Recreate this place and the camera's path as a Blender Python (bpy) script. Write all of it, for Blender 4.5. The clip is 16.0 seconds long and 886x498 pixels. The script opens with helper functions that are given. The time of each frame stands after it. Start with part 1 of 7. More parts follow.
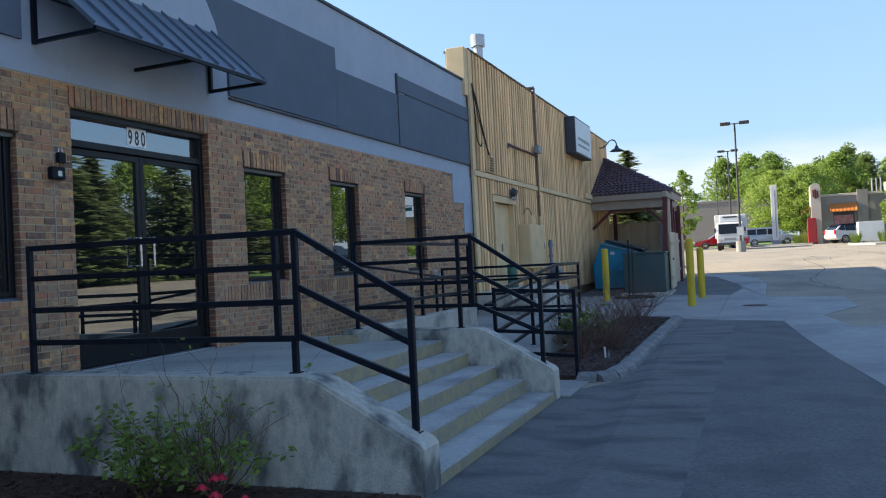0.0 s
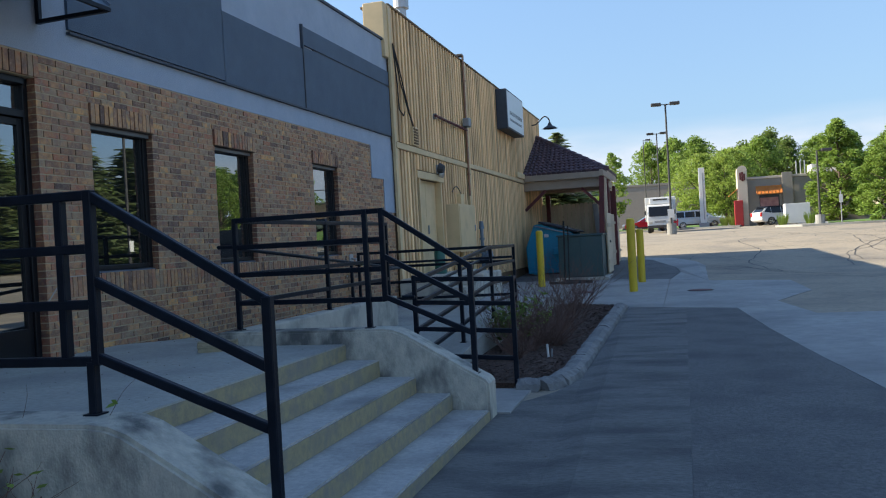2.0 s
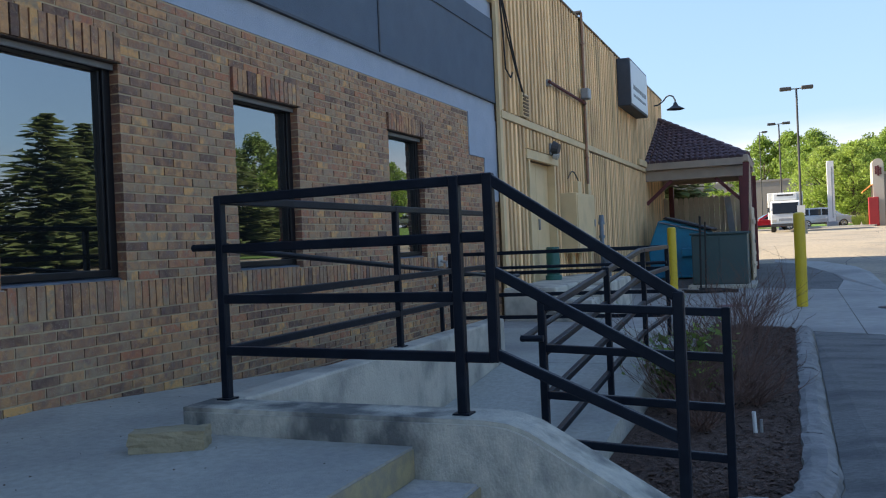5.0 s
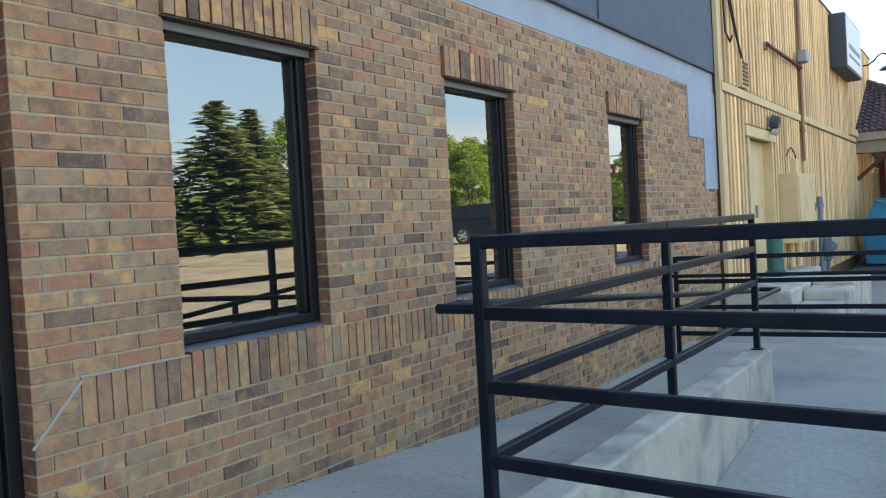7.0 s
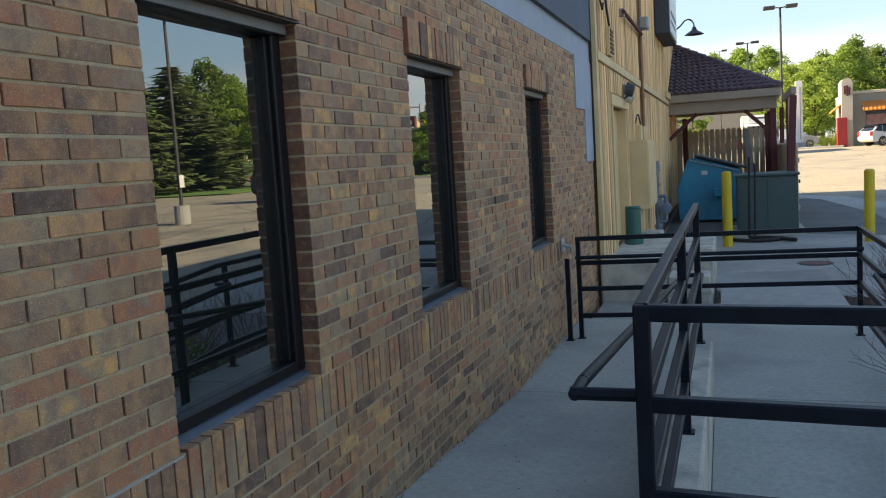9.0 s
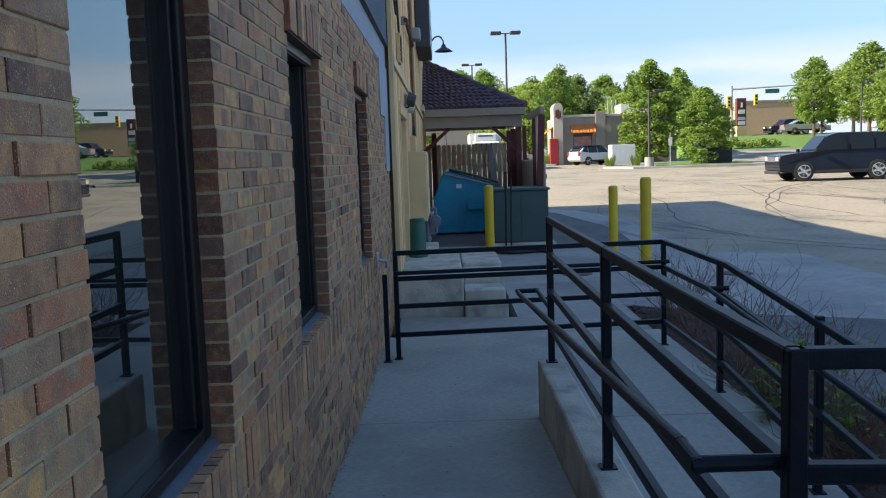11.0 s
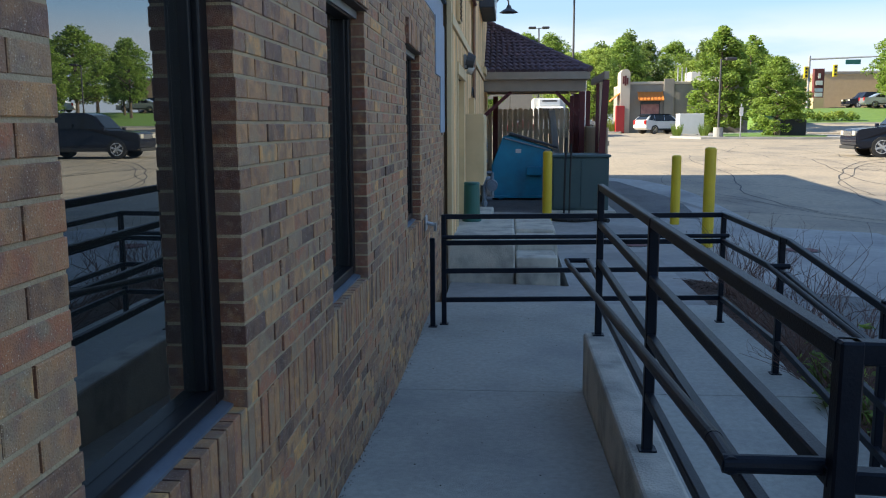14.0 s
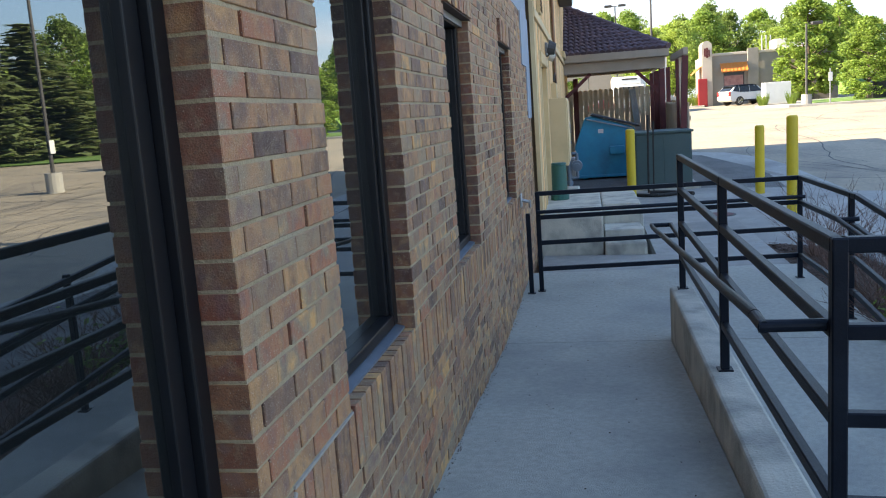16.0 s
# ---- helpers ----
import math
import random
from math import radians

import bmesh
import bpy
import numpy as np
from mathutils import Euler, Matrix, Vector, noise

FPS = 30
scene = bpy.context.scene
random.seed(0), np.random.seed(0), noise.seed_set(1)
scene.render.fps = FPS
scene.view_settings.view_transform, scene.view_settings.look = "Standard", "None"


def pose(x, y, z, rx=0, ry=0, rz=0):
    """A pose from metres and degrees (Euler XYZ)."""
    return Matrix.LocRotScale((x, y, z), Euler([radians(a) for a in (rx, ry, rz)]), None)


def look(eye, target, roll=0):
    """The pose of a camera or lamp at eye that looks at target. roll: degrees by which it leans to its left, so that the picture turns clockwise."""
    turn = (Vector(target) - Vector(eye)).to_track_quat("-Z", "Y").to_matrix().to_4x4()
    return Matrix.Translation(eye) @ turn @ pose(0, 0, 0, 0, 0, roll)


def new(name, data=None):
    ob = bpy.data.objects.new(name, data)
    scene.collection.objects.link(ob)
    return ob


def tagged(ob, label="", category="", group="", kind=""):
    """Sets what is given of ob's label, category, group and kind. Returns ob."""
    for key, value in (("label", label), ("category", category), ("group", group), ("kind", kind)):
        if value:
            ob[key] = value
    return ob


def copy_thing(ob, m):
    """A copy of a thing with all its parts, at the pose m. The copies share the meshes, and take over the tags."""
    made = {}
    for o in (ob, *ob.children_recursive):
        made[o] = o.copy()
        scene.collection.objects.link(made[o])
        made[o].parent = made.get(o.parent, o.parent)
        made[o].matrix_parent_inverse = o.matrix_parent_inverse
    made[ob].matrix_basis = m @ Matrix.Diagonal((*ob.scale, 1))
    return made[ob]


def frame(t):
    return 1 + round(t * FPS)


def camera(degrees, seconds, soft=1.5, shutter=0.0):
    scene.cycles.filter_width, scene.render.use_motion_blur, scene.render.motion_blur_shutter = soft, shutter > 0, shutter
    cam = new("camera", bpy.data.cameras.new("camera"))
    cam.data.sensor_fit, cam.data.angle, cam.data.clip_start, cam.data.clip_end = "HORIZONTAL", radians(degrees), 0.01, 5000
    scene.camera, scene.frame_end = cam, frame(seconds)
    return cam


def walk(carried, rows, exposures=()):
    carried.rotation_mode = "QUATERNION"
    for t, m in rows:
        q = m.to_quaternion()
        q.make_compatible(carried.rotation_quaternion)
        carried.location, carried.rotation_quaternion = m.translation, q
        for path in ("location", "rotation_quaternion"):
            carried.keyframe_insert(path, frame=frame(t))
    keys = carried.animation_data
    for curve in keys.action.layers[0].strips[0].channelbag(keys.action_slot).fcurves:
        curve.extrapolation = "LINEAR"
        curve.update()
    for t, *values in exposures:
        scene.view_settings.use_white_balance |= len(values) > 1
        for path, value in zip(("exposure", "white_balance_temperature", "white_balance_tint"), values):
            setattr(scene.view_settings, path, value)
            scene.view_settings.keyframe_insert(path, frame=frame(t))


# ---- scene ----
cam = camera(56.3, 16.0, 1.1)
METRES, EYE, TILT, LEAN, TURN = 11.25, 1.49, 0.0, 0.0, 20.2
PATH = [
    (0, (0.238, -0.057, 1.567), (-0.478, 1.811, 1.598), -2.8),
    (0.5, (0.167, 0.423, 1.531), (-0.376, 2.347, 1.548), -2.9),
    (1, (0.09, 0.885, 1.545), (-0.45, 2.811, 1.559), -3.0),
    (1.5, (-0.117, 1.389, 1.55), (-0.664, 3.313, 1.541), -3.2),
    (2, (-0.283, 1.962, 1.523), (-0.842, 3.883, 1.509), -3.2),
    (2.5, (-0.495, 2.531, 1.53), (-1.064, 4.448, 1.518), -3.1),
    (3, (-0.673, 3.111, 1.531), (-1.252, 5.025, 1.503), -2.9),
    (3.2, (-0.728, 3.369, 1.531), (-1.307, 5.283, 1.503), -2.9),
    (5.3, (-1.858, 5.75, 1.572), (-2.735, 7.548, 1.569), -2.2),
    (5.5, (-2.009, 5.922, 1.585), (-2.965, 7.679, 1.585), -2.0),
    (6, (-2.355, 6.206, 1.714), (-3.448, 7.881, 1.716), -2.4),
    (6.5, (-2.616, 6.315, 1.821), (-3.72, 7.983, 1.803), -2.9),
    (7, (-2.873, 6.463, 1.913), (-3.969, 8.134, 1.857), -3.3),
    (7.5, (-3.142, 6.493, 2.025), (-4.194, 8.19, 1.903), -3.7),
    (8, (-3.426, 6.587, 2.162), (-4.349, 8.354, 2.004), -3.4),
    (8.5, (-3.767, 6.658, 2.265), (-4.565, 8.482, 2.076), -3.3),
    (9, (-4.165, 6.733, 2.287), (-4.821, 8.611, 2.08), -3.6),
    (9.5, (-4.517, 6.995, 2.293), (-5.005, 8.929, 2.141), -4.9),
    (10, (-4.87, 7.165, 2.284), (-5.06, 9.146, 2.085), -4.7),
    (10.2, (-5.006, 7.209, 2.294), (-5.08, 9.198, 2.094), -4.5),
    (12.3, (-5.181, 7.293, 2.288), (-5.196, 9.277, 2.04), -0.5),
    (12.5, (-5.14, 7.284, 2.291), (-5.141, 9.268, 2.037), -0.7),
    (13, (-5.009, 7.33, 2.275), (-4.965, 9.311, 2.008), 0.4),
    (13.5, (-5.042, 7.379, 2.24), (-5.03, 9.359, 1.964), 1.3),
    (14, (-5.045, 7.444, 2.272), (-5.201, 9.416, 1.977), -0.3),
    (14.5, (-5.021, 7.474, 2.24), (-5.448, 9.406, 1.951), -1.3),
    (15, (-5.003, 7.254, 2.24), (-5.511, 9.165, 1.94), -2.2),
    (15.5, (-5.094, 6.755, 2.214), (-5.557, 8.675, 1.901), -3.5),
    (16, (-5.087, 6.53, 2.285), (-5.446, 8.472, 1.97), -4.1),
]
EXPOSURES = [
    (0.0, 1.45, 6000, 13), (0.5, 1.16, 6000, 11), (1.0, 1.17, 6000, 11), (3.0, 1.31, 6050, 13), (5.5, 1.78, 6600, 14), (6.5, 2.43, 7300, 12), (7.0, 2.68, 7500, 12), (8.0, 3.05, 7500, 12), (8.5, 2.53, 7500, 12), (9.0, 1.78, 7300, 12), (9.5, 1.38, 6600, 11), (10.0, 1.38, 6150, 11), (12.5, 1.45, 6050, 12), (13.5, 1.4, 6050, 12), (14.5, 1.88, 6400, 12), (15.0, 2.33, 6600, 12), (16.0, 2.31, 6700, 13),
]
walk(cam, [(t, look(eye, target, roll)) for t, eye, target, roll in PATH], EXPOSURES)

# ---- world, sun, exposure ----
SUN_TO = Vector((-1.74, -0.12, 1.0)).normalized()
world = bpy.data.worlds.new("sky_world")
scene.world = world
world.use_nodes = True
wn = world.node_tree.nodes
wl = world.node_tree.links
sky = wn.new("ShaderNodeTexSky")
sky.sky_type = 'NISHITA'
sky.sun_disc = False
sky.sun_elevation = math.asin(SUN_TO.z)
sky.sun_rotation = math.atan2(SUN_TO.x, SUN_TO.y)
sky.air_density, sky.dust_density, sky.ozone_density = 1.0, 0.05, 1.8
wn["Background"].inputs[1].default_value = 0.118
# thin bright cloud bank low over the horizon
wtc = wn.new("ShaderNodeTexCoord")
wsep = wn.new("ShaderNodeSeparateXYZ")
wl.new(wtc.outputs["Generated"], wsep.inputs[0])
wmap = wn.new("ShaderNodeMapping")
wmap.inputs["Scale"].default_value = (2.2, 2.2, 11.0)
wl.new(wtc.outputs["Generated"], wmap.inputs[0])
wno = wn.new("ShaderNodeTexNoise")
wno.inputs["Scale"].default_value = 1.6
wno.inputs["Detail"].default_value = 7.0
wl.new(wmap.outputs[0], wno.inputs["Vector"])
wr1 = wn.new("ShaderNodeMapRange")
wr1.inputs[1].default_value, wr1.inputs[2].default_value = 0.13, 0.095
wl.new(wsep.outputs[2], wr1.inputs[0])
wr2 = wn.new("ShaderNodeMapRange")
wr2.inputs[1].default_value, wr2.inputs[2].default_value = 0.36, 0.56
wl.new(wno.outputs[0], wr2.inputs[0])
wmu = wn.new("ShaderNodeMath")
wmu.operation = 'MULTIPLY'
wl.new(wr1.outputs[0], wmu.inputs[0])
wl.new(wr2.outputs[0], wmu.inputs[1])
# the sky stays clear blue down to them
whz = wn.new("ShaderNodeMapRange")
for k, v in enumerate((0.0, 0.75, 0.85, 0.0)):
    whz.inputs[k + 1].default_value = v
wl.new(wsep.outputs[2], whz.inputs[0])
wlow = wn.new("ShaderNodeMixRGB")
wlow.inputs[2].default_value = (1.05, 1.56, 2.06, 1)
wl.new(whz.outputs[0], wlow.inputs[0])
wl.new(sky.outputs[0], wlow.inputs[1])
wmx = wn.new("ShaderNodeMixRGB")
wmx.inputs[2].default_value = (2.85, 3.1, 3.3, 1)
wl.new(wmu.outputs[0], wmx.inputs[0])
wl.new(wlow.outputs[0], wmx.inputs[1])
wl.new(wmx.outputs[0], wn["Background"].inputs[0])

sun_data = bpy.data.lights.new("sun", 'SUN')
sun_data.energy = 5.0
sun_data.angle = radians(0.55)
sun_data.color = (1.0, 0.87, 0.63)
sun_ob = new("sun", sun_data)
sun_ob.matrix_basis = look((-60, -60, 60), Vector((-60, -60, 60)) - SUN_TO)


# ---- helpers of this scene ----
def ground_z(y):
    return float(np.interp(y, [-1000, 12, 22, 30, 36, 41, 58, 75, 110, 160, 1000], [0, 0, 0.1, 0.17, 0.5, 0.95, 1.22, 1.45, 1.9, 2.4, 3.0]))


def box(bm, x0, x1, y0, y1, z0, z1):
    v = [bm.verts.new((x, y, z)) for z in (z0, z1) for y in (y0, y1) for x in (x0, x1)]
    for f in ((0, 2, 3, 1), (4, 5, 7, 6), (0, 1, 5, 4), (2, 6, 7, 3), (0, 4, 6, 2), (1, 3, 7, 5)):
        bm.faces.new([v[i] for i in f])
    return v


def prism(bm, pts, axis, a, b):
    """A polygon of 2D points drawn out along an axis from a to b."""
    def p(q, s):
        u, w = q
        return {"x": (s, u, w), "y": (u, s, w), "z": (u, w, s)}[axis]
    lo = [bm.verts.new(p(q, a)) for q in pts]
    hi = [bm.verts.new(p(q, b)) for q in pts]
    n = len(pts)
    bm.faces.new(lo)
    bm.faces.new(hi[::-1])
    for i in range(n):
        bm.faces.new((lo[i], hi[i], hi[(i + 1) % n], lo[(i + 1) % n]))
    bmesh.ops.recalc_face_normals(bm, faces=bm.faces)


def beam(bm, p0, p1, w, h=None):
    """A square tube from p0 to p1."""
    h = h or w
    p0, p1 = Vector(p0), Vector(p1)
    d = (p1 - p0).normalized()
    up = Vector((0, 0, 1)) if abs(d.z) < 0.95 else Vector((0, 1, 0))
    s = d.cross(up).normalized()
    u = s.cross(d).normalized()
    v = []
    for p in (p0, p1):
        for a, b in ((-1, -1), (1, -1), (1, 1), (-1, 1)):
            v.append(bm.verts.new(p + s * a * w / 2 + u * b * h / 2))
    for f in ((3, 2, 1, 0), (4, 5, 6, 7), (0, 1, 5, 4), (1, 2, 6, 5), (2, 3, 7, 6), (3, 0, 4, 7)):
        bm.faces.new([v[i] for i in f])


def cyl(bm, p0, p1, r0, r1=None, seg=12, caps=True):
    r1 = r0 if r1 is None else r1
    p0, p1 = Vector(p0), Vector(p1)
    d = (p1 - p0).normalized()
    up = Vector((0, 0, 1)) if abs(d.z) < 0.95 else Vector((1, 0, 0))
    s = d.cross(up).normalized()
    u = s.cross(d)
    rings = []
    for p, r in ((p0, r0), (p1, r1)):
        rings.append([bm.verts.new(p + (s * math.cos(2 * math.pi * i / seg) + u * math.sin(2 * math.pi * i / seg)) * r) for i in range(seg)])
    for i in range(seg):
        bm.faces.new((rings[0][i], rings[0][(i + 1) % seg], rings[1][(i + 1) % seg], rings[1][i]))
    if caps:
        bm.faces.new(rings[0][::-1])
        bm.faces.new(rings[1])


def bevel(bm, w, seg=1):
    bmesh.ops.bevel(bm, geom=list(bm.edges), offset=w, segments=seg, affect='EDGES', profile=0.5)


def part(name, bm, material, parent=None, label="", smooth=False):
    me = bpy.data.meshes.new(name)
    bmesh.ops.recalc_face_normals(bm, faces=bm.faces)
    bm.to_mesh(me)
    bm.free()
    if smooth:
        for p in me.polygons:
            p.use_smooth = True
    me.materials.append(material)
    ob = new(name, me)
    if parent is not None:
        ob.parent = parent
        if parent.type == 'EMPTY':
            ob.matrix_parent_inverse = parent.matrix_basis.inverted()
    if label:
        ob["label"] = label
    return ob


def arrays(name, verts, faces, material, parent=None, label="", smooth=False):
    me = bpy.data.meshes.new(name)
    me.from_pydata([tuple(v) for v in verts], [], [tuple(f) for f in faces])
    if smooth:
        for p in me.polygons:
            p.use_smooth = True
    me.materials.append(material)
    ob = new(name, me)
    if parent is not None:
        ob.parent = parent
        if parent.type == 'EMPTY':
            ob.matrix_parent_inverse = parent.matrix_basis.inverted()
    if label:
        ob["label"] = label
    return ob


def thing(name, loc, label, category, group="", kind=""):
    e = new(name)
    e.matrix_basis = Matrix.Translation(loc)
    e.empty_display_size = 0.2
    return tagged(e, label, category, group, kind)


def boxed(name, material, parent, dims, bev=0.0, label=""):
    bm = bmesh.new()
    box(bm, *dims)
    if bev:
        bevel(bm, bev, 2)
    return part(name, bm, material, parent, label)


# ---- materials ----
def mat(name, c1, c2=None, scale=6.0, rough=0.8, metal=0.0, bump=0.0, bump_scale=None, c3=None, scale3=0.6, amount3=0.4,
        rand=0.0, island=False, spec=0.5, stretch=(1, 1, 1), bump_dist=0.01, lo3=0.45, hi3=0.7):
    m = bpy.data.materials.new(name)
    m.use_nodes = True
    n, l = m.node_tree.nodes, m.node_tree.links
    b = n["Principled BSDF"]
    b.inputs["Roughness"].default_value = rough
    b.inputs["Metallic"].default_value = metal
    b.inputs["Specular IOR Level"].default_value = spec
    c2 = c2 or tuple(v * 0.8 for v in c1)
    tc = n.new("ShaderNodeNewGeometry")
    mp = n.new("ShaderNodeMapping")
    mp.inputs["Scale"].default_value = stretch
    l.new(tc.outputs["Position"], mp.inputs[0])
    no = n.new("ShaderNodeTexNoise")
    no.inputs["Scale"].default_value = scale
    no.inputs["Detail"].default_value = 8
    no.inputs["Roughness"].default_value = 0.65
    l.new(mp.outputs[0], no.inputs["Vector"])
    ra = n.new("ShaderNodeValToRGB")
    ra.color_ramp.elements[0].position, ra.color_ramp.elements[1].position = 0.32, 0.68
    ra.color_ramp.elements[0].color = (*c1, 1)
    ra.color_ramp.elements[1].color = (*c2, 1)
    l.new(no.outputs[0], ra.inputs[0])
    out = ra.outputs[0]
    if c3:
        n3 = n.new("ShaderNodeTexNoise")
        n3.inputs["Scale"].default_value = scale3
        n3.inputs["Detail"].default_value = 5
        l.new(mp.outputs[0], n3.inputs["Vector"])
        r3 = n.new("ShaderNodeValToRGB")
        r3.color_ramp.elements[0].position, r3.color_ramp.elements[1].position = lo3, hi3
        r3.color_ramp.elements[0].color = (0, 0, 0, 1)
        r3.color_ramp.elements[1].color = (amount3,) * 3 + (1,)
        l.new(n3.outputs[0], r3.inputs[0])
        mx = n.new("ShaderNodeMixRGB")
        mx.inputs[2].default_value = (*c3, 1)
        l.new(r3.outputs[0], mx.inputs[0])
        l.new(out, mx.inputs[1])
        out = mx.outputs[0]
    if rand:
        if island:
            src = tc.outputs["Random Per Island"]
        else:
            oi = n.new("ShaderNodeObjectInfo")
            src = oi.outputs["Random"]
        mr = n.new("ShaderNodeMapRange")
        mr.inputs[3].default_value, mr.inputs[4].default_value = 1 - rand, 1 + rand
        l.new(src, mr.inputs[0])
        hs = n.new("ShaderNodeHueSaturation")
        l.new(mr.outputs[0], hs.inputs["Value"])
        l.new(out, hs.inputs["Color"])
        out = hs.outputs[0]
    l.new(out, b.inputs["Base Color"])
    if bump:
        nb = n.new("ShaderNodeTexNoise")
        nb.inputs["Scale"].default_value = bump_scale or scale * 8
        nb.inputs["Detail"].default_value = 6
        l.new(mp.outputs[0], nb.inputs["Vector"])
        bp = n.new("ShaderNodeBump")
        bp.inputs["Strength"].default_value = bump
        bp.inputs["Distance"].default_value = bump_dist
        l.new(nb.outputs[0], bp.inputs["Height"])
        l.new(bp.outputs[0], b.inputs["Normal"])
    return m


def brick_mat(name, island, tones=1.0):
    """Mixed brown clay: dark plum, umber, tan, ochre and a little red, one tone a brick, with sandy flecks."""
    m = bpy.data.materials.new(name)
    m.use_nodes = True
    n, l = m.node_tree.nodes, m.node_tree.links
    b = n["Principled BSDF"]
    b.inputs["Roughness"].default_value = 0.68
    b.inputs["Specular IOR Level"].default_value = 0.5
    ge = n.new("ShaderNodeNewGeometry")
    if island:
        src = ge.outputs["Random Per Island"]
    else:
        src = n.new("ShaderNodeObjectInfo").outputs["Random"]
    def noise(scale, detail):
        q = n.new("ShaderNodeTexNoise")
        q.inputs["Scale"].default_value, q.inputs["Detail"].default_value = scale, detail
        l.new(ge.outputs["Position"], q.inputs["Vector"])
        return q.outputs[0]

    def ranged(value, lo, hi, a, c):
        q = n.new("ShaderNodeMapRange")
        for k, v in enumerate((lo, hi, a, c)):
            q.inputs[k + 1].default_value = v
        l.new(value, q.inputs[0])
        return q.outputs[0]

    def mixed(fac, first, colour, mode='MIX'):
        q = n.new("ShaderNodeMixRGB")
        q.blend_type = mode
        q.inputs[2].default_value = (*colour, 1)
        l.new(fac, q.inputs[0])
        l.new(first, q.inputs[1])
        return q.outputs[0]
    # one tone a brick, drifting within it
    ad = n.new("ShaderNodeMath")
    ad.operation = 'ADD'
    l.new(src, ad.inputs[0])
    l.new(ranged(noise(11, 4), 0.3, 0.7, -0.08, 0.08), ad.inputs[1])
    ra = n.new("ShaderNodeValToRGB")
    cols = [(0.0, (0.12, 0.078, 0.066)), (0.10, (0.20, 0.125, 0.092)), (0.22, (0.37, 0.225, 0.125)), (0.34, (0.27, 0.225, 0.165)), (0.45, (0.255, 0.155, 0.105)), (0.56, (0.42, 0.265, 0.135)),
            (0.67, (0.18, 0.12, 0.092)), (0.76, (0.35, 0.21, 0.12)), (0.86, (0.36, 0.155, 0.09)), (0.93, (0.25, 0.22, 0.17)), (0.99, (0.48, 0.30, 0.125))]
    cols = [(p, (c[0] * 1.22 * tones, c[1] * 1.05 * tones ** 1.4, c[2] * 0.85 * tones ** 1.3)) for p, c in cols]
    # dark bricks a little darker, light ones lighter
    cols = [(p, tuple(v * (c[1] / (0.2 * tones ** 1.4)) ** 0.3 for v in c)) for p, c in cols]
    el = ra.color_ramp.elements
    el[0].position, el[0].color = cols[0][0], (*cols[0][1], 1)
    el[1].position, el[1].color = cols[-1][0], (*cols[-1][1], 1)
    for p, c in cols[1:-1]:
        e = el.new(p)
        e.color = (*c, 1)
    l.new(ad.outputs[0], ra.inputs[0])
    # smoky scorch, olive and dusty patches, grain, pale sand grains
    out = mixed(ranged(noise(20, 6), 0.52, 0.7, 0.0, 0.5), ra.outputs[0], (0.17, 0.115, 0.105))
    out = mixed(ranged(noise(33, 5), 0.53, 0.72, 0.0, 0.36), out, (0.38, 0.285, 0.165))
    out = mixed(ranged(noise(15, 2), 0.58, 0.76, 0.0, 0.5), out, (0.50, 0.27, 0.11))
    out = mixed(ranged(noise(14, 2), 0.57, 0.74, 0.0, 0.55), out, (0.19, 0.105, 0.105))
    out = mixed(ranged(noise(1.7, 6), 0.45, 0.75, 0.0, 0.25), out, (0.40, 0.275, 0.20))
    grain = noise(240, 3)
    out = mixed(ranged(grain, 0.56, 0.68, 0.0, 0.45), out, (0.10, 0.066, 0.052))
    vo = n.new("ShaderNodeTexVoronoi")
    vo.inputs["Scale"].default_value = 190
    l.new(ge.outputs["Position"], vo.inputs["Vector"])
    some = n.new("ShaderNodeMath")
    some.operation = 'MULTIPLY'
    l.new(ranged(vo.outputs["Distance"], 0.25, 0.16, 0.0, 0.95), some.inputs[0])
    l.new(ranged(vo.outputs["Color"], 0.48, 0.6, 0.0, 1.0), some.inputs[1])
    sandy = n.new("ShaderNodeMath")
    sandy.operation = 'MULTIPLY'
    l.new(some.outputs[0], sandy.inputs[0])
    l.new(ranged(noise(8, 3), 0.35, 0.58, 0.35, 1.0), sandy.inputs[1])
    out = mixed(sandy.outputs[0], out, (0.74, 0.64, 0.48))
    l.new(out, b.inputs["Base Color"])
    hs = n.new("ShaderNodeMath")
    l.new(noise(60, 6), hs.inputs[0])
    l.new(grain, hs.inputs[1])
    bp = n.new("ShaderNodeBump")
    bp.inputs["Strength"].default_value = 0.6
    bp.inputs["Distance"].default_value = 0.005
    l.new(hs.outputs[0], bp.inputs["Height"])
    l.new(bp.outputs[0], b.inputs["Normal"])
    return m


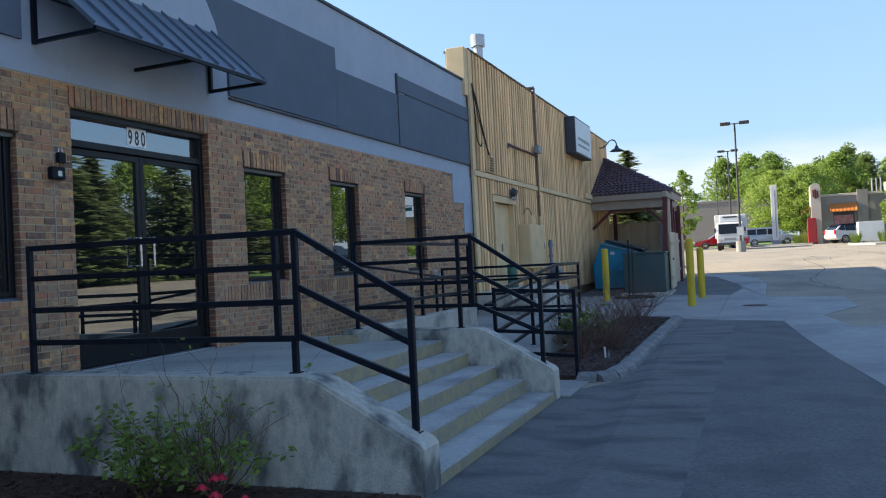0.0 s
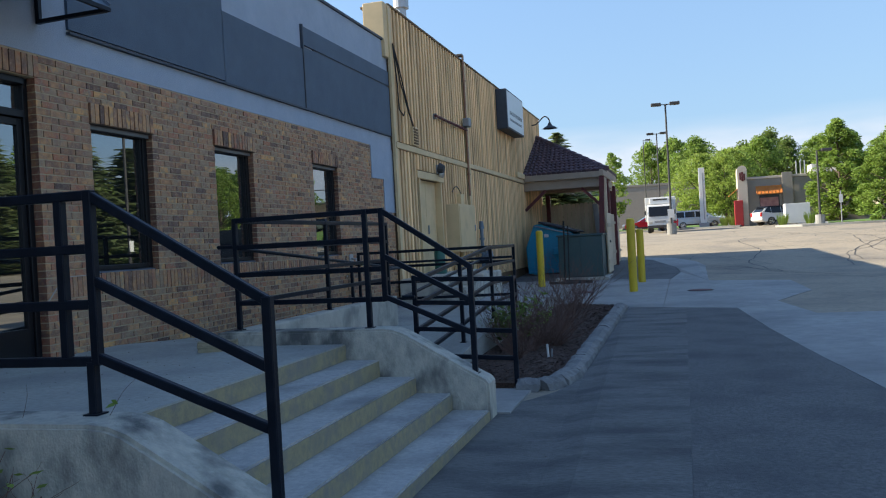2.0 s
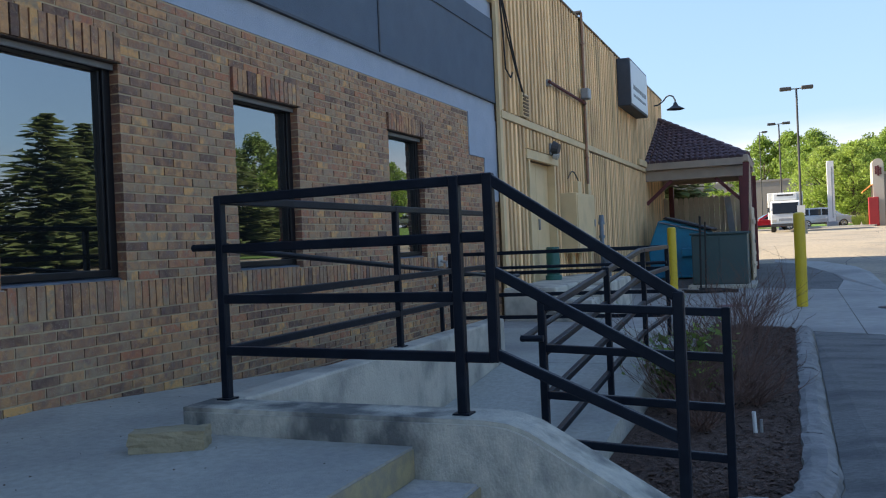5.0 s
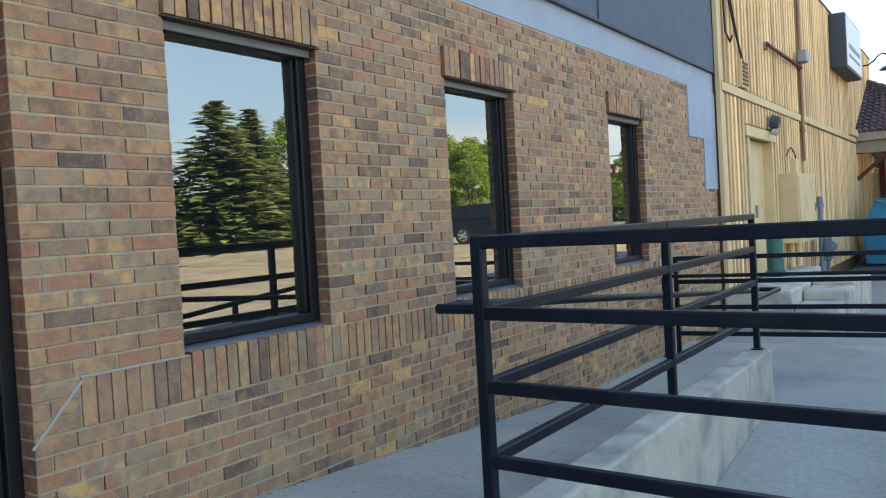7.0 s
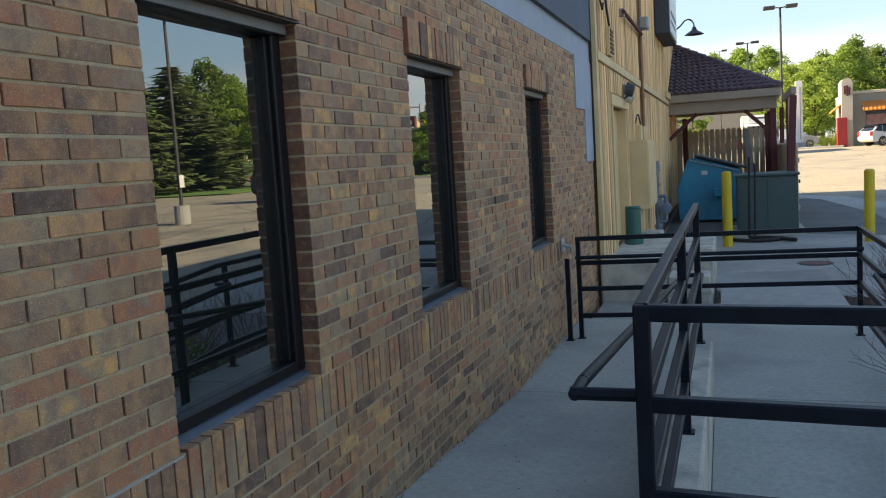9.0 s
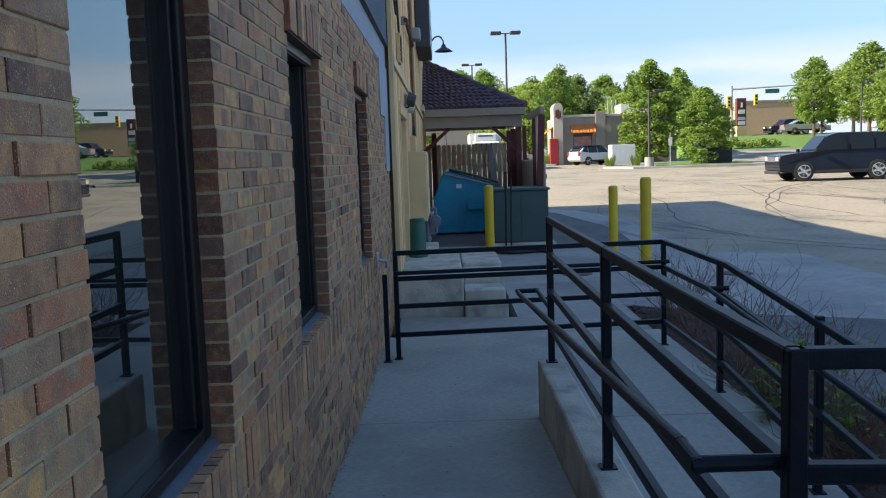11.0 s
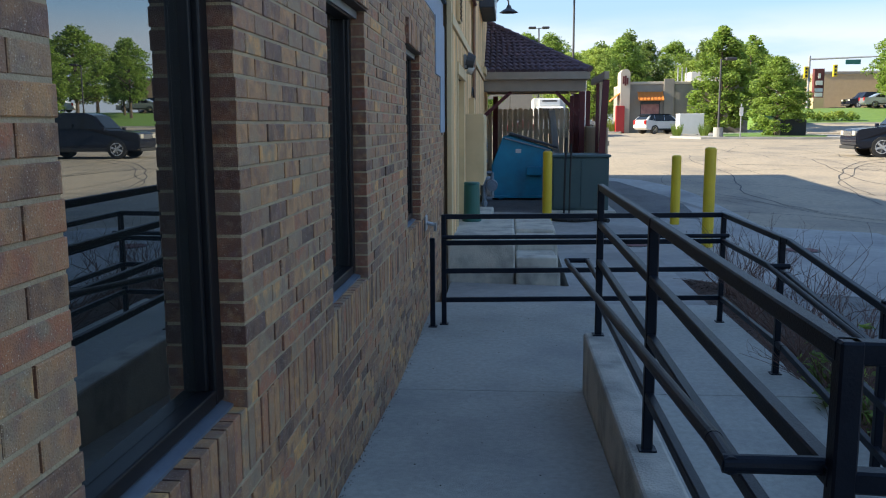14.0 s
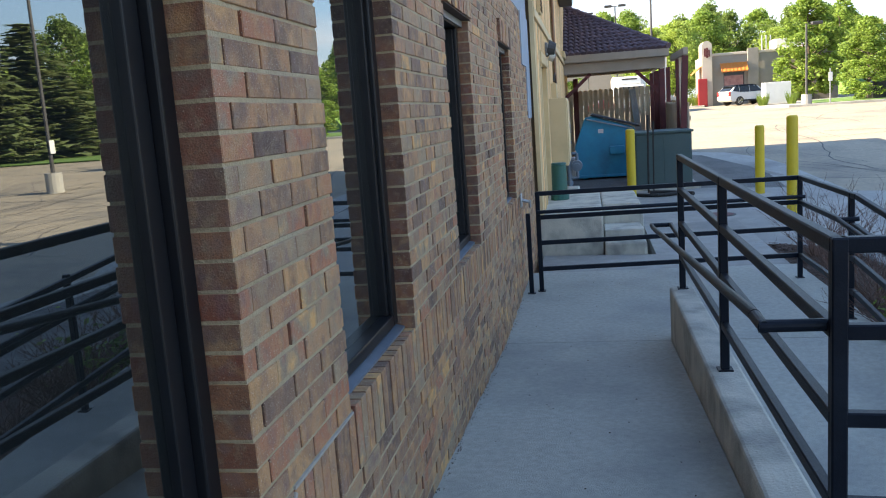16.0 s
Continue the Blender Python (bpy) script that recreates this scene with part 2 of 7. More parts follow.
def glass_mat(name, tint, mirror):
    """Tinted reflective glazing: part of the light is mirrored, the rest passes darkened."""
    m = bpy.data.materials.new(name)
    m.use_nodes = True
    n, l = m.node_tree.nodes, m.node_tree.links
    n.remove(n["Principled BSDF"])
    tr = n.new("ShaderNodeBsdfTransparent")
    tr.inputs[0].default_value = (*tint, 1)
    gl = n.new("ShaderNodeBsdfGlossy")
    gl.inputs["Roughness"].default_value = 0.0
    gl.inputs[0].default_value = (0.87, 0.93, 0.96, 1)
    fr = n.new("ShaderNodeFresnel")
    fr.inputs[0].default_value = 1.5
    ma = n.new("ShaderNodeMath")
    ma.operation = 'MULTIPLY_ADD'
    ma.inputs[1].default_value, ma.inputs[2].default_value = 0.8, mirror
    ma.use_clamp = True
    l.new(fr.outputs[0], ma.inputs[0])
    mi = n.new("ShaderNodeMixShader")
    l.new(ma.outputs[0], mi.inputs[0])
    l.new(tr.outputs[0], mi.inputs[1])
    l.new(gl.outputs[0], mi.inputs[2])
    # a faint grey diffuse haze, added to lift the dark of the pane
    du = n.new("ShaderNodeBsdfDiffuse")
    du.inputs[0].default_value = (0.40, 0.44, 0.42, 1)
    md = n.new("ShaderNodeMixShader")
    md.inputs[0].default_value = 0.018
    l.new(mi.outputs[0], md.inputs[1])
    l.new(du.outputs[0], md.inputs[2])
    l.new(md.outputs[0], n["Material Output"].inputs[0])
    return m


def leaf_mat(name, c1, c2):
    m = mat(name, c1, c2, scale=0.9, rough=0.55, rand=0.4, island=True, spec=0.3)
    n, l = m.node_tree.nodes, m.node_tree.links
    b = n["Principled BSDF"]
    tl = n.new("ShaderNodeBsdfTranslucent")
    col = b.inputs["Base Color"].links[0].from_socket
    l.new(col, tl.inputs[0])
    mi = n.new("ShaderNodeMixShader")
    mi.inputs[0].default_value = 0.5
    l.new(b.outputs[0], mi.inputs[1])
    l.new(tl.outputs[0], mi.inputs[2])
    l.new(mi.outputs[0], n["Material Output"].inputs[0])
    return m


M_BRICK = brick_mat("brick_piece", False)
M_BRICKS = brick_mat("brick_joined", True)
# brick ends at half tone: shade of the reveals put into their colour
M_BRICKE = brick_mat("shaded_brick_end", False, 0.5)
M_BRICKSE = brick_mat("shaded_brick_ends", True, 0.5)
M_MORTAR = mat("mortar", (0.50, 0.40, 0.25), (0.37, 0.295, 0.18), 14, 0.95, bump=0.6, bump_scale=120, c3=(0.30, 0.25, 0.185), scale3=2.3, amount3=0.5)
M_STUCCO = mat("stucco_pale", (0.36, 0.42, 0.50), (0.31, 0.37, 0.45), 3, 0.9, bump=0.5, bump_scale=70, c3=(0.24, 0.28, 0.34), scale3=0.8, amount3=0.3)
M_STUCCO_D = mat("stucco_slate", (0.085, 0.115, 0.155), (0.10, 0.135, 0.18), 3, 0.9, bump=0.5, bump_scale=70, c3=(0.13, 0.165, 0.21), scale3=0.7, amount3=0.3)
M_TRIM = mat("slate_trim", (0.035, 0.045, 0.06), (0.05, 0.06, 0.075), 8, 0.6)
M_CONC = mat("old_concrete", (0.56, 0.53, 0.44), (0.42, 0.40, 0.34), 3.0, 0.9, bump=0.6, bump_scale=60, c3=(0.085, 0.095, 0.10), scale3=3.6, amount3=0.6, stretch=(1, 1, 0.85))
M_WALK = mat("walk_concrete", (0.425, 0.42, 0.365), (0.32, 0.32, 0.28), 24.0, 0.88, bump=0.5, bump_scale=140, c3=(0.17, 0.175, 0.175), scale3=1.1, amount3=0.5)
M_STEP = mat("step_concrete", (0.48, 0.47, 0.43), (0.34, 0.335, 0.315), 22, 0.9, bump=0.6, bump_scale=110, c3=(0.15, 0.15, 0.145), scale3=1.6, amount3=0.65)
M_RISER = mat("step_riser_paint", (0.36, 0.31, 0.17), (0.24, 0.22, 0.15), 16, 0.85, bump=0.35, bump_scale=90, c3=(0.21, 0.205, 0.18), scale3=4.0, amount3=0.9)
M_BLACK = mat("black_painted_steel", (0.006, 0.009, 0.016), (0.009, 0.013, 0.021), 9, 0.42, bump=0.12, bump_scale=160, c3=(0.025, 0.033, 0.046), scale3=9, amount3=0.15, spec=0.14)
M_FRAME = mat("black_aluminium", (0.006, 0.0065, 0.009), (0.010, 0.011, 0.013), 5, 0.4, spec=0.3)
M_SILL = mat("blue_grey_sill_metal", (0.16, 0.19, 0.23), (0.11, 0.135, 0.17), 6, 0.5, metal=0.3)
M_GLASS = glass_mat("tinted_glass", (0.16, 0.16, 0.155), 0.24)
M_ASPH = mat("lot_asphalt", (0.36, 0.30, 0.215), (0.235, 0.202, 0.152), 9, 0.92, bump=0.8, bump_scale=45, c3=(0.11, 0.106, 0.10), scale3=0.45, amount3=0.55)
M_ASPHN = mat("dark_asphalt", (0.175, 0.173, 0.162), (0.081, 0.082, 0.081), 38, 0.9, bump=1.0, bump_scale=100, bump_dist=0.012, c3=(0.055, 0.057, 0.062), scale3=1.3, amount3=0.6)
M_ASPHW = mat("worn_asphalt", (0.20, 0.198, 0.182), (0.106, 0.106, 0.100), 30, 0.9, bump=1.0, bump_scale=90, bump_dist=0.012, c3=(0.05, 0.052, 0.056), scale3=1.7, amount3=0.75, stretch=(0.6, 1.6, 1))
M_PAN = mat("pan_concrete", (0.35, 0.34, 0.31), (0.265, 0.26, 0.24), 6, 0.9, bump=0.4, bump_scale=60, c3=(0.13, 0.13, 0.128), scale3=0.5, amount3=0.6)
M_CURB = mat("weathered_curb", (0.26, 0.255, 0.24), (0.17, 0.168, 0.16), 14, 0.95, bump=0.9, bump_scale=50, c3=(0.10, 0.10, 0.098), scale3=3, amount3=0.6)
M_CRACK = mat("crack_sealant", (0.03, 0.03, 0.032), (0.045, 0.045, 0.045), 8, 0.8)
M_MULCH = mat("bark_mulch", (0.045, 0.026, 0.018), (0.10, 0.055, 0.036), 35, 0.95, bump=1.0, bump_scale=60, bump_dist=0.03, c3=(0.15, 0.10, 0.075), scale3=22, amount3=0.6)
M_CHIP = mat("mulch_chips", (0.09, 0.05, 0.033), (0.05, 0.03, 0.022), 20, 0.95, rand=0.6, island=True)
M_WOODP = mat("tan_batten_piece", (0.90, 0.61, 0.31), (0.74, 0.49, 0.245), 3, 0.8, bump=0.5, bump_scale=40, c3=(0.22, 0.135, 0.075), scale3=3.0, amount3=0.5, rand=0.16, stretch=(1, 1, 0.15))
# far darker than the battens: shade of their gaps put into the colour
M_WOODD = mat("shade_toned_boards", (0.19, 0.12, 0.058), (0.12, 0.075, 0.036), 3, 0.85, bump=0.4, bump_scale=40, stretch=(1, 1, 0.15))
M_DOORT = mat("tan_painted_door", (0.70, 0.52, 0.28), (0.63, 0.47, 0.25), 2, 0.6, bump=0.15, c3=(0.36, 0.28, 0.16), scale3=2.5, amount3=0.3)
M_MAROON = mat("maroon_painted_post", (0.12, 0.025, 0.025), (0.085, 0.02, 0.022), 5, 0.7, bump=0.3)
M_TILE = mat("roof_tile", (0.115, 0.075, 0.085), (0.085, 0.055, 0.066), 4, 0.75, bump=0.3, rand=0.22, island=True)
M_FASCIA = mat("taupe_fascia", (0.36, 0.29, 0.22), (0.31, 0.25, 0.19), 3, 0.75)
M_FENCE = mat("tan_fence_boards", (0.58, 0.47, 0.33), (0.48, 0.39, 0.27), 4, 0.85, bump=0.4, rand=0.12, stretch=(1, 1, 0.2))
M_BLUE = mat("blue_dumpster_paint", (0.012, 0.27, 0.43), (0.01, 0.21, 0.36), 3, 0.5, bump=0.2, c3=(0.03, 0.10, 0.15), scale3=2, amount3=0.5)
M_GREEN = mat("dark_green_bin_paint", (0.045, 0.085, 0.085), (0.035, 0.07, 0.072), 3, 0.55, bump=0.2, c3=(0.07, 0.10, 0.10), scale3=1.5, amount3=0.4)
M_LID = mat("black_plastic_lid", (0.012, 0.015, 0.022), (0.018, 0.02, 0.03), 5, 0.5)
M_YELLOW = mat("yellow_sleeve", (0.62, 0.46, 0.02), (0.55, 0.40, 0.02), 3, 0.45, c3=(0.38, 0.28, 0.03), scale3=2, amount3=0.4)
M_WHITE = mat("white_paint", (0.62, 0.62, 0.60), (0.56, 0.56, 0.54), 2, 0.5)
M_GREY = mat("grey_metal", (0.30, 0.31, 0.32), (0.24, 0.25, 0.26), 5, 0.5, metal=0.4)
M_GALV = mat("galvanised_pipe", (0.45, 0.46, 0.47), (0.36, 0.37, 0.38), 5, 0.45, metal=0.6)
M_BLUEGREY = mat("blue_grey_gas_pipe", (0.16, 0.21, 0.27), (0.12, 0.16, 0.21), 6, 0.5, metal=0.2)
M_POLE = mat("dark_bronze_pole", (0.03, 0.03, 0.032), (0.045, 0.043, 0.042), 5, 0.6)
M_DARK = mat("dark_interior", (0.10, 0.095, 0.088), (0.08, 0.076, 0.07), 3, 0.9)
M_RUBBER = mat("rubber", (0.018, 0.018, 0.018), (0.025, 0.025, 0.025), 6, 0.8)
M_GRASS = mat("lawn", (0.075, 0.15, 0.022), (0.11, 0.19, 0.03), 2, 0.9, bump=0.6, bump_scale=30)
M_LEAF1 = leaf_mat("leaf_fresh", (0.182, 0.270, 0.049), (0.243, 0.337, 0.066))
M_LEAF2 = leaf_mat("leaf_deep", (0.128, 0.191, 0.048), (0.175, 0.239, 0.059))
M_LEAF3 = leaf_mat("leaf_yellowgreen", (0.248, 0.332, 0.066), (0.309, 0.393, 0.078))
M_NEEDLE = leaf_mat("spruce_needles", (0.172, 0.218, 0.092), (0.241, 0.282, 0.115))
M_BARK = mat("bark", (0.12, 0.09, 0.065), (0.08, 0.06, 0.045), 12, 0.95, bump=0.8)
M_TWIG = mat("dry_twigs", (0.17, 0.10, 0.075), (0.10, 0.06, 0.048), 20, 0.9)
M_ROSE = mat("red_petals", (0.52, 0.012, 0.035), (0.62, 0.02, 0.06), 20, 0.6)
M_PLASTER = mat("beige_render", (0.46, 0.34, 0.20), (0.41, 0.30, 0.18), 2, 0.9, bump=0.2)
M_PLASTERL = mat("pale_render", (0.52, 0.45, 0.36), (0.47, 0.41, 0.33), 2, 0.9)
M_TAUPE = mat("taupe_render", (0.27, 0.245, 0.21), (0.24, 0.22, 0.19), 2, 0.9)
M_ORANGE = mat("orange_awning_metal", (0.60, 0.20, 0.03), (0.52, 0.17, 0.025), 3, 0.6)
M_RED = mat("red_paint", (0.33, 0.018, 0.018), (0.27, 0.015, 0.016), 3, 0.5)
M_CARBLK = mat("black_car_paint", (0.010, 0.013, 0.022), (0.013, 0.016, 0.026), 3, 0.14, spec=0.2)
M_CARWHT = mat("white_car_paint", (0.6, 0.6, 0.6), (0.56, 0.56, 0.56), 3, 0.25)
M_CARRED = mat("red_car_paint", (0.42, 0.012, 0.02), (0.36, 0.01, 0.018), 3, 0.2)
M_CARSIL = mat("silver_blue_car_paint", (0.34, 0.38, 0.42), (0.30, 0.34, 0.38), 3, 0.25, metal=0.5)
M_CARGLASS = mat("car_glass", (0.008, 0.010, 0.011), (0.012, 0.013, 0.015), 3, 0.05, spec=0.35)
M_CHROME = mat("bright_alloy", (0.55, 0.56, 0.58), (0.48, 0.49, 0.5), 5, 0.25, metal=0.9)
M_HEADL = mat("headlamp_lens", (0.50, 0.47, 0.40), (0.40, 0.38, 0.33), 4, 0.12)
M_TAILL = mat("red_lamp_lens", (0.45, 0.02, 0.02), (0.4, 0.02, 0.02), 4, 0.2)
M_AWN = mat("slate_seam_metal", (0.13, 0.165, 0.21), (0.11, 0.145, 0.185), 3, 0.4, metal=0.3)
M_SIGNW = mat("pale_sign_face", (0.60, 0.66, 0.68), (0.54, 0.60, 0.62), 2, 0.4)
M_INK = mat("faded_grey_lettering", (0.16, 0.19, 0.20), (0.22, 0.25, 0.26), 6, 0.7)
M_STONE = mat("sandstone_block", (0.34, 0.29, 0.18), (0.26, 0.22, 0.14), 14, 0.95, bump=0.8, bump_scale=40)
M_TEAL = mat("green_plastic", (0.02, 0.12, 0.10), (0.018, 0.10, 0.085), 4, 0.45)
M_CEMENTPATCH = mat("cement_smear", (0.42, 0.39, 0.34), (0.36, 0.33, 0.29), 20, 0.95, bump=0.4)
M_POSTER = mat("faded_window_poster", (0.42, 0.22, 0.20), (0.22, 0.09, 0.09), 3, 0.5)
M_CHEEK = mat("stained_wall_concrete", (0.55, 0.525, 0.43), (0.37, 0.36, 0.31), 12, 0.92, bump=0.8, bump_scale=60, c3=(0.06, 0.068, 0.072), scale3=2.6, amount3=0.85, stretch=(1.3, 1.3, 0.75), lo3=0.48, hi3=0.64)
M_PIPE = mat("brown_painted_pipe", (0.33, 0.19, 0.115), (0.25, 0.14, 0.085), 6, 0.6, bump=0.2)
M_DIGITD = mat("dark_number", (0.03, 0.035, 0.045), (0.04, 0.045, 0.055), 3, 0.5)
M_HEADLIT = mat("lit_head_grey", (0.17, 0.175, 0.18), (0.13, 0.135, 0.14), 6, 0.5)
M_LINTEL = mat("rusty_lintel_steel", (0.10, 0.065, 0.045), (0.06, 0.042, 0.032), 14, 0.8)
M_DIGIT = mat("white_vinyl", (0.86, 0.86, 0.85), (0.82, 0.82, 0.81), 3, 0.5)


# ---- ground ----
def ground_sheet():
    xs = sorted(set([-700, -300, -120, -60, -30, -15] + list(range(-10, 31, 4)) + [40, 60, 100, 200, 400, 900]))
    ys = sorted(set([-900, -300, -120, -60, -30, -15, -5, 0, 5, 12, 22, 30, 36, 41, 51, 58, 66, 75, 90, 110, 130, 160, 220, 400, 700, 1500]))
    verts = [(x, y, ground_z(y) - 0.012) for y in ys for x in xs]
    n = len(xs)
    faces = [(j * n + i, j * n + i + 1, (j + 1) * n + i + 1, (j + 1) * n + i) for j in range(len(ys) - 1) for i in range(n - 1)]
    tagged(arrays("ground", verts, faces, M_ASPH), "sun-bleached cracked asphalt parking lot", "ground", kind="structure")


def flat(name, pts, material, lift, thick=0.05):
    """A thin slab that follows the ground, from a polygon in plan."""
    bm = bmesh.new()
    top = [bm.verts.new((x, y, ground_z(y) + lift)) for x, y in pts]
    low = [bm.verts.new((x, y, ground_z(y) + lift - thick)) for x, y in pts]
    n = len(pts)
    bm.faces.new(top)
    bm.faces.new(low[::-1])
    for i in range(n):
        bm.faces.new((top[i], low[i], low[(i + 1) % n], top[(i + 1) % n]))
    return part(name, bm, material)


ground_sheet()
LANE_E = [(1.45, 9.6), (1.13, 12.3), (0.84, 14.8), (0.58, 17.8)]
tagged(flat("pavement_drive", [(-0.304, -14), (3.9, -14)] + LANE_E + [(-0.304, 18.14)], M_ASPHN, 0.0),
       "dark patched asphalt drive lane beside the steps", "asphalt", kind="structure")
tagged(flat("pavement_drive_patch", [(-2.2, -14), (-0.305, -14), (-0.305, 18.14), (-1.39, 18.56), (-1.40, 10.9), (-1.56, 10.1), (-1.75, 9.7), (-2.2, 9.0)], M_ASPHW, -0.0012),
       "worn paler strip of patched asphalt beside the curb", "asphalt", kind="structure")
tagged(flat("pavement_pan", [(3.904, -14), (9.0, -14), (9.0, 16.6), (1.74, 16.6), (1.38, 18.9), (0.584, 17.8), (0.844, 14.8), (1.134, 12.3), (1.454, 9.6)], M_PAN, 0.004),
       "broad stained concrete pan along the drive", "pavement", kind="structure")
tagged(flat("pavement_slab_rear", [(-5.7, 20.2), (-4.3, 19.9), (-1.4, 18.58), (-0.73, 18.33), (-0.72, 26.45), (-2.7, 27.4), (-5.7, 27.9)], M_PAN, 0.004),
       "pale concrete slab before the dumpsters", "pavement", kind="structure")
tagged(flat("pavement_slab_front", [(-0.718, 18.32), (0.576, 17.804), (1.376, 18.904), (2.28, 21.1), (2.23, 24.3), (0.31, 25.25), (-0.708, 26.44)], M_PAN, 0.004),
       "pale concrete slab crossing the drive", "pavement", kind="structure")
tagged(flat("pavement_dark_patch", [(-5.7, 27.906), (-2.7, 27.406), (-0.724, 26.456), (-0.42, 29.7), (-0.6, 31.5), (-1.5, 35.0), (-5.7, 35.5)], M_ASPHN, 0.003),
       "dark asphalt patch beside the enclosure", "asphalt", kind="structure")
tagged(flat("pavement_gutter", [(-0.70, 26.446), (0.306, 25.256), (0.38, 31.6), (0.1, 33.4), (-0.7, 35.2), (-2.2, 36.2), (-2.2, 35.5), (-1.494, 34.8), (-0.594, 31.5), (-0.414, 29.7)], M_PAN, 0.005),
       "curving concrete gutter in the lot", "pavement", kind="structure")


def bank(name, material, rows, label, category):
    """A strip of the rising ground beyond the lot; rows: metres behind its front line, height (None: the lot's own)."""
    bm = bmesh.new()
    grid = []
    for x in (19.2, 20.5, 30, 45, 60, 90):
        front = 86 - (x - 20) * 12 / 70
        low = x < 20
        grid.append([bm.verts.new((x, front + d, ground_z(front + d) + 0.01 if z is None or low else z)) for d, z in rows])
    for p, q in zip(grid, grid[1:]):
        for k in range(len(rows) - 1):
            bm.faces.new((p[k], q[k], q[k + 1], p[k + 1]))
    tagged(part(name, bm, material), label, category, kind="structure")


bank("pavement_verge", M_ASPH, [(-9, None), (-4.5, 1.88), (0, 2.2)], "sunlit asphalt rising toward the verge", "asphalt")
bank("kerb_verge", M_PAN, [(-0.02, 2.2), (0, 2.36), (0.3, 2.36)], "pale concrete kerb of the lawn", "curb")
bank("grass_verge", M_GRASS, [(0.3, 2.34), (4, 2.75), (9, 3.3), (15, 3.9)], "mown green lawn bank beyond the lot", "grass")
bank("road_far", M_ASPH, [(15, 3.9), (24, 4.0), (60, 4.4)], "asphalt road beyond the lawn", "road")
tagged(flat("grass_far", [(-14, 96), (4.5, 96), (4.5, 120), (-14, 120)], M_GRASS, 0.05), "green lawn under the far trees", "grass", kind="structure")
tagged(flat("grass_side", [(34, 20), (70, 20), (70, 60), (34, 60)], M_GRASS, 0.08), "green lawn under the spruces", "grass", kind="structure")
tagged(flat("grass_side_far", [(22, 52), (33.9, 52), (33.9, 60), (22, 60)], M_GRASS, 0.08), "lawn strip at the side of the lot", "grass", kind="structure")


def cracks():
    """Sealed cracks wandering over the lot, each a narrow ribbon."""
    rng = random.Random(5)
    verts, faces = [], []
    for k0 in range(150):
        x, y = (rng.uniform(0, 32), rng.uniform(24, 72)) if k0 < 105 else (rng.uniform(2.6, 20), rng.uniform(19, 46))
        a = rng.choice([0, math.pi / 2]) + rng.uniform(-0.5, 0.5)
        w = rng.uniform(0.015, 0.04)
        for k in range(rng.randint(8, 22)):
            a += rng.uniform(-0.26, 0.26)
            x2, y2 = x + math.cos(a) * 0.8, y + math.sin(a) * 0.8
            dx, dy = -math.sin(a) * w / 2, math.cos(a) * w / 2
            i = len(verts)
            for px, py in ((x - dx, y - dy), (x + dx, y + dy), (x2 + dx, y2 + dy), (x2 - dx, y2 - dy)):
                verts.append((px, py, ground_z(py) - 0.006))
            faces.append((i, i + 3, i + 2, i + 1))
            x, y = x2, y2
    # long branching cracks in the lane
    for line in ([(-0.62, 4.6), (-0.44, 5.37), (-0.24, 6.12), (-0.07, 6.67), (0.39, 7.14), (0.6, 7.61), (0.72, 8.5)], [(-0.24, 6.08), (0.15, 5.89), (0.42, 6.01), (0.61, 5.73), (1.0, 5.6)],
                 [(0.39, 7.14), (0.55, 6.6), (0.9, 6.4)], [(-0.07, 6.67), (-0.2, 7.5), (-0.05, 8.4)]):
        pts = []
        for (ax, ay), (bx, by) in zip(line, line[1:]):
            pts += [(ax + (bx - ax) * k / 6 + rng.uniform(-0.018, 0.018), ay + (by - ay) * k / 6 + rng.uniform(-0.018, 0.018)) for k in range(6)]
        for (ax, ay), (bx, by) in zip(pts, pts[1:]):
            d = Vector((bx - ax, by - ay)).normalized() * rng.uniform(0.003, 0.006)
            i = len(verts)
            for px, py in ((ax + d.y, ay - d.x), (bx + d.y, by - d.x), (bx - d.y, by + d.x), (ax - d.y, ay + d.x)):
                verts.append((px, py, ground_z(py) + 0.003))
            faces.append((i, i + 1, i + 2, i + 3))
    for _ in range(9):
        x, y = rng.uniform(-1.2, 0.4), rng.uniform(8, 17)
        a = rng.uniform(0, 6.28)
        for k in range(rng.randint(6, 16)):
            a += rng.uniform(-0.6, 0.6)
            x2, y2 = x + math.cos(a) * 0.15, y + math.sin(a) * 0.15
            dx, dy = -math.sin(a) * 0.006, math.cos(a) * 0.006
            i = len(verts)
            for px, py in ((x - dx, y - dy), (x + dx, y + dy), (x2 + dx, y2 + dy), (x2 - dx, y2 - dy)):
                verts.append((px, py, ground_z(py) + 0.004))
            faces.append((i, i + 3, i + 2, i + 1))
            x, y = x2, y2
    tagged(arrays("asphalt_cracks", verts, faces, M_CRACK), "dark sealed cracks wandering over the asphalt", "cracks", kind="stuff")


cracks()

# ---- brick building ----
WX = -5.84                       # face of the bricks
COURSE, LONG = 0.0677, 0.2032
SILL = 1.405
HEAD = SILL + 22 * COURSE
TOP = SILL + 30 * COURSE
Y0, Y1 = -14.0, 17.72
WINDOWS = [(4.46, 5.42), (8.87, 9.85), (11.12, 12.08), (13.97, 14.94)]
DOOR = (6.05, 8.16, 0.675, 3.22)
LAND = 0.675


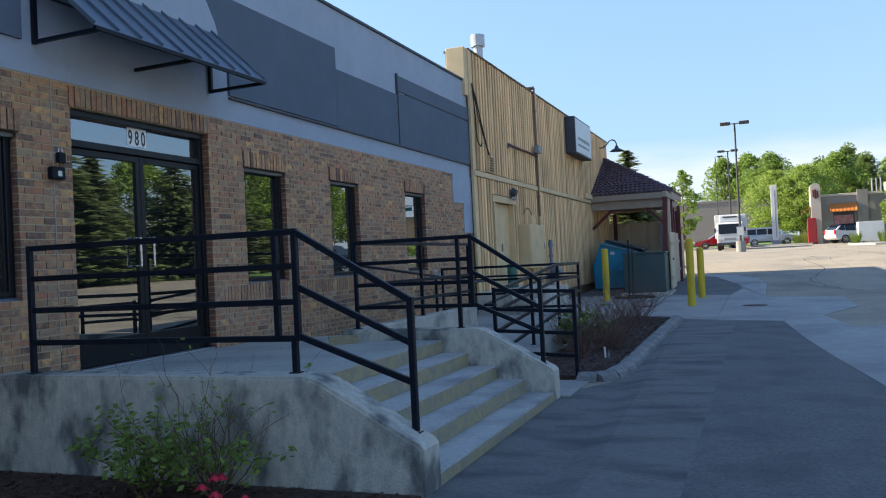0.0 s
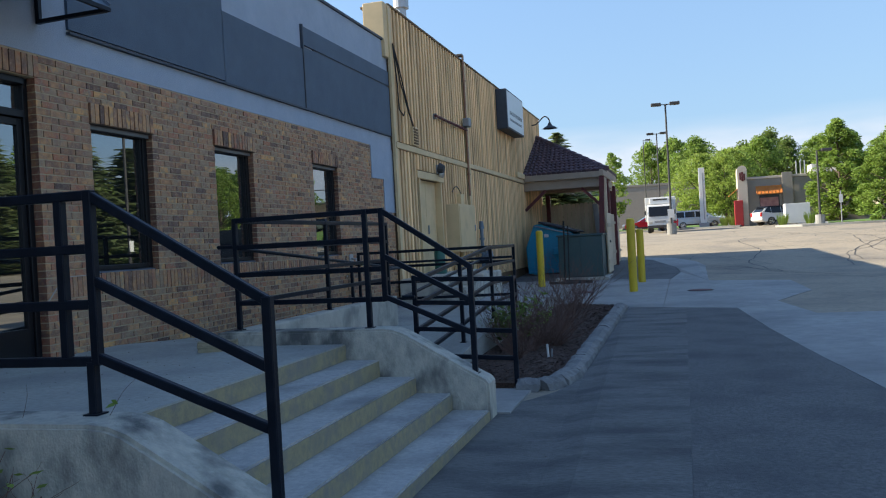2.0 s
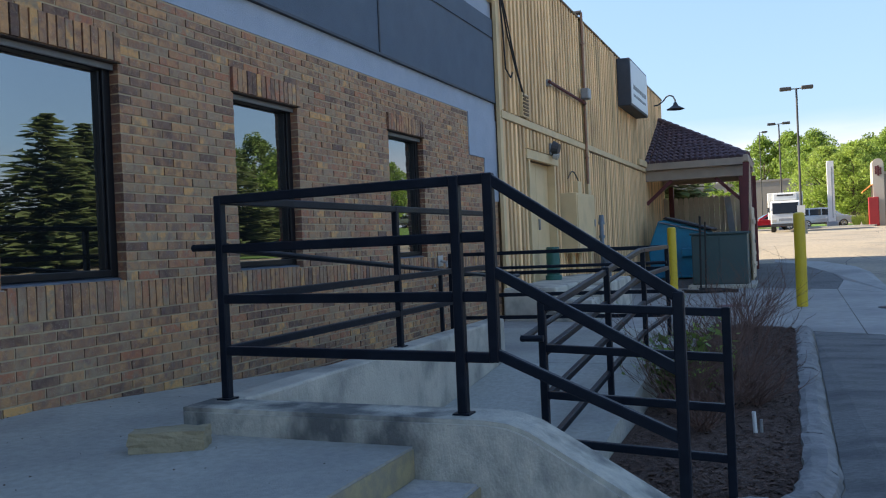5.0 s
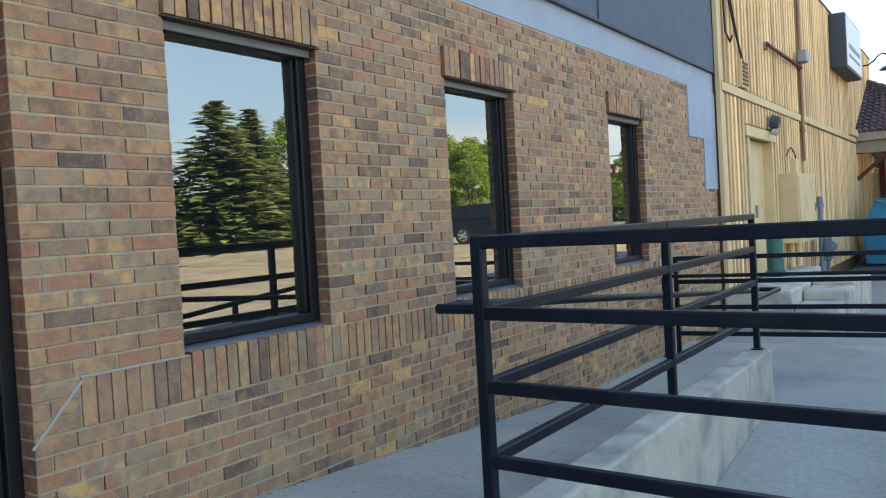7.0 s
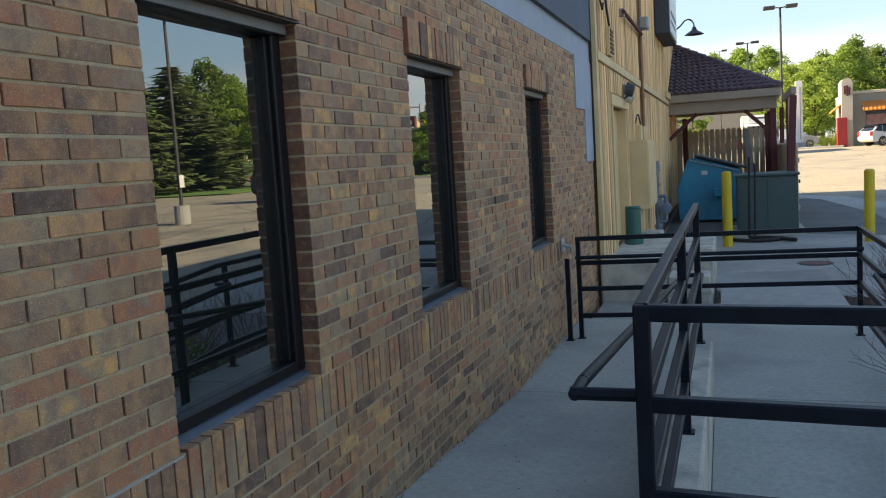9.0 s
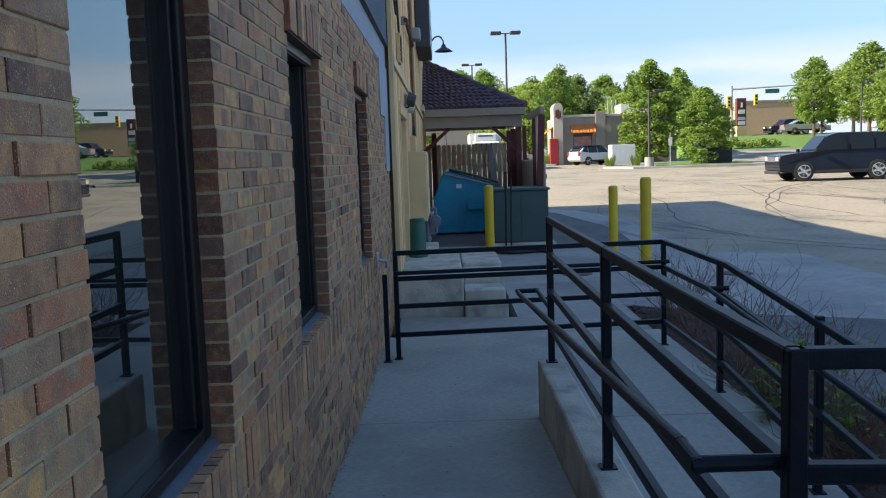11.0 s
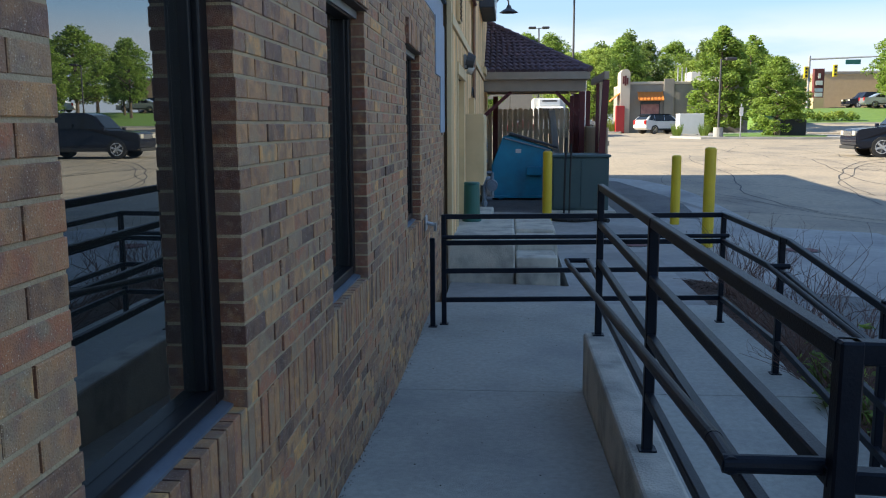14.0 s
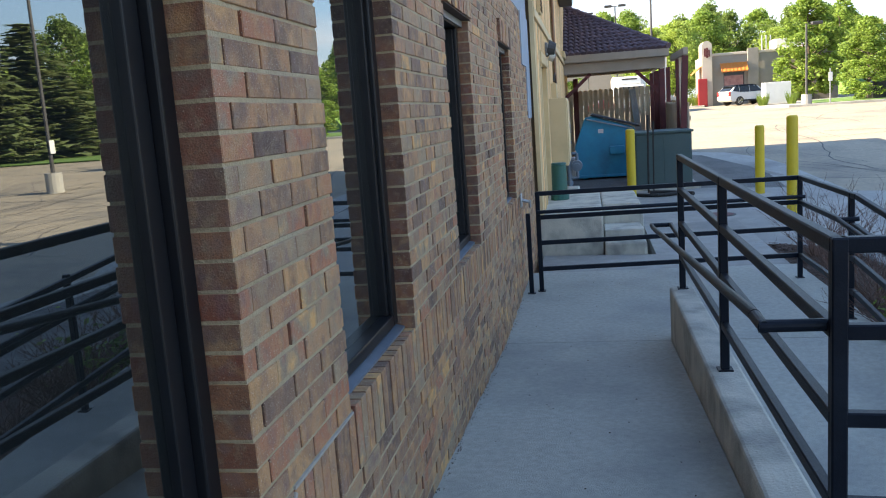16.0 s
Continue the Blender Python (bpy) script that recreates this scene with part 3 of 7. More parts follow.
def pierced(name, x0, x1, y0, y1, z0, z1, holes, material, parent=None):
    ys = sorted({y0, y1, *[v for h in holes for v in h[:2]]})
    zs = sorted({z0, z1, *[v for h in holes for v in h[2:]]})
    bm = bmesh.new()
    for a, b in zip(ys, ys[1:]):
        run = None
        for c, d in zip(zs, zs[1:]):
            my, mz = (a + b) / 2, (c + d) / 2
            solid = not any(h[0] < my < h[1] and h[2] < mz < h[3] for h in holes)
            if solid:
                run = [c, d] if run is None else [run[0], d]
            if not solid and run:
                box(bm, x0, x1, a, b, *run)
                run = None
        if run:
            box(bm, x0, x1, a, b, *run)
    return part(name, bm, material, parent)


holes = [(a - 0.006, b + 0.006, SILL, HEAD + 0.004) for a, b in WINDOWS] + [(DOOR[0] - 0.006, DOOR[1] + 0.006, DOOR[2] - 0.6, DOOR[3] + 0.004)]
wall = tagged(pierced("wall_brick", -6.15, WX - 0.009, Y0, Y1, -0.3, TOP + 0.012, holes, M_MORTAR), "brown mixed-tone brick wall with pale mortar joints", "wall", kind="structure")
tagged(boxed("wall_stucco", M_STUCCO, None, (-6.15, WX - 0.002, Y0, Y1 + 0.03, TOP + 0.0125, 5.62)), "pale blue-grey stucco upper wall", "wall", kind="structure")
tagged(boxed("parapet_cap", M_TRIM, None, (-6.2, WX + 0.03, Y0, Y1 + 0.03, 5.621, 5.67), 0.008), "dark metal parapet coping", "coping", kind="structure")
# stucco that comes down in steps beside the end of the brickwork
bm = bmesh.new()
box(bm, WX - 0.02, WX + 0.012, 16.545, Y1 + 0.03, 2.83, TOP + 0.012)
box(bm, WX - 0.02, WX + 0.012, 17.165, Y1 + 0.03, 2.19, 2.83)
tagged(part("wall_stucco_steps", bm, M_STUCCO), "pale stucco stepping down beside the brick", "wall", kind="structure")
tagged(boxed("roof_slab", M_GREY, None, (-24, -6.16, Y0, Y1, 5.0, 5.2)), "flat roof behind the parapet", "roof", kind="structure")
tagged(boxed("wall_back", M_TAUPE, None, (-24.3, -24.01, Y0, 37.4, -0.3, 5.2)), "plain rear wall", "wall", kind="structure")
tagged(boxed("wall_side_near", M_TAUPE, None, (-24, -6.16, Y0 - 0.3, Y0 - 0.01, -0.3, 5.2)), "plain side wall", "wall", kind="structure")
tagged(boxed("floor_inside", M_DARK, None, (-24, -6.16, Y0, Y1, 0.5, 0.69)), "dark interior floor", "floor", kind="structure")
tagged(boxed("wall_inside", M_DARK, None, (-11.2, -11.0, Y0, Y1, 0.7, 3.55)), "dim interior partition", "wall", kind="structure")
tagged(boxed("ceiling_inside", M_DARK, None, (-24, -6.16, Y0, Y1, 3.56, 3.66)), "dim interior ceiling", "ceiling", kind="structure")

# slate panels on the stucco
panel = tagged(boxed("wall_panel_slate", M_STUCCO_D, None, (WX - 0.01, WX + 0.03, 8.6, 11.43, 3.76, 4.99)), "raised slate-blue stucco panel", "panel", kind="structure")
boxed("panel", M_STUCCO_D, panel, (WX - 0.01, WX + 0.03, 11.42, 13.77, 3.74, 4.66))
boxed("panel", M_STUCCO_D, panel, (WX - 0.01, WX + 0.034, 13.80, 17.70, 3.74, 4.70))
boxed("panel", M_STUCCO_D, panel, (WX - 0.01, WX + 0.034, 13.80, 17.70, 4.735, 5.02))
boxed("panel", M_STUCCO_D, panel, (WX - 0.01, WX + 0.03, 2.5, 5.5, 3.74, 4.93))
boxed("reveal", M_TRIM, panel, (WX - 0.01, WX + 0.045, 8.6, 17.70, 3.715, 3.739))
boxed("reveal", M_TRIM, panel, (WX - 0.01, WX + 0.045, 13.771, 13.799, 3.74, 5.05))
boxed("reveal", M_TRIM, panel, (WX - 0.01, WX + 0.02, 14.2, 17.70, 4.701, 4.734))
boxed("panel", M_STUCCO_D, panel, (WX - 0.01, WX + 0.0305, 8.0, 8.6, 4.16, 4.99))
bm = bmesh.new()
prism(bm, [(5.45, 4.2), (8.44, 4.2), (8.42, 4.4), (8.34, 4.6), (8.18, 4.83), (7.9, 5.1), (5.9, 5.1), (5.6, 4.7)], "x", WX - 0.01, WX + 0.042)
part("panel", bm, M_STUCCO, panel, "pale arched panel")
bm = bmesh.new()
prism(bm, [(5.43, 4.19), (8.46, 4.19), (8.44, 4.405), (8.36, 4.61), (8.195, 4.845), (7.91, 5.12), (5.89, 5.12), (5.58, 4.705)], "x", WX - 0.01, WX + 0.036)
part("reveal", bm, M_TRIM, panel, "dark edge of the arch")


# ---- windows ----
def window(i, a, b):
    w = tagged(new("window_%d" % i), "fixed window in a black aluminium frame with dark reflective glass", "window", kind="structure")
    f, x0, x1 = 0.05, -6.02, -5.915
    boxed("window_frame", M_FRAME, w, (x0, x1, a + 0.001, a + f, SILL + 0.036, HEAD), 0.006)
    boxed("window_frame", M_FRAME, w, (x0, x1, b - f - 0.02, b - 0.001, SILL + 0.036, HEAD), 0.006)
    boxed("window_frame", M_FRAME, w, (x0, x1 + 0.02, a + f, b - f - 0.02, HEAD - f, HEAD), 0.006)
    boxed("window_frame", M_FRAME, w, (x0, x1, a + f, b - f - 0.02, SILL + 0.036, SILL + 0.085), 0.006)
    boxed("glazing_bead", M_FRAME, w, (-5.99, -5.935, b - f - 0.045, b - f - 0.021, SILL + 0.086, HEAD - f - 0.001), 0.004)
    p = boxed("pane", M_GLASS, w, (-5.972, -5.966, a + f, b - f - 0.046, SILL + 0.086, HEAD - f - 0.001))
    p.visible_shadow = False
    bm = bmesh.new()
    prism(bm, [(-6.02, SILL + 0.001), (-5.888, SILL + 0.001), (-5.888, SILL + 0.02), (-5.94, SILL + 0.034), (-6.02, SILL + 0.034)], "y", a + 0.002, b - 0.002)
    part("window_sill", bm, M_SILL, w, "narrow blue-grey metal sill")
    bm = bmesh.new()
    box(bm, -5.95, WX + 0.014, a - 0.02, b + 0.02, HEAD + 0.0005, HEAD + 0.0055)
    part("lintel_angle", bm, M_LINTEL, w, "rusty steel lintel angle")
    # grey strip: light from below on the black frame head, as colour
    boxed("head_trim", M_HEADLIT, w, (-5.894, -5.88, a + 0.003, b - 0.003, HEAD - 0.043, HEAD - 0.001), 0.003, "grey strip for light on the frame head")


for i, (a, b) in enumerate(WINDOWS):
    window(i + 1, a, b)


# ---- entrance door ----
def entrance():
    d = tagged(new("door_1"), "double glass entrance door in black aluminium with a transom", "door", kind="structure")
    a, b, z0, z1 = DOOR
    x0, x1 = -6.04, -5.93
    boxed("door_frame", M_FRAME, d, (x0, x1, a, a + 0.05, z0 + 0.02, z1), 0.006)
    boxed("door_frame", M_FRAME, d, (x0, x1, b - 0.06, b, z0 + 0.02, z1), 0.006)
    boxed("door_frame", M_FRAME, d, (x0, x1 + 0.03, a + 0.05, b - 0.06, z1 - 0.06, z1), 0.006)
    boxed("transom_bar", M_FRAME, d, (x0, x1 + 0.01, a + 0.05, b - 0.06, 2.86, 2.93), 0.006)
    p = boxed("pane", M_GLASS, d, (-5.985, -5.979, a + 0.05, b - 0.06, 2.93, z1 - 0.06))
    p.visible_shadow = False
    boxed("threshold", M_GALV, d, (-6.04, -5.86, a + 0.01, b - 0.01, z0 + 0.001, z0 + 0.018), 0.004, "bright metal threshold")
    mid = (a + b) / 2 - 0.005
    for u, v, s in ((a + 0.052, mid - 0.003, 1), (mid + 0.003, b - 0.062, -1)):
        leaf = boxed("door_leaf", M_FRAME, d, (-6.01, -5.955, u, u + 0.06, z0 + 0.03, 2.855), 0.004)
        boxed("stile", M_FRAME, leaf, (-6.01, -5.955, v - 0.06, v, z0 + 0.03, 2.855), 0.004)
        boxed("rail", M_FRAME, leaf, (-6.01, -5.955, u + 0.06, v - 0.06, z0 + 0.03, z0 + 0.29), 0.004)
        boxed("rail", M_FRAME, leaf, (-6.01, -5.955, u + 0.06, v - 0.06, 2.79, 2.855), 0.004)
        q = boxed("pane", M_GLASS, leaf, (-5.985, -5.979, u + 0.06, v - 0.06, z0 + 0.29, 2.79))
        q.visible_shadow = False
        yh = v - 0.10 if s > 0 else u + 0.10
        bm = bmesh.new()
        for za, zb in ((1.68, 1.98),):
            cyl(bm, (-5.89, yh, za), (-5.89, yh, zb), 0.012, seg=8)
            cyl(bm, (-5.89, yh, zb), (-5.955, yh, zb), 0.012, seg=8)
            cyl(bm, (-5.89, yh, za), (-5.955, yh, za), 0.012, seg=8)
        part("pull_handle", bm, M_CHROME, leaf, "brushed steel pull handle")
    # the street number on the transom
    plate = boxed("number_plate", M_DIGIT, d, (-5.9785, -5.976, 6.955, 7.245, 2.965, 3.165), 0.0, "white number sticker")
    for i, ch in enumerate("980"):
        cu = bpy.data.curves.new("number", 'FONT')
        cu.body = ch
        cu.size, cu.extrude, cu.offset = 0.215, 0.001, 0.004
        cu.align_x = 'CENTER'
        ob = new("street_number", cu)
        ob.data.materials.append(M_DIGITD)
        ob.matrix_basis = pose(-5.9745, 7.0 + i * 0.098, 2.985, 90, 0, 90) @ Matrix.Diagonal((0.6, 1, 1, 1))
        ob.parent = plate
        ob["label"] = "dark street number"


entrance()


# ---- concrete landing, steps, cheek walls and ramp ----
RAMP0, RAMP1, PLAT = 9.1, 13.2, 0.38
NOSES = [-3.22, -2.91, -2.58, -2.26, -1.94]
LEVELS = [0.675, 0.53, 0.38, 0.235, 0.09]


def landing():
    bm = bmesh.new()
    box(bm, -6.14, NOSES[0], 5.34, 8.79, 0.0, LAND)
    tagged(part("landing", bm, M_WALK), "grey concrete entrance landing", "landing", kind="structure")
    st = thing("entrance_steps", (-2.7, 7.2, 0), "worn concrete steps with faded yellow-tan risers", "steps")
    for i in range(1, 5):
        x0, x1 = NOSES[i - 1], NOSES[i]
        bm = bmesh.new()
        box(bm, x0 - 0.0, x1, 5.34, 8.79, -0.1, LEVELS[i])
        es = [e for e in bm.edges if all(abs(v.co.x - x1) < 1e-5 and abs(v.co.z - LEVELS[i]) < 1e-5 for v in e.verts)]
        bmesh.ops.bevel(bm, geom=es, offset=0.012, segments=2, affect='EDGES')
        part("tread", bm, M_STEP, st)
    for i in range(5):
        x1 = NOSES[i]
        z0 = LEVELS[i + 1] if i < 4 else -0.02
        boxed("riser_face", M_RISER, st, (x1 - 0.002, x1 + 0.005, 5.342, 8.788, z0 + 0.002, LEVELS[i] - 0.012), 0.0, "faded tan riser")


landing()


def cheek(name, y0, y1, xa, label):
    """A low concrete wall: level, then curving down beside the steps."""
    pts = [(xa, -0.2), (xa, 0.80)]
    pts += [(-2.88, 0.80), (-2.78, 0.79), (-2.69, 0.76), (-2.6, 0.71), (-2.02, 0.38), (-1.96, 0.35), (-1.93, 0.31), (-1.93, -0.2)]
    bm = bmesh.new()
    prism(bm, pts, "y", y0, y1)
    es = [e for e in bm.edges if max(v.co.z for v in e.verts) > 0.3 and abs(e.verts[0].co.y - e.verts[1].co.y) < 1e-5]
    bmesh.ops.bevel(bm, geom=es, offset=0.02, segments=2, affect='EDGES')
    tagged(part(name, bm, M_CHEEK), label, "low wall", kind="structure")


cheek("cheek_wall_near", 5.04, 5.36, -5.83, "stained concrete low wall beside the landing and steps")
cheek("cheek_wall_far", 8.77, 9.05, -4.5, "stained concrete low wall between steps and ramp")


def ramp():
    bm = bmesh.new()
    prism(bm, [(8.791, -0.1), (8.791, LAND), (RAMP0, LAND), (RAMP1, PLAT), (RAMP1, -0.1)], "x", WX - 0.02, -4.505)
    tagged(part("ramp_upper", bm, M_WALK), "broom-finished concrete wheelchair ramp along the wall", "ramp", kind="structure")
    bm = bmesh.new()
    box(bm, WX - 0.02, -2.85, RAMP1 + 0.006, 16.2, -0.1, PLAT)
    tagged(part("ramp_platform", bm, M_WALK), "concrete turning platform of the ramp", "ramp", kind="structure")
    bm = bmesh.new()
    prism(bm, [(9.2, -0.1), (9.2, 0.012), (RAMP1, PLAT - 0.002), (RAMP1, -0.1)], "x", -4.305, -2.85)
    tagged(part("ramp_lower", bm, M_WALK), "lower concrete ramp run beside the planting bed", "ramp", kind="structure")
    boxed("joint", M_TRIM, None, (WX, -4.51, 11.02, 11.028, 0.40, 0.5362)).parent = bpy.data.objects["ramp_upper"]
    bm = bmesh.new()
    box(bm, -4.5, -4.31, 9.052, 13.3, -0.05, 0.80)
    bevel(bm, 0.018, 2)
    tagged(part("ramp_curb_wall", bm, M_CONC), "stained concrete dividing wall between the ramp runs", "low wall", kind="structure")
    bm = bmesh.new()
    box(bm, -2.9, -1.82, 9.055, 10.2, -0.1, 0.012)
    tagged(part("ramp_apron", bm, M_PAN), "small concrete apron at the foot of the ramp", "pavement", kind="structure")


ramp()


# ---- railings ----
TUBE = 0.046


def railing(name, label, posts, rails, loc, extra=()):
    t = thing(name, loc, label, "railing", "black pipe railings")
    for p0, p1 in posts:
        bm = bmesh.new()
        beam(bm, p0, p1, TUBE)
        bevel(bm, 0.005)
        q = part("post", bm, M_BLACK, t)
        if p0[2] < 1.0:
            boxed("base_plate", M_BLACK, q, (p0[0] - 0.04, p0[0] + 0.04, p0[1] - 0.04, p0[1] + 0.04, p0[2] - 0.002, p0[2] + 0.008))
    for p0, p1 in rails:
        bm = bmesh.new()
        beam(bm, p0, p1, TUBE * 0.86, TUBE)
        bevel(bm, 0.005)
        part("rail", bm, M_BLACK, t)
    for pts in extra:
        bm = bmesh.new()
        for k, (p0, p1) in enumerate(zip(pts, pts[1:])):
            d = (Vector(p1) - Vector(p0)).normalized() * 0.014
            cyl(bm, Vector(p0) - d, Vector(p1) + d, 0.0195 - 0.0004 * (k % 2), seg=14)
        part("handrail", bm, M_BLACK, t)
    return t


CURB = 0.80
ZR = [1.845, 1.59, 1.325, 1.055]
LOWZ = [1.31, 1.01, 0.735]
# far post, frame ends, low post, and the short legs under the frame of each railing
for yy, y0, x0, inner, outer, xl, legs in ((5.27, 5.2, -5.5, -3.15, -2.98, -2.07, (-3.01,)), (8.9, 9.02, -4.4, -3.02, -2.86, -2.07, ())):
    posts = [((x0, y0, CURB), (x0, y0, 1.868)), ((outer, yy, ZR[3] - 0.02), (outer, yy, 1.868)), ((xl, yy, 0.385), (xl, yy, 1.333))]
    posts += [((inner, yy, ZR[3] if legs else CURB), (inner, yy, 1.866))]
    posts += [((x, yy, CURB), (x, yy, ZR[3])) for x in legs]
    rails = [((x0, y0, z), (outer, yy, z)) for z in ZR]
    rails += [((outer, yy, z), (xl, yy, w)) for z, w in zip((1.845, 1.44, 1.075), LOWZ)]
    railing("step_railing", "black welded steel railing on the low wall beside the steps", posts, rails, (-3, yy, CURB))

XR = -4.405
posts = [((XR, y, CURB), (XR, y, 1.868)) for y in (11.12, 13.22)]
rails = [((XR, 9.02, z), (XR, 13.22, z)) for z in ZR]
hand = [(-4.40, 9.06, 1.60), (-4.60, 9.06, 1.60), (-4.60, 9.2, 1.60), (-4.57, 13.95, 1.19), (-4.57, 14.1, 1.19), (-4.405, 14.1, 1.19), (-4.405, 13.22, 1.19)]
railing("ramp_railing", "black welded steel railing with sloping handrails on the dividing wall", posts, rails, (XR, 11, CURB), (hand,))

GP, FP = (-5.65, 15.2), (-3.0, 15.45)
posts = [((GP[0], GP[1], PLAT), (GP[0], GP[1], PLAT + 1.06)), ((FP[0], FP[1], PLAT), (FP[0], FP[1], PLAT + 1.06)), ((GP[0] - 0.1, GP[1] - 0.1, PLAT), (GP[0] - 0.1, GP[1] - 0.1, PLAT + 0.85))]
rails = [((GP[0], GP[1], PLAT + h), (FP[0], FP[1], PLAT + h)) for h in (1.04, 0.79, 0.52, 0.24)]
railing("platform_railing", "black welded steel railing across the end of the ramp platform", posts, rails, (-4.3, 15.3, PLAT),
        [[(-5.65, 15.08, PLAT + 0.86), (-3.0, 15.3, PLAT + 0.86)]])


def lane_z(y):
    return float(np.interp(y, [9.2, RAMP1], [0.0, PLAT]))


posts = [((-3.0, y, lane_z(y)), (-3.0, y, lane_z(y) + 1.06)) for y in (12.0, 13.75)]
rails = []
for h in (1.04, 0.79, 0.52, 0.24):
    rails += [((-3.03, 10.27, lane_z(10.27) + h), (-3.0, 13.6, PLAT + h)), ((-3.0, 13.6, PLAT + h), (FP[0], FP[1], PLAT + h))]
railing("lane_railing", "black welded steel railing sloping along the lower ramp", posts, rails, (-3.0, 12, 0.2),
        [[(-3.03, 10.2, 0.98), (-3.14, 10.2, 0.98), (-3.14, 13.6, 1.24), (-3.0, 13.6, 1.24)]])
posts = [((-1.99, 10.27, 0.0), (-1.99, 10.27, 1.15)), ((-3.04, 10.27, 0.09), (-3.04, 10.27, 1.2))]
rails = [((-3.04, 10.27, z + 0.045), (-1.99, 10.27, z)) for z in (1.12, 0.87, 0.59, 0.31)]
railing("bed_railing", "black welded steel return railing beside the planting bed", posts, rails, (-2.5, 10.27, 0.1))

# ---- wooden building next door ----
WW = -5.80
WY0, WY1, WTOP = 17.76, 36.0, 6.36
WDOOR = (19.2, 20.95, 0.80, 2.97)
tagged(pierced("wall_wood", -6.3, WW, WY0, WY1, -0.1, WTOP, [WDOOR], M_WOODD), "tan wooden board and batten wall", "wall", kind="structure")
tagged(boxed("wall_wood_end", M_DOORT, None, (-6.2, WW + 0.03, 17.5, WY0 - 0.002, 5.3, WTOP + 0.03), 0.01), "tan boxed parapet end", "wall", kind="structure")
tagged(boxed("wood_roof_slab", M_GREY, None, (-24, -6.31, WY0, WY1, 5.4, 5.6)), "flat roof of the wooden building", "roof", kind="structure")
tagged(boxed("wall_wood_far", M_WOODD, None, (-24, -6.31, WY1 - 0.3, WY1, -0.1, 5.6)), "end wall of the wooden building", "wall", kind="structure")
cap = tagged(boxed("wood_coping", M_WOODD, None, (-6.35, WW + 0.06, WY0, WY1, WTOP + 0.002, WTOP + 0.05), 0.006), "weathered wooden coping", "coping", kind="structure")
trim = tagged(boxed("trim_mid_rail", M_DOORT, None, (WW, WW + 0.075, WY0, 23.5, 3.50, 3.62), 0.006), "tan horizontal trim board", "trim", kind="structure")
boxed("board", M_DOORT, trim, (WW, WW + 0.075, 23.7, WY1, 3.52, 3.64), 0.006)
boxed("board", M_DOORT, trim, (WW, WW + 0.09, 23.5, 23.7, 0.5, WTOP), 0.006)
boxed("board", M_DOORT, trim, (WW, WW + 0.06, WY0 - 0.05, WY0 + 0.08, 0.5, WTOP), 0.006)
boxed("board", M_DOORT, trim, (WW + 0.05, WW + 0.13, 30.2, 34.0, 3.66, 3.84), 0.006)


# ---- wooden building: door, fittings ----
def wood_door():
    d = tagged(new("door_2"), "tan painted steel double service door", "door", kind="structure")
    a, b, z0, z1 = WDOOR
    boxed("door_frame", M_DOORT, d, (-5.98, WW + 0.05, a, a + 0.09, z0, z1), 0.006)
    boxed("door_frame", M_DOORT, d, (-5.98, WW + 0.05, b - 0.09, b, z0, z1), 0.006)
    boxed("door_frame", M_DOORT, d, (-5.98, WW + 0.07, a - 0.15, b + 0.15, z1 + 0.002, z1 + 0.16), 0.006)
    m = (a + b) / 2
    boxed("door_leaf", M_DOORT, d, (-5.95, -5.90, a + 0.092, m - 0.004, z0 + 0.01, z1 - 0.002), 0.004)
    q = boxed("door_leaf", M_DOORT, d, (-5.95, -5.90, m + 0.004, b - 0.092, z0 + 0.01, z1 - 0.002), 0.004)
    boxed("door_pull", M_GREY, q, (-5.898, -5.86, m + 0.05, m + 0.08, 1.75, 1.95), 0.004, "grey door pull")
    boxed("vent_plate", M_GREY, q, (-5.898, -5.893, a + 0.35, a + 0.39, 2.45, 2.5))


wood_door()


def wall_lamp():
    t = thing("wall_lamp", (WW + 0.1, 20.6, 3.25), "grey wall-mounted security lamp over the service door", "wall lamp")
    boxed("back_plate", M_GREY, t, (WW + 0.06, WW + 0.1, 20.5, 20.72, 3.15, 3.36), 0.01)
    bm = bmesh.new()
    cyl(bm, (WW + 0.10, 20.61, 3.27), (WW + 0.22, 20.61, 3.24), 0.14, 0.10, 14)
    part("housing", bm, M_POLE, t)
    bm = bmesh.new()
    cyl(bm, (WW + 0.12, 20.61, 3.14), (WW + 0.2, 20.61, 3.10), 0.07, 0.06, 12)
    part("lens", bm, M_HEADL, t, "clear lamp lens")


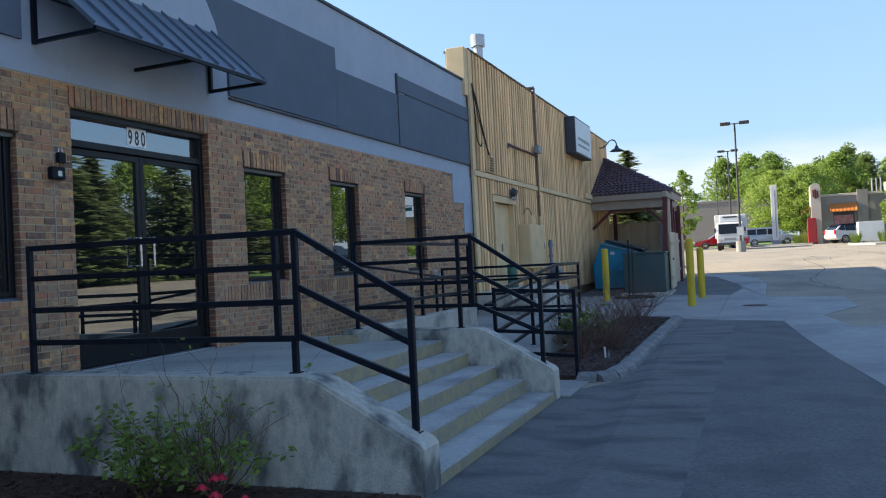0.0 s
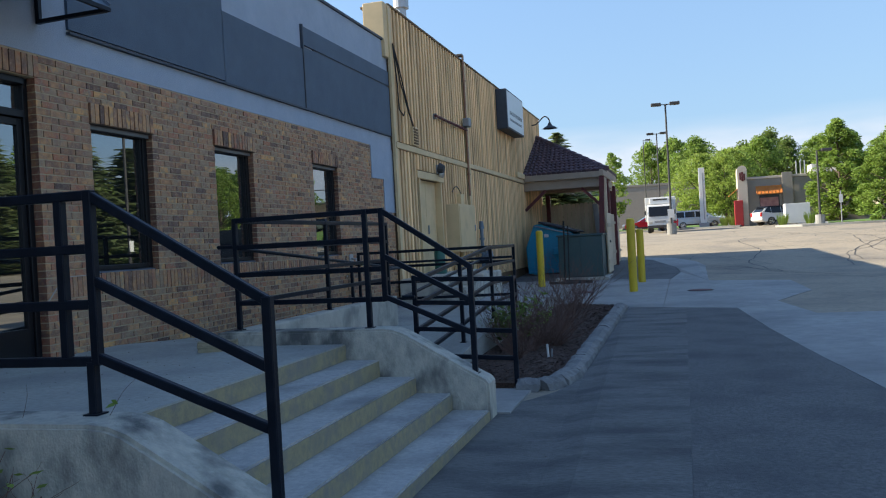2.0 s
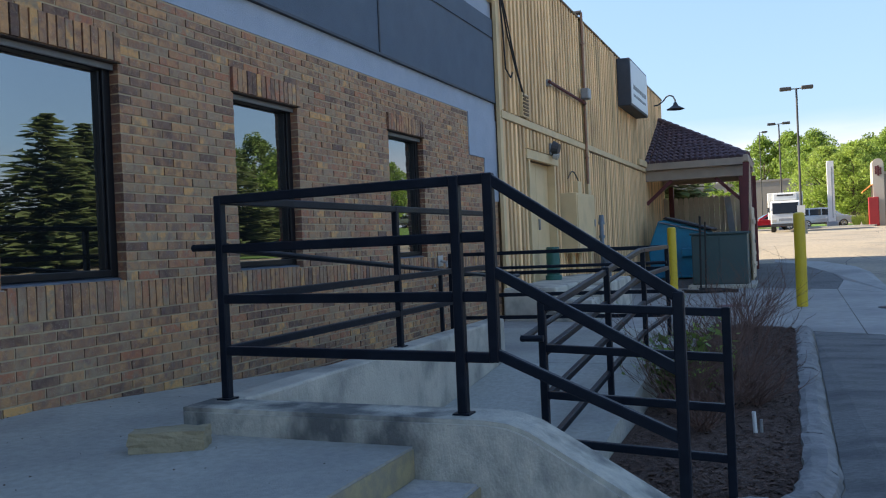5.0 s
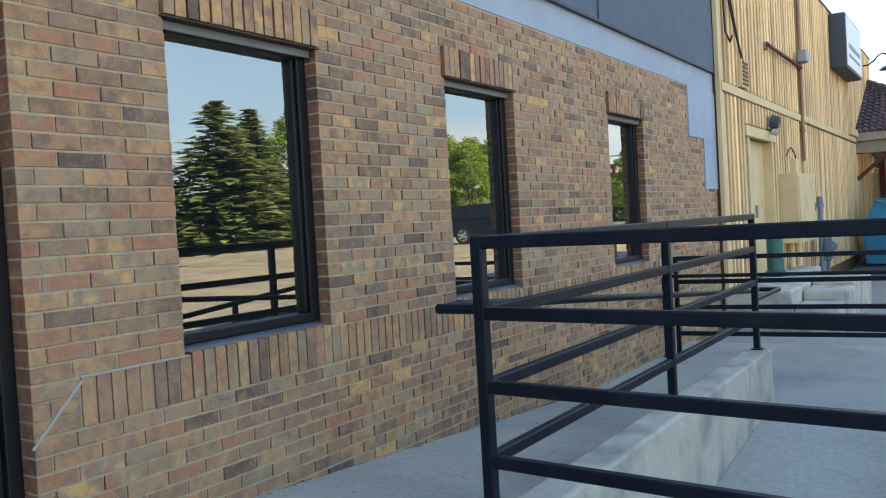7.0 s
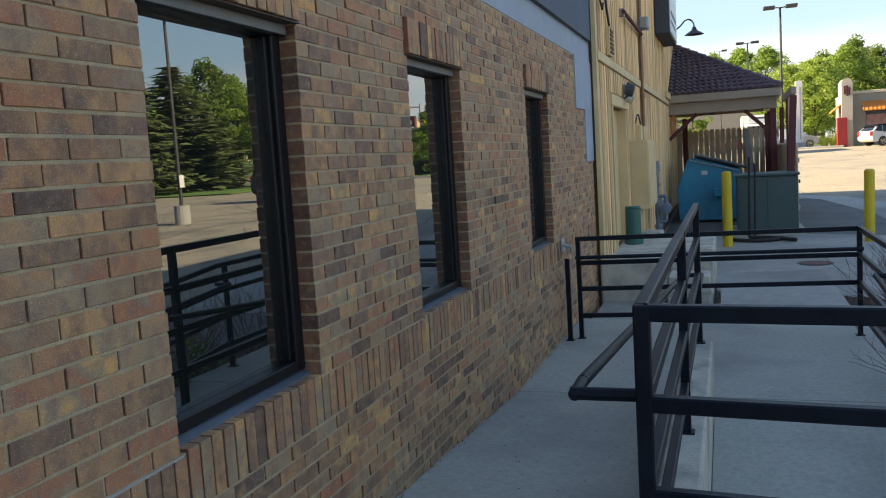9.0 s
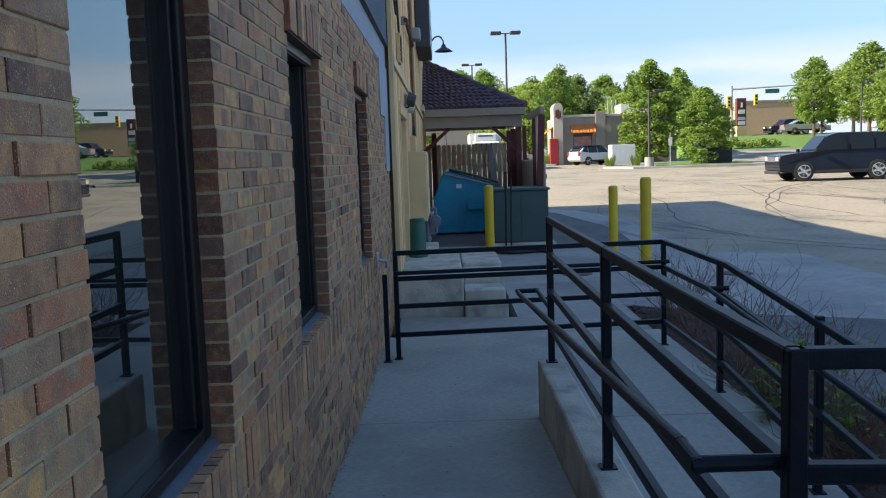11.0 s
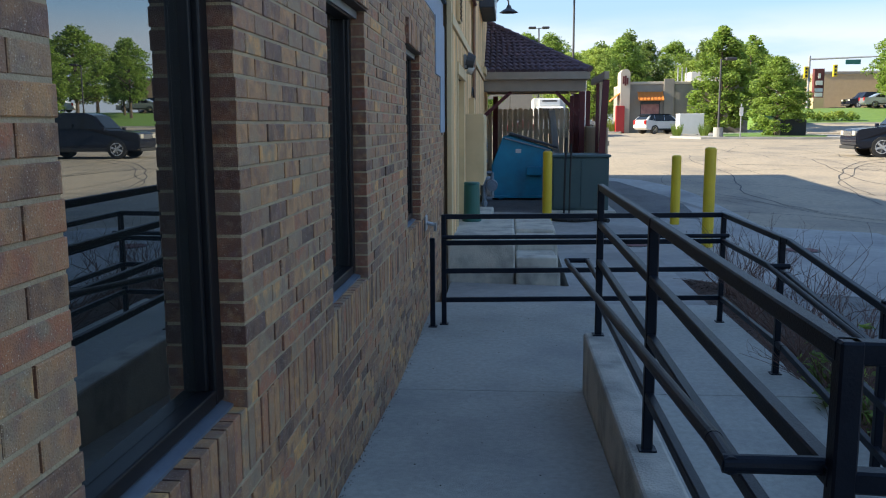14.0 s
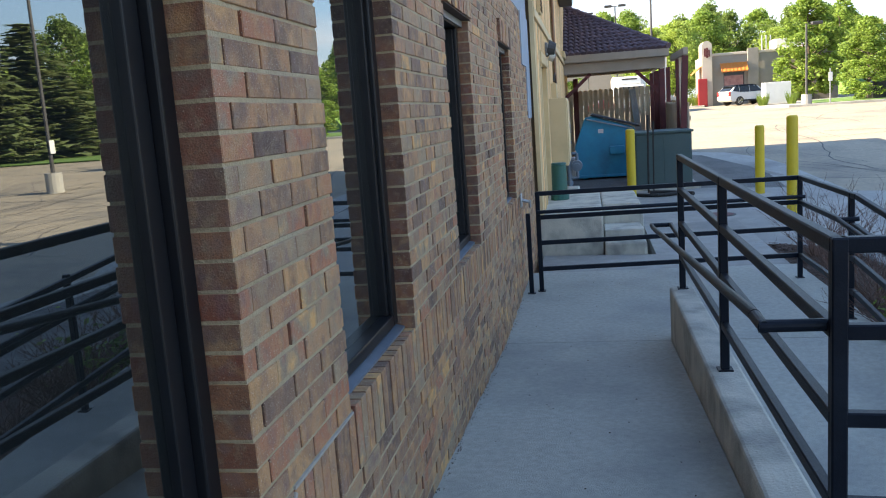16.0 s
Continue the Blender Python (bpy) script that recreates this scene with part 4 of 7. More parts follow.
def electric_box():
    t = thing("electric_cabinet", (WW + 0.2, 22.1, 1.3), "tan painted electrical cabinet on the wooden wall", "electrical box")
    boxed("cabinet_body", M_DOORT, t, (WW, WW + 0.34, 21.3, 22.9, 1.28, 2.46), 0.01)
    boxed("cabinet_door", M_DOORT, t, (WW + 0.341, WW + 0.355, 21.35, 22.85, 1.33, 2.41), 0.004)
    for y in (21.7, 22.3):
        bm = bmesh.new()
        cyl(bm, (WW + 0.12, y, 0.85), (WW + 0.12, y, 1.279), 0.05, seg=10)
        part("conduit", bm, M_DOORT, t)
    boxed("latch", M_GREY, t, (WW + 0.356, WW + 0.37, 22.75, 22.82, 1.8, 1.95), 0.003, "grey cabinet latch")
    bm = bmesh.new()
    pts = [(WW + 0.14, 22.35 - 0.12 * k, 2.76 + 0.16 * math.sin(k * 0.45)) for k in range(8)]
    for a, b in zip(pts, pts[1:]):
        cyl(bm, a, b, 0.012, seg=6)
    part("cable", bm, M_RUBBER, t, "drooping black cable")
    boxed("meter_box", M_DOORT, t, (WW, WW + 0.15, 22.3, 22.6, 2.461, 2.75), 0.01)


def downpipe():
    t = thing("downpipe", (WW + 0.1, 23.6, 2), "brown vertical conduit on the wooden wall", "pipe")
    bm = bmesh.new()
    cyl(bm, (WW + 0.1, 23.45, 2.75), (WW + 0.1, 23.45, 6.5), 0.03, seg=10)
    part("pipe", bm, M_PIPE, t)
    bm = bmesh.new()
    cyl(bm, (WW + 0.1, 23.45, 6.5), (WW - 0.25, 23.45, 6.5), 0.05, seg=10)
    part("elbow", bm, M_POLE, t)
    for z in (3.3, 4.6, 5.8):
        boxed("strap", M_PIPE, t, (WW + 0.06, WW + 0.14, 23.4, 23.5, z, z + 0.04))


def sign_bar():
    t = thing("light_arm", (WW + 0.1, 22, 4.5), "rusty horizontal conduit with a floodlight on the wooden wall", "lamp arm")
    bm = bmesh.new()
    cyl(bm, (WW + 0.12, 20.5, 4.5), (WW + 0.12, 23.4, 4.5), 0.032, seg=10)
    part("conduit", bm, M_MAROON, t, "rust-brown conduit")
    boxed("floodlight", M_GREY, t, (WW + 0.1, WW + 0.28, 23.05, 23.32, 4.55, 4.78), 0.03)
    boxed("bracket", M_GREY, t, (WW, WW + 0.12, 20.55, 20.65, 4.44, 4.56), 0.005)


def louvre():
    t = thing("louvre_vent", (WW + 0.06, 19.0, 3.8), "small tan louvred vent on the wooden wall", "vent")
    boxed("vent_frame", M_DOORT, t, (WW + 0.05, WW + 0.1, 18.8, 19.15, 3.65, 4.05), 0.004)
    for k in range(6):
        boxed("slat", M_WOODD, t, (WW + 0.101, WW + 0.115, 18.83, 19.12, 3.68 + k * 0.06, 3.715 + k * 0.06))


def wall_sign():
    t = thing("wall_sign", (WW + 0.2, 30.2, 5.7), "pale blue-white box sign with faded lettering", "sign")
    boxed("sign_box", M_TRIM, t, (WW + 0.05, WW + 0.40, 27.6, 30.35, 5.02, 6.28), 0.02)
    boxed("sign_face", M_SIGNW, t, (WW + 0.401, WW + 0.415, 27.66, 30.29, 5.08, 6.22), 0.004, "pale blue-white sign face")
    rng = random.Random(3)
    for z, h in ((5.50, 0.12), (5.30, 0.08)):
        y = 27.95
        while y < 29.95:
            w = rng.uniform(0.07, 0.16)
            boxed("lettering_bar", M_INK, t, (WW + 0.4151, WW + 0.418, y, y + w, z, z + h))
            y += w + 0.05


def gooseneck():
    t = thing("gooseneck_lamp", (WW + 0.3, 34.2, 6.0), "dark gooseneck barn lamp arching from the wall top", "lamp")
    bm = bmesh.new()
    y = 34.2
    pts = [(WW - 0.05, y, 5.93), (WW + 0.18, y, 5.95), (WW + 0.34, y, 6.06), (WW + 0.45, y, 6.19), (WW + 0.56, y, 6.24), (WW + 0.67, y, 6.19), (WW + 0.73, y, 6.08), (WW + 0.74, y, 5.95)]
    for a, b in zip(pts, pts[1:]):
        cyl(bm, a, b, 0.024, seg=8)
    part("arm", bm, M_POLE, t)
    bm = bmesh.new()
    cyl(bm, (WW + 0.74, y, 5.98), (WW + 0.74, y, 5.88), 0.05, 0.09, 14)
    cyl(bm, (WW + 0.74, y, 5.88), (WW + 0.74, y, 5.82), 0.09, 0.19, 16, caps=False)
    cyl(bm, (WW + 0.74, y, 5.82), (WW + 0.74, y, 5.75), 0.19, 0.30, 16, caps=False)
    part("shade", bm, M_POLE, t)


def gas_meter():
    t = thing("gas_meter", (-5.45, 24, 0.2), "blue-grey gas meter piping beside the wooden wall", "gas meter")
    bm = bmesh.new()
    cyl(bm, (-5.52, 23.8, 0.12), (-5.52, 23.8, 1.85), 0.045, seg=10)
    cyl(bm, (-5.52, 23.8, 1.3), (-5.52, 24.5, 1.3), 0.04, seg=10)
    cyl(bm, (-5.52, 24.5, 0.12), (-5.52, 24.5, 1.3), 0.04, seg=10)
    cyl(bm, (-5.52, 23.8, 0.85), (-5.36, 23.8, 0.85), 0.035, seg=10)
    cyl(bm, (-5.36, 23.8, 0.85), (-5.36, 23.8, 1.35), 0.035, seg=10)
    cyl(bm, (-5.52, 23.8, 1.35), (-5.36, 23.8, 1.35), 0.035, seg=10)
    part("pipe", bm, M_BLUEGREY, t)
    bm = bmesh.new()
    cyl(bm, (-5.52, 23.8, 1.85), (-5.52, 23.8, 2.06), 0.075, 0.05, 12)
    part("vent_cap", bm, M_BLUEGREY, t)
    bm = bmesh.new()
    cyl(bm, (-5.36, 23.68, 1.1), (-5.36, 23.92, 1.1), 0.11, seg=16)
    cyl(bm, (-5.36, 23.64, 1.1), (-5.36, 23.68, 1.1), 0.06, seg=12)
    part("regulator", bm, M_BLUEGREY, t)
    boxed("meter", M_GREY, t, (-5.6, -5.36, 24.05, 24.4, 0.85, 1.25), 0.05)
    for z in (0.5, 0.72, 1.55):
        bm = bmesh.new()
        cyl(bm, (-5.52, 23.8, z), (-5.52, 23.8, z + 0.06), 0.07, seg=8)
        part("coupling", bm, M_BLUEGREY, t)
    boxed("pad", M_CONC, t, (-5.65, -5.3, 23.65, 24.65, 0.02, 0.12), 0.02, "small concrete pad")


def green_can():
    t = thing("green_bin", (-5.59, 19.9, 0.84), "dark green plastic tub standing on the ledge", "bin")
    bm = bmesh.new()
    cyl(bm, (-5.59, 19.9, 0.84), (-5.59, 19.9, 0.93), 0.15, 0.15, 16)
    cyl(bm, (-5.59, 19.9, 0.93), (-5.59, 19.9, 1.4), 0.125, 0.12, 16)
    bevel(bm, 0.01)
    part("tub", bm, M_TEAL, t)
    bm = bmesh.new()
    cyl(bm, (-5.59, 19.9, 1.402), (-5.59, 19.9, 1.43), 0.125, 0.11, 16)
    part("lid", bm, M_TEAL, t)


def roof_vent():
    t = thing("roof_vent", (-7.0, 22.4, 5.6), "galvanised round roof vent pipe", "vent")
    bm = bmesh.new()
    cyl(bm, (-7.0, 22.4, 5.6), (-7.0, 22.4, 7.7), 0.13, seg=14)
    part("stack", bm, M_GALV, t)
    bm = bmesh.new()
    cyl(bm, (-7.0, 22.4, 7.65), (-7.0, 22.4, 7.98), 0.2, seg=16)
    part("cowl", bm, M_GALV, t)


def cables():
    t = thing("wall_cables", (WW + 0.1, 18.3, 4.6), "black cables drooping down the wooden wall", "cable")
    for pts in ([(17.8, 5.6), (18.1, 5.2), (18.4, 4.7), (18.7, 4.25), (19.0, 3.95)], [(17.8, 5.6), (17.95, 4.8), (18.0, 4.3), (18.25, 4.2), (18.35, 4.3)],
                [(17.85, 5.5), (18.15, 4.9), (18.5, 4.45), (18.95, 3.95)]):
        bm = bmesh.new()
        for (a, b), (c, d) in zip(pts, pts[1:]):
            cyl(bm, (WW + 0.09, a, b), (WW + 0.09, c, d), 0.014, seg=6)
        part("cable", bm, M_RUBBER, t)


wall_lamp()
electric_box()
downpipe()
sign_bar()
louvre()
wall_sign()
gooseneck()
gas_meter()
roof_vent()
cables()


def ledge():
    t = tagged(new("service_ledge"), "old concrete ledge with worn steps below the service door", "ledge", kind="structure")
    boxed("ledge_body", M_CONC, t, (-5.8, -4.952, 17.66, 20.86, 0.0, 0.84), 0.03)
    boxed("ledge_body", M_CONC, t, (-5.8, -5.3, 20.862, 22.2, 0.0, 0.835), 0.03)
    boxed("ledge_body", M_CONC, t, (-4.948, -4.38, 19.02, 20.8, 0.0, 0.836), 0.03)
    for y0, y1, z1, x1 in ((17.5, 17.95, 0.5, -4.40), (17.7, 18.32, 0.64, -4.43), (18.324, 19.015, 0.78, -4.39)):
        if y0 == 17.7:
            boxed("step_block", M_CONC, t, (-4.945, x1, 17.952, y1, 0.0, z1), 0.03)
            boxed("step_block", M_CONC, t, (-4.94, x1 + 0.01, y0, 17.948, 0.503, z1), 0.02)
        else:
            boxed("step_block", M_CONC, t, (-4.945, x1, y0, y1, 0.0, z1), 0.035)
    tagged(flat("pavement_broken", [(-5.75, 16.21), (-2.86, 16.21), (-2.86, 20.1), (-4.3, 19.85), (-4.3, 17.4), (-5.75, 17.6)], M_PAN, 0.28, 0.35), "broken pale concrete walk behind the ramp", "pavement", kind="structure")


ledge()
green_can()


# ---- dumpster enclosure ----
def bollard(x, y, h):
    z = ground_z(y)
    t = thing("bollard", (x, y, z), "yellow plastic-sleeved steel bollard", "bollard", "yellow bollards")
    bm = bmesh.new()
    cyl(bm, (x, y, z - 0.05), (x, y, z + h - 0.04), 0.10, seg=20)
    part("sleeve", bm, M_YELLOW, t, smooth=False)
    bm = bmesh.new()
    cyl(bm, (x, y, z + h - 0.04), (x, y, z + h - 0.012), 0.10, 0.085, 20)
    cyl(bm, (x, y, z + h - 0.012), (x, y, z + h), 0.085, 0.05, 20)
    part("dome_cap", bm, M_YELLOW, t)


for x, y, h in ((-1.5, 22.4, 1.77), (-1.45, 25.6, 1.49), (-4.21, 25.3, 1.60)):
    bollard(x, y, h)


def blue_dumpster():
    z = ground_z(30.1)
    t = thing("blue_dumpster", (-4.6, 30, z), "bright blue slant-front steel dumpster with a black lid", "dumpster")
    bm = bmesh.new()
    prism(bm, [(-5.45, z + 0.12), (-5.5, z + 1.0), (-5.2, z + 1.78), (-5.0, z + 1.82), (-3.85, z + 1.45), (-3.85, z + 0.12)], "y", 30.1, 32)
    bevel(bm, 0.02)
    part("bin_body", bm, M_BLUE, t)
    bm = bmesh.new()
    prism(bm, [(-5.05, z + 1.85), (-4.98, z + 1.9), (-3.72, z + 1.52), (-3.72, z + 1.46)], "y", 30.02, 32.05)
    bevel(bm, 0.015)
    part("lid", bm, M_LID, t, "black hinged plastic lid")
    boxed("fork_pocket", M_BLUE, t, (-4.55, -4.15, 29.96, 30.098, z + 0.75, z + 0.98), 0.02)
    boxed("rib", M_BLUE, t, (-5.45, -3.86, 30.06, 30.099, z + 0.13, z + 0.2), 0.01)
    boxed("warning_label", M_WHITE, t, (-4.85, -4.7, 30.09, 30.0985, z + 1.35, z + 1.46))
    bm = bmesh.new()
    cyl(bm, (-5.15, 30.04, z + 1.75), (-3.9, 30.04, z + 1.42), 0.02, seg=8)
    part("lid_rod", bm, M_GREY, t)
    for x in (-5.3, -4.0):
        boxed("skid", M_BLUE, t, (x, x + 0.12, 30.2, 31.8, z - 0.01, z + 0.12), 0.01)


def green_box():
    z = ground_z(27.4)
    t = thing("green_transformer", (-3.3, 28, z), "dark green metal transformer cabinet on a concrete pad", "electrical box")
    boxed("pad", M_CONC, t, (-4.1, -2.5, 27.2, 29, z - 0.03, z + 0.1), 0.015, "pale concrete pad")
    boxed("cabinet_body", M_GREEN, t, (-4.0, -2.66, 27.4, 28.8, z + 0.101, z + 1.36), 0.02)
    boxed("cabinet_lid", M_GREEN, t, (-4.04, -2.62, 27.35, 28.84, z + 1.361, z + 1.42), 0.015)
    boxed("door_panel", M_GREEN, t, (-3.96, -3.34, 27.385, 27.399, z + 0.14, z + 1.32), 0.004)
    boxed("door_panel", M_GREEN, t, (-3.32, -2.70, 27.385, 27.399, z + 0.14, z + 1.32), 0.004)


def stand_pole():
    z = ground_z(26)
    t = thing("folded_stand", (-3.75, 26.7, z), "black metal pole with a curved hose at its foot", "pole")
    bm = bmesh.new()
    cyl(bm, (-3.75, 26.8, z), (-3.72, 26.85, z + 1.85), 0.025, seg=8)
    cyl(bm, (-3.63, 26.8, z), (-3.6, 26.85, z + 1.7), 0.02, seg=8)
    part("pole", bm, M_RUBBER, t)
    bm = bmesh.new()
    pts = [(-3.75 + 0.9 * k / 8, 26.4 - 0.7 * (k / 8) ** 2, z + 0.06) for k in range(9)]
    for a, b in zip(pts, pts[1:]):
        cyl(bm, a, b, 0.045, seg=8)
    pts = [(-4.1 + 1.0 * k / 8, 26.1 - 0.3 * math.sin(k / 8 * 3.1), z + 0.05) for k in range(9)]
    for a, b in zip(pts, pts[1:]):
        cyl(bm, a, b, 0.04, seg=8)
    part("hose", bm, M_RUBBER, t, "coiled black hose")


blue_dumpster()
green_box()
stand_pole()


def carport():
    yf, yb = 31.6, 35.7
    z = ground_z(34)
    xl, xr = WW + 0.02, -2.75
    ze, za = 3.78, 5.52
    t = thing("tile_roof_shelter", (-4, 35, z), "open timber shelter with a purple-brown tiled hip roof", "shelter")
    # tiled slopes: courses of half-round tiles
    def slope(name, p00, p10, p01, p11, nu, nv):
        verts, faces = [], []
        p00, p10, p01, p11 = (Vector(p) for p in (p00, p10, p01, p11))
        nrm = (p10 - p00).cross(p01 - p00).normalized()
        if nrm.z < 0:
            nrm = -nrm
        for j in range(nv):
            v0, v1 = j / nv, (j + 1) / nv
            a0, a1 = p00.lerp(p01, v0), p10.lerp(p11, v0)
            b0, b1 = p00.lerp(p01, v1), p10.lerp(p11, v1)
            n = max(1, round(nu * (a1 - a0).length / max((p10 - p00).length, 0.01)))
            for i in range(n):
                k = len(verts)
                prof = [(0.02, 0.0), (0.25, 0.04), (0.5, 0.055), (0.75, 0.04), (0.98, 0.0)]
                for u, hgt in prof:
                    s = (i + u) / n
                    verts.append(a0.lerp(a1, s) + nrm * (hgt + 0.035))
                for u, hgt in prof:
                    s = (i + u) / n
                    verts.append(b0.lerp(b1, s) + nrm * hgt)
                for u, hgt in prof:
                    s = (i + u) / n
                    verts.append(a0.lerp(a1, s) - nrm * 0.01)
                for c in range(4):
                    faces.append((k + c, k + c + 1, k + 6 + c, k + 5 + c))
                    faces.append((k + 10 + c, k + 11 + c, k + c + 1, k + c))
        return arrays(name, verts, faces, M_TILE, t, "rows of purple-brown barrel tiles")
    ap = (xl, 35.0, za)
    e0, e1, e2 = (xl, yf, ze), (xr, yf, ze), (xr, yb, ze)
    slope("roof_tiles", e0, e1, ap, (xl + 0.02, 35.0, za), 17, 15)["kind"] = "stuff"
    slope("roof_tiles", e1, e2, (xl, 35.0, za), (xl, 35.5, za), 20, 15)["kind"] = "stuff"
    bm = bmesh.new()
    prism(bm, [(xl, ze - 0.02), (xr - 0.02, ze - 0.02), (xl, za - 0.08)], "y", yf + 3.3, yf + 3.35)
    part("roof_rib", bm, M_FASCIA, t)
    bm = bmesh.new()
    for k in range(12):
        a, b = Vector(e1).lerp(Vector(ap), k / 12), Vector(e1).lerp(Vector(ap), (k + 1) / 12 + 0.01)
        cyl(bm, a + Vector((0, 0, 0.05)), b + Vector((0, 0, 0.03)), 0.10, 0.085, 8)
    part("hip_tiles", bm, M_TILE, t)
    boxed("soffit", M_FASCIA, t, (xl, xr - 0.02, yf + 0.06, yb - 0.02, ze - 0.10, ze - 0.06))
    boxed("fascia", M_FASCIA, t, (xl, xr, yf, yf + 0.05, ze - 0.22, ze - 0.01), 0.006)
    boxed("fascia", M_FASCIA, t, (xr - 0.05, xr, yf + 0.052, yb, ze - 0.22, ze - 0.01), 0.006)
    boxed("header_beam", M_FASCIA, t, (xl, xr - 0.1, yf + 0.15, yf + 0.3, ze - 0.55, ze - 0.23), 0.01)
    boxed("header_beam", M_FASCIA, t, (xr - 0.28, xr - 0.12, yf + 0.302, yb - 0.3, ze - 0.5, ze - 0.23), 0.01)
    boxed("header_beam", M_FASCIA, t, (xl, xr - 0.3, yb - 0.3, yb - 0.15, ze - 0.5, ze - 0.23), 0.01)
    for x, y in ((xr - 0.2, yf + 0.22), (xr - 0.2, 33.8), (xr - 0.2, yb - 0.2), (xl + 0.3, yb - 0.2)):
        boxed("post", M_MAROON, t, (x - 0.08, x + 0.08, y - 0.08, y + 0.08, ground_z(y) - 0.05, ze - 0.56), 0.01)
    for x0, x1, y in ((xl + 0.02, xl + 0.8, yf + 0.22), (xr - 0.25, xr - 0.95, yf + 0.22)):
        bm = bmesh.new()
        beam(bm, (x0, y, ze - 1.25), (x1, y, ze - 0.56), 0.10)
        part("knee_brace", bm, M_MAROON, t)
    # open frame before the roof
    boxed("side_beam", M_FASCIA, t, (-2.72, -2.60, 28.3, yf - 0.002, 3.38, 3.56), 0.008)
    bm = bmesh.new()
    beam(bm, (-2.80, 28.42, ground_z(28.4)), (-2.66, 28.42, 3.36), 0.15)
    part("post", bm, M_MAROON, t)
    boxed("post", M_MAROON, t, (-2.72, -2.60, 30.1, 30.22, ground_z(30), 3.36), 0.008)
    boxed("post", M_FENCE, t, (-2.725, -2.595, 29.2, 29.33, ground_z(29), 3.36), 0.008, "weathered pale post")
    boxed("post", M_MAROON, t, (-2.72, -2.60, 33.0, 33.12, ground_z(33), ze - 0.5), 0.008)


carport()


def fence(x0, x1, y, h, name_label, along="x"):
    t = thing("picket_fence", ((x0 + x1) / 2, y, ground_z(y)), name_label, "fence", "enclosure fences")
    z = ground_z(y if along == "x" else (x0 + x1) / 2)
    n = int((x1 - x0) / 0.17)
    bm = bmesh.new()
    prism(bm, [(0, z + 0.08), (0.156, z + 0.08), (0.156, z + h - 0.06), (0.12, z + h), (0.036, z + h), (0, z + h - 0.06)], "y", 0, 0.02)
    me = bpy.data.meshes.new("picket")
    bm.to_mesh(me)
    bm.free()
    me.materials.append(M_FENCE)
    for i in range(n):
        ob = new("picket", me)
        ob.parent = t
        ob.matrix_parent_inverse = t.matrix_basis.inverted()
        ob.location = (x0 + i * 0.17, y, random.uniform(-0.015, 0.015))
        if along == "y":
            ob.matrix_basis = Matrix.Translation((y, x0 + i * 0.17, random.uniform(-0.015, 0.015))) @ Matrix.Rotation(math.pi / 2, 4, 'Z')
    for zz in (z + 0.5, z + h - 0.35):
        d = (x0, x1, y + 0.022, y + 0.06, zz, zz + 0.09) if along == "x" else (y + 0.003, y + 0.04, x0, x1, zz, zz + 0.09)
        boxed("fence_rail", M_FENCE, t, d)


fence(-5.75, -2.95, 35.5, 2.35, "tan wooden picket fence behind the dumpsters")
fence(30.3, 35.4, -2.70, 1.9, "tan wooden fence panels along the enclosure side", "y")
t = thing("enclosure_gate", (-2.65, 29.3, 0.2), "pale tan plywood enclosure gate standing shut", "gate")
boxed("gate_panel", M_FENCE, t, (-2.61, -2.57, 28.52, 30.08, 0.3, 2.2), 0.006)
boxed("gate_rail", M_FENCE, t, (-2.568, -2.54, 28.52, 30.08, 1.75, 1.87), 0.004)
boxed("gate_rail", M_FENCE, t, (-2.568, -2.54, 28.52, 30.08, 0.6, 0.72), 0.004)
boxed("gate_latch", M_POLE, t, (-2.538, -2.51, 28.75, 28.95, 1.25, 1.33), 0.004, "dark latch")

# leaning board by the fence
t = thing("leaning_plank", (-3.6, 35.3, 0.4), "grey plank leaning against the fence", "plank")
bm = bmesh.new()
beam(bm, (-3.35, 35.2, 0.45), (-3.62, 35.42, 2.75), 0.2, 0.03)
part("plank", bm, M_GREY, t)


# ---- awning over the entrance ----
def awning():
    t = thing("metal_awning", (-5.5, 7, 3.8), "slate-blue standing-seam metal awning over the entrance", "awning")
    ya, yb = 5.60, 8.26
    xo, zo, zt = -5.08, 3.79, 4.47
    bm = bmesh.new()
    prism(bm, [(WX + 0.03, zt), (xo, zo), (xo, zo - 0.025), (WX + 0.03, zt - 0.03)], "y", ya, yb)
    part("roof_sheet", bm, M_AWN, t)
    n = 9
    for k in range(n + 1):
        y = ya + (yb - ya) * k / n
        bm = bmesh.new()
        beam(bm, (WX + 0.03, y, zt + 0.012), (xo, y, zo + 0.012), 0.016, 0.035)
        part("seam", bm, M_AWN, t)
    bm = bmesh.new()
    beam(bm, (xo, ya, zo - 0.03), (xo, yb, zo - 0.03), 0.035)
    part("eave_bar", bm, M_BLACK, t)
    for y in (ya + 0.04, (ya + yb) / 2, yb - 0.04):
        bm = bmesh.new()
        beam(bm, (WX + 0.03, y, 3.74), (xo, y, zo - 0.04), 0.035)
        part("strut", bm, M_BLACK, t)
        if abs(y - (ya + yb) / 2) > 0.1:
            bm = bmesh.new()
            beam(bm, (WX + 0.03, y, 3.72), (WX + 0.03, y, zt - 0.02), 0.04)
            part("wall_bar", bm, M_BLACK, t)


awning()


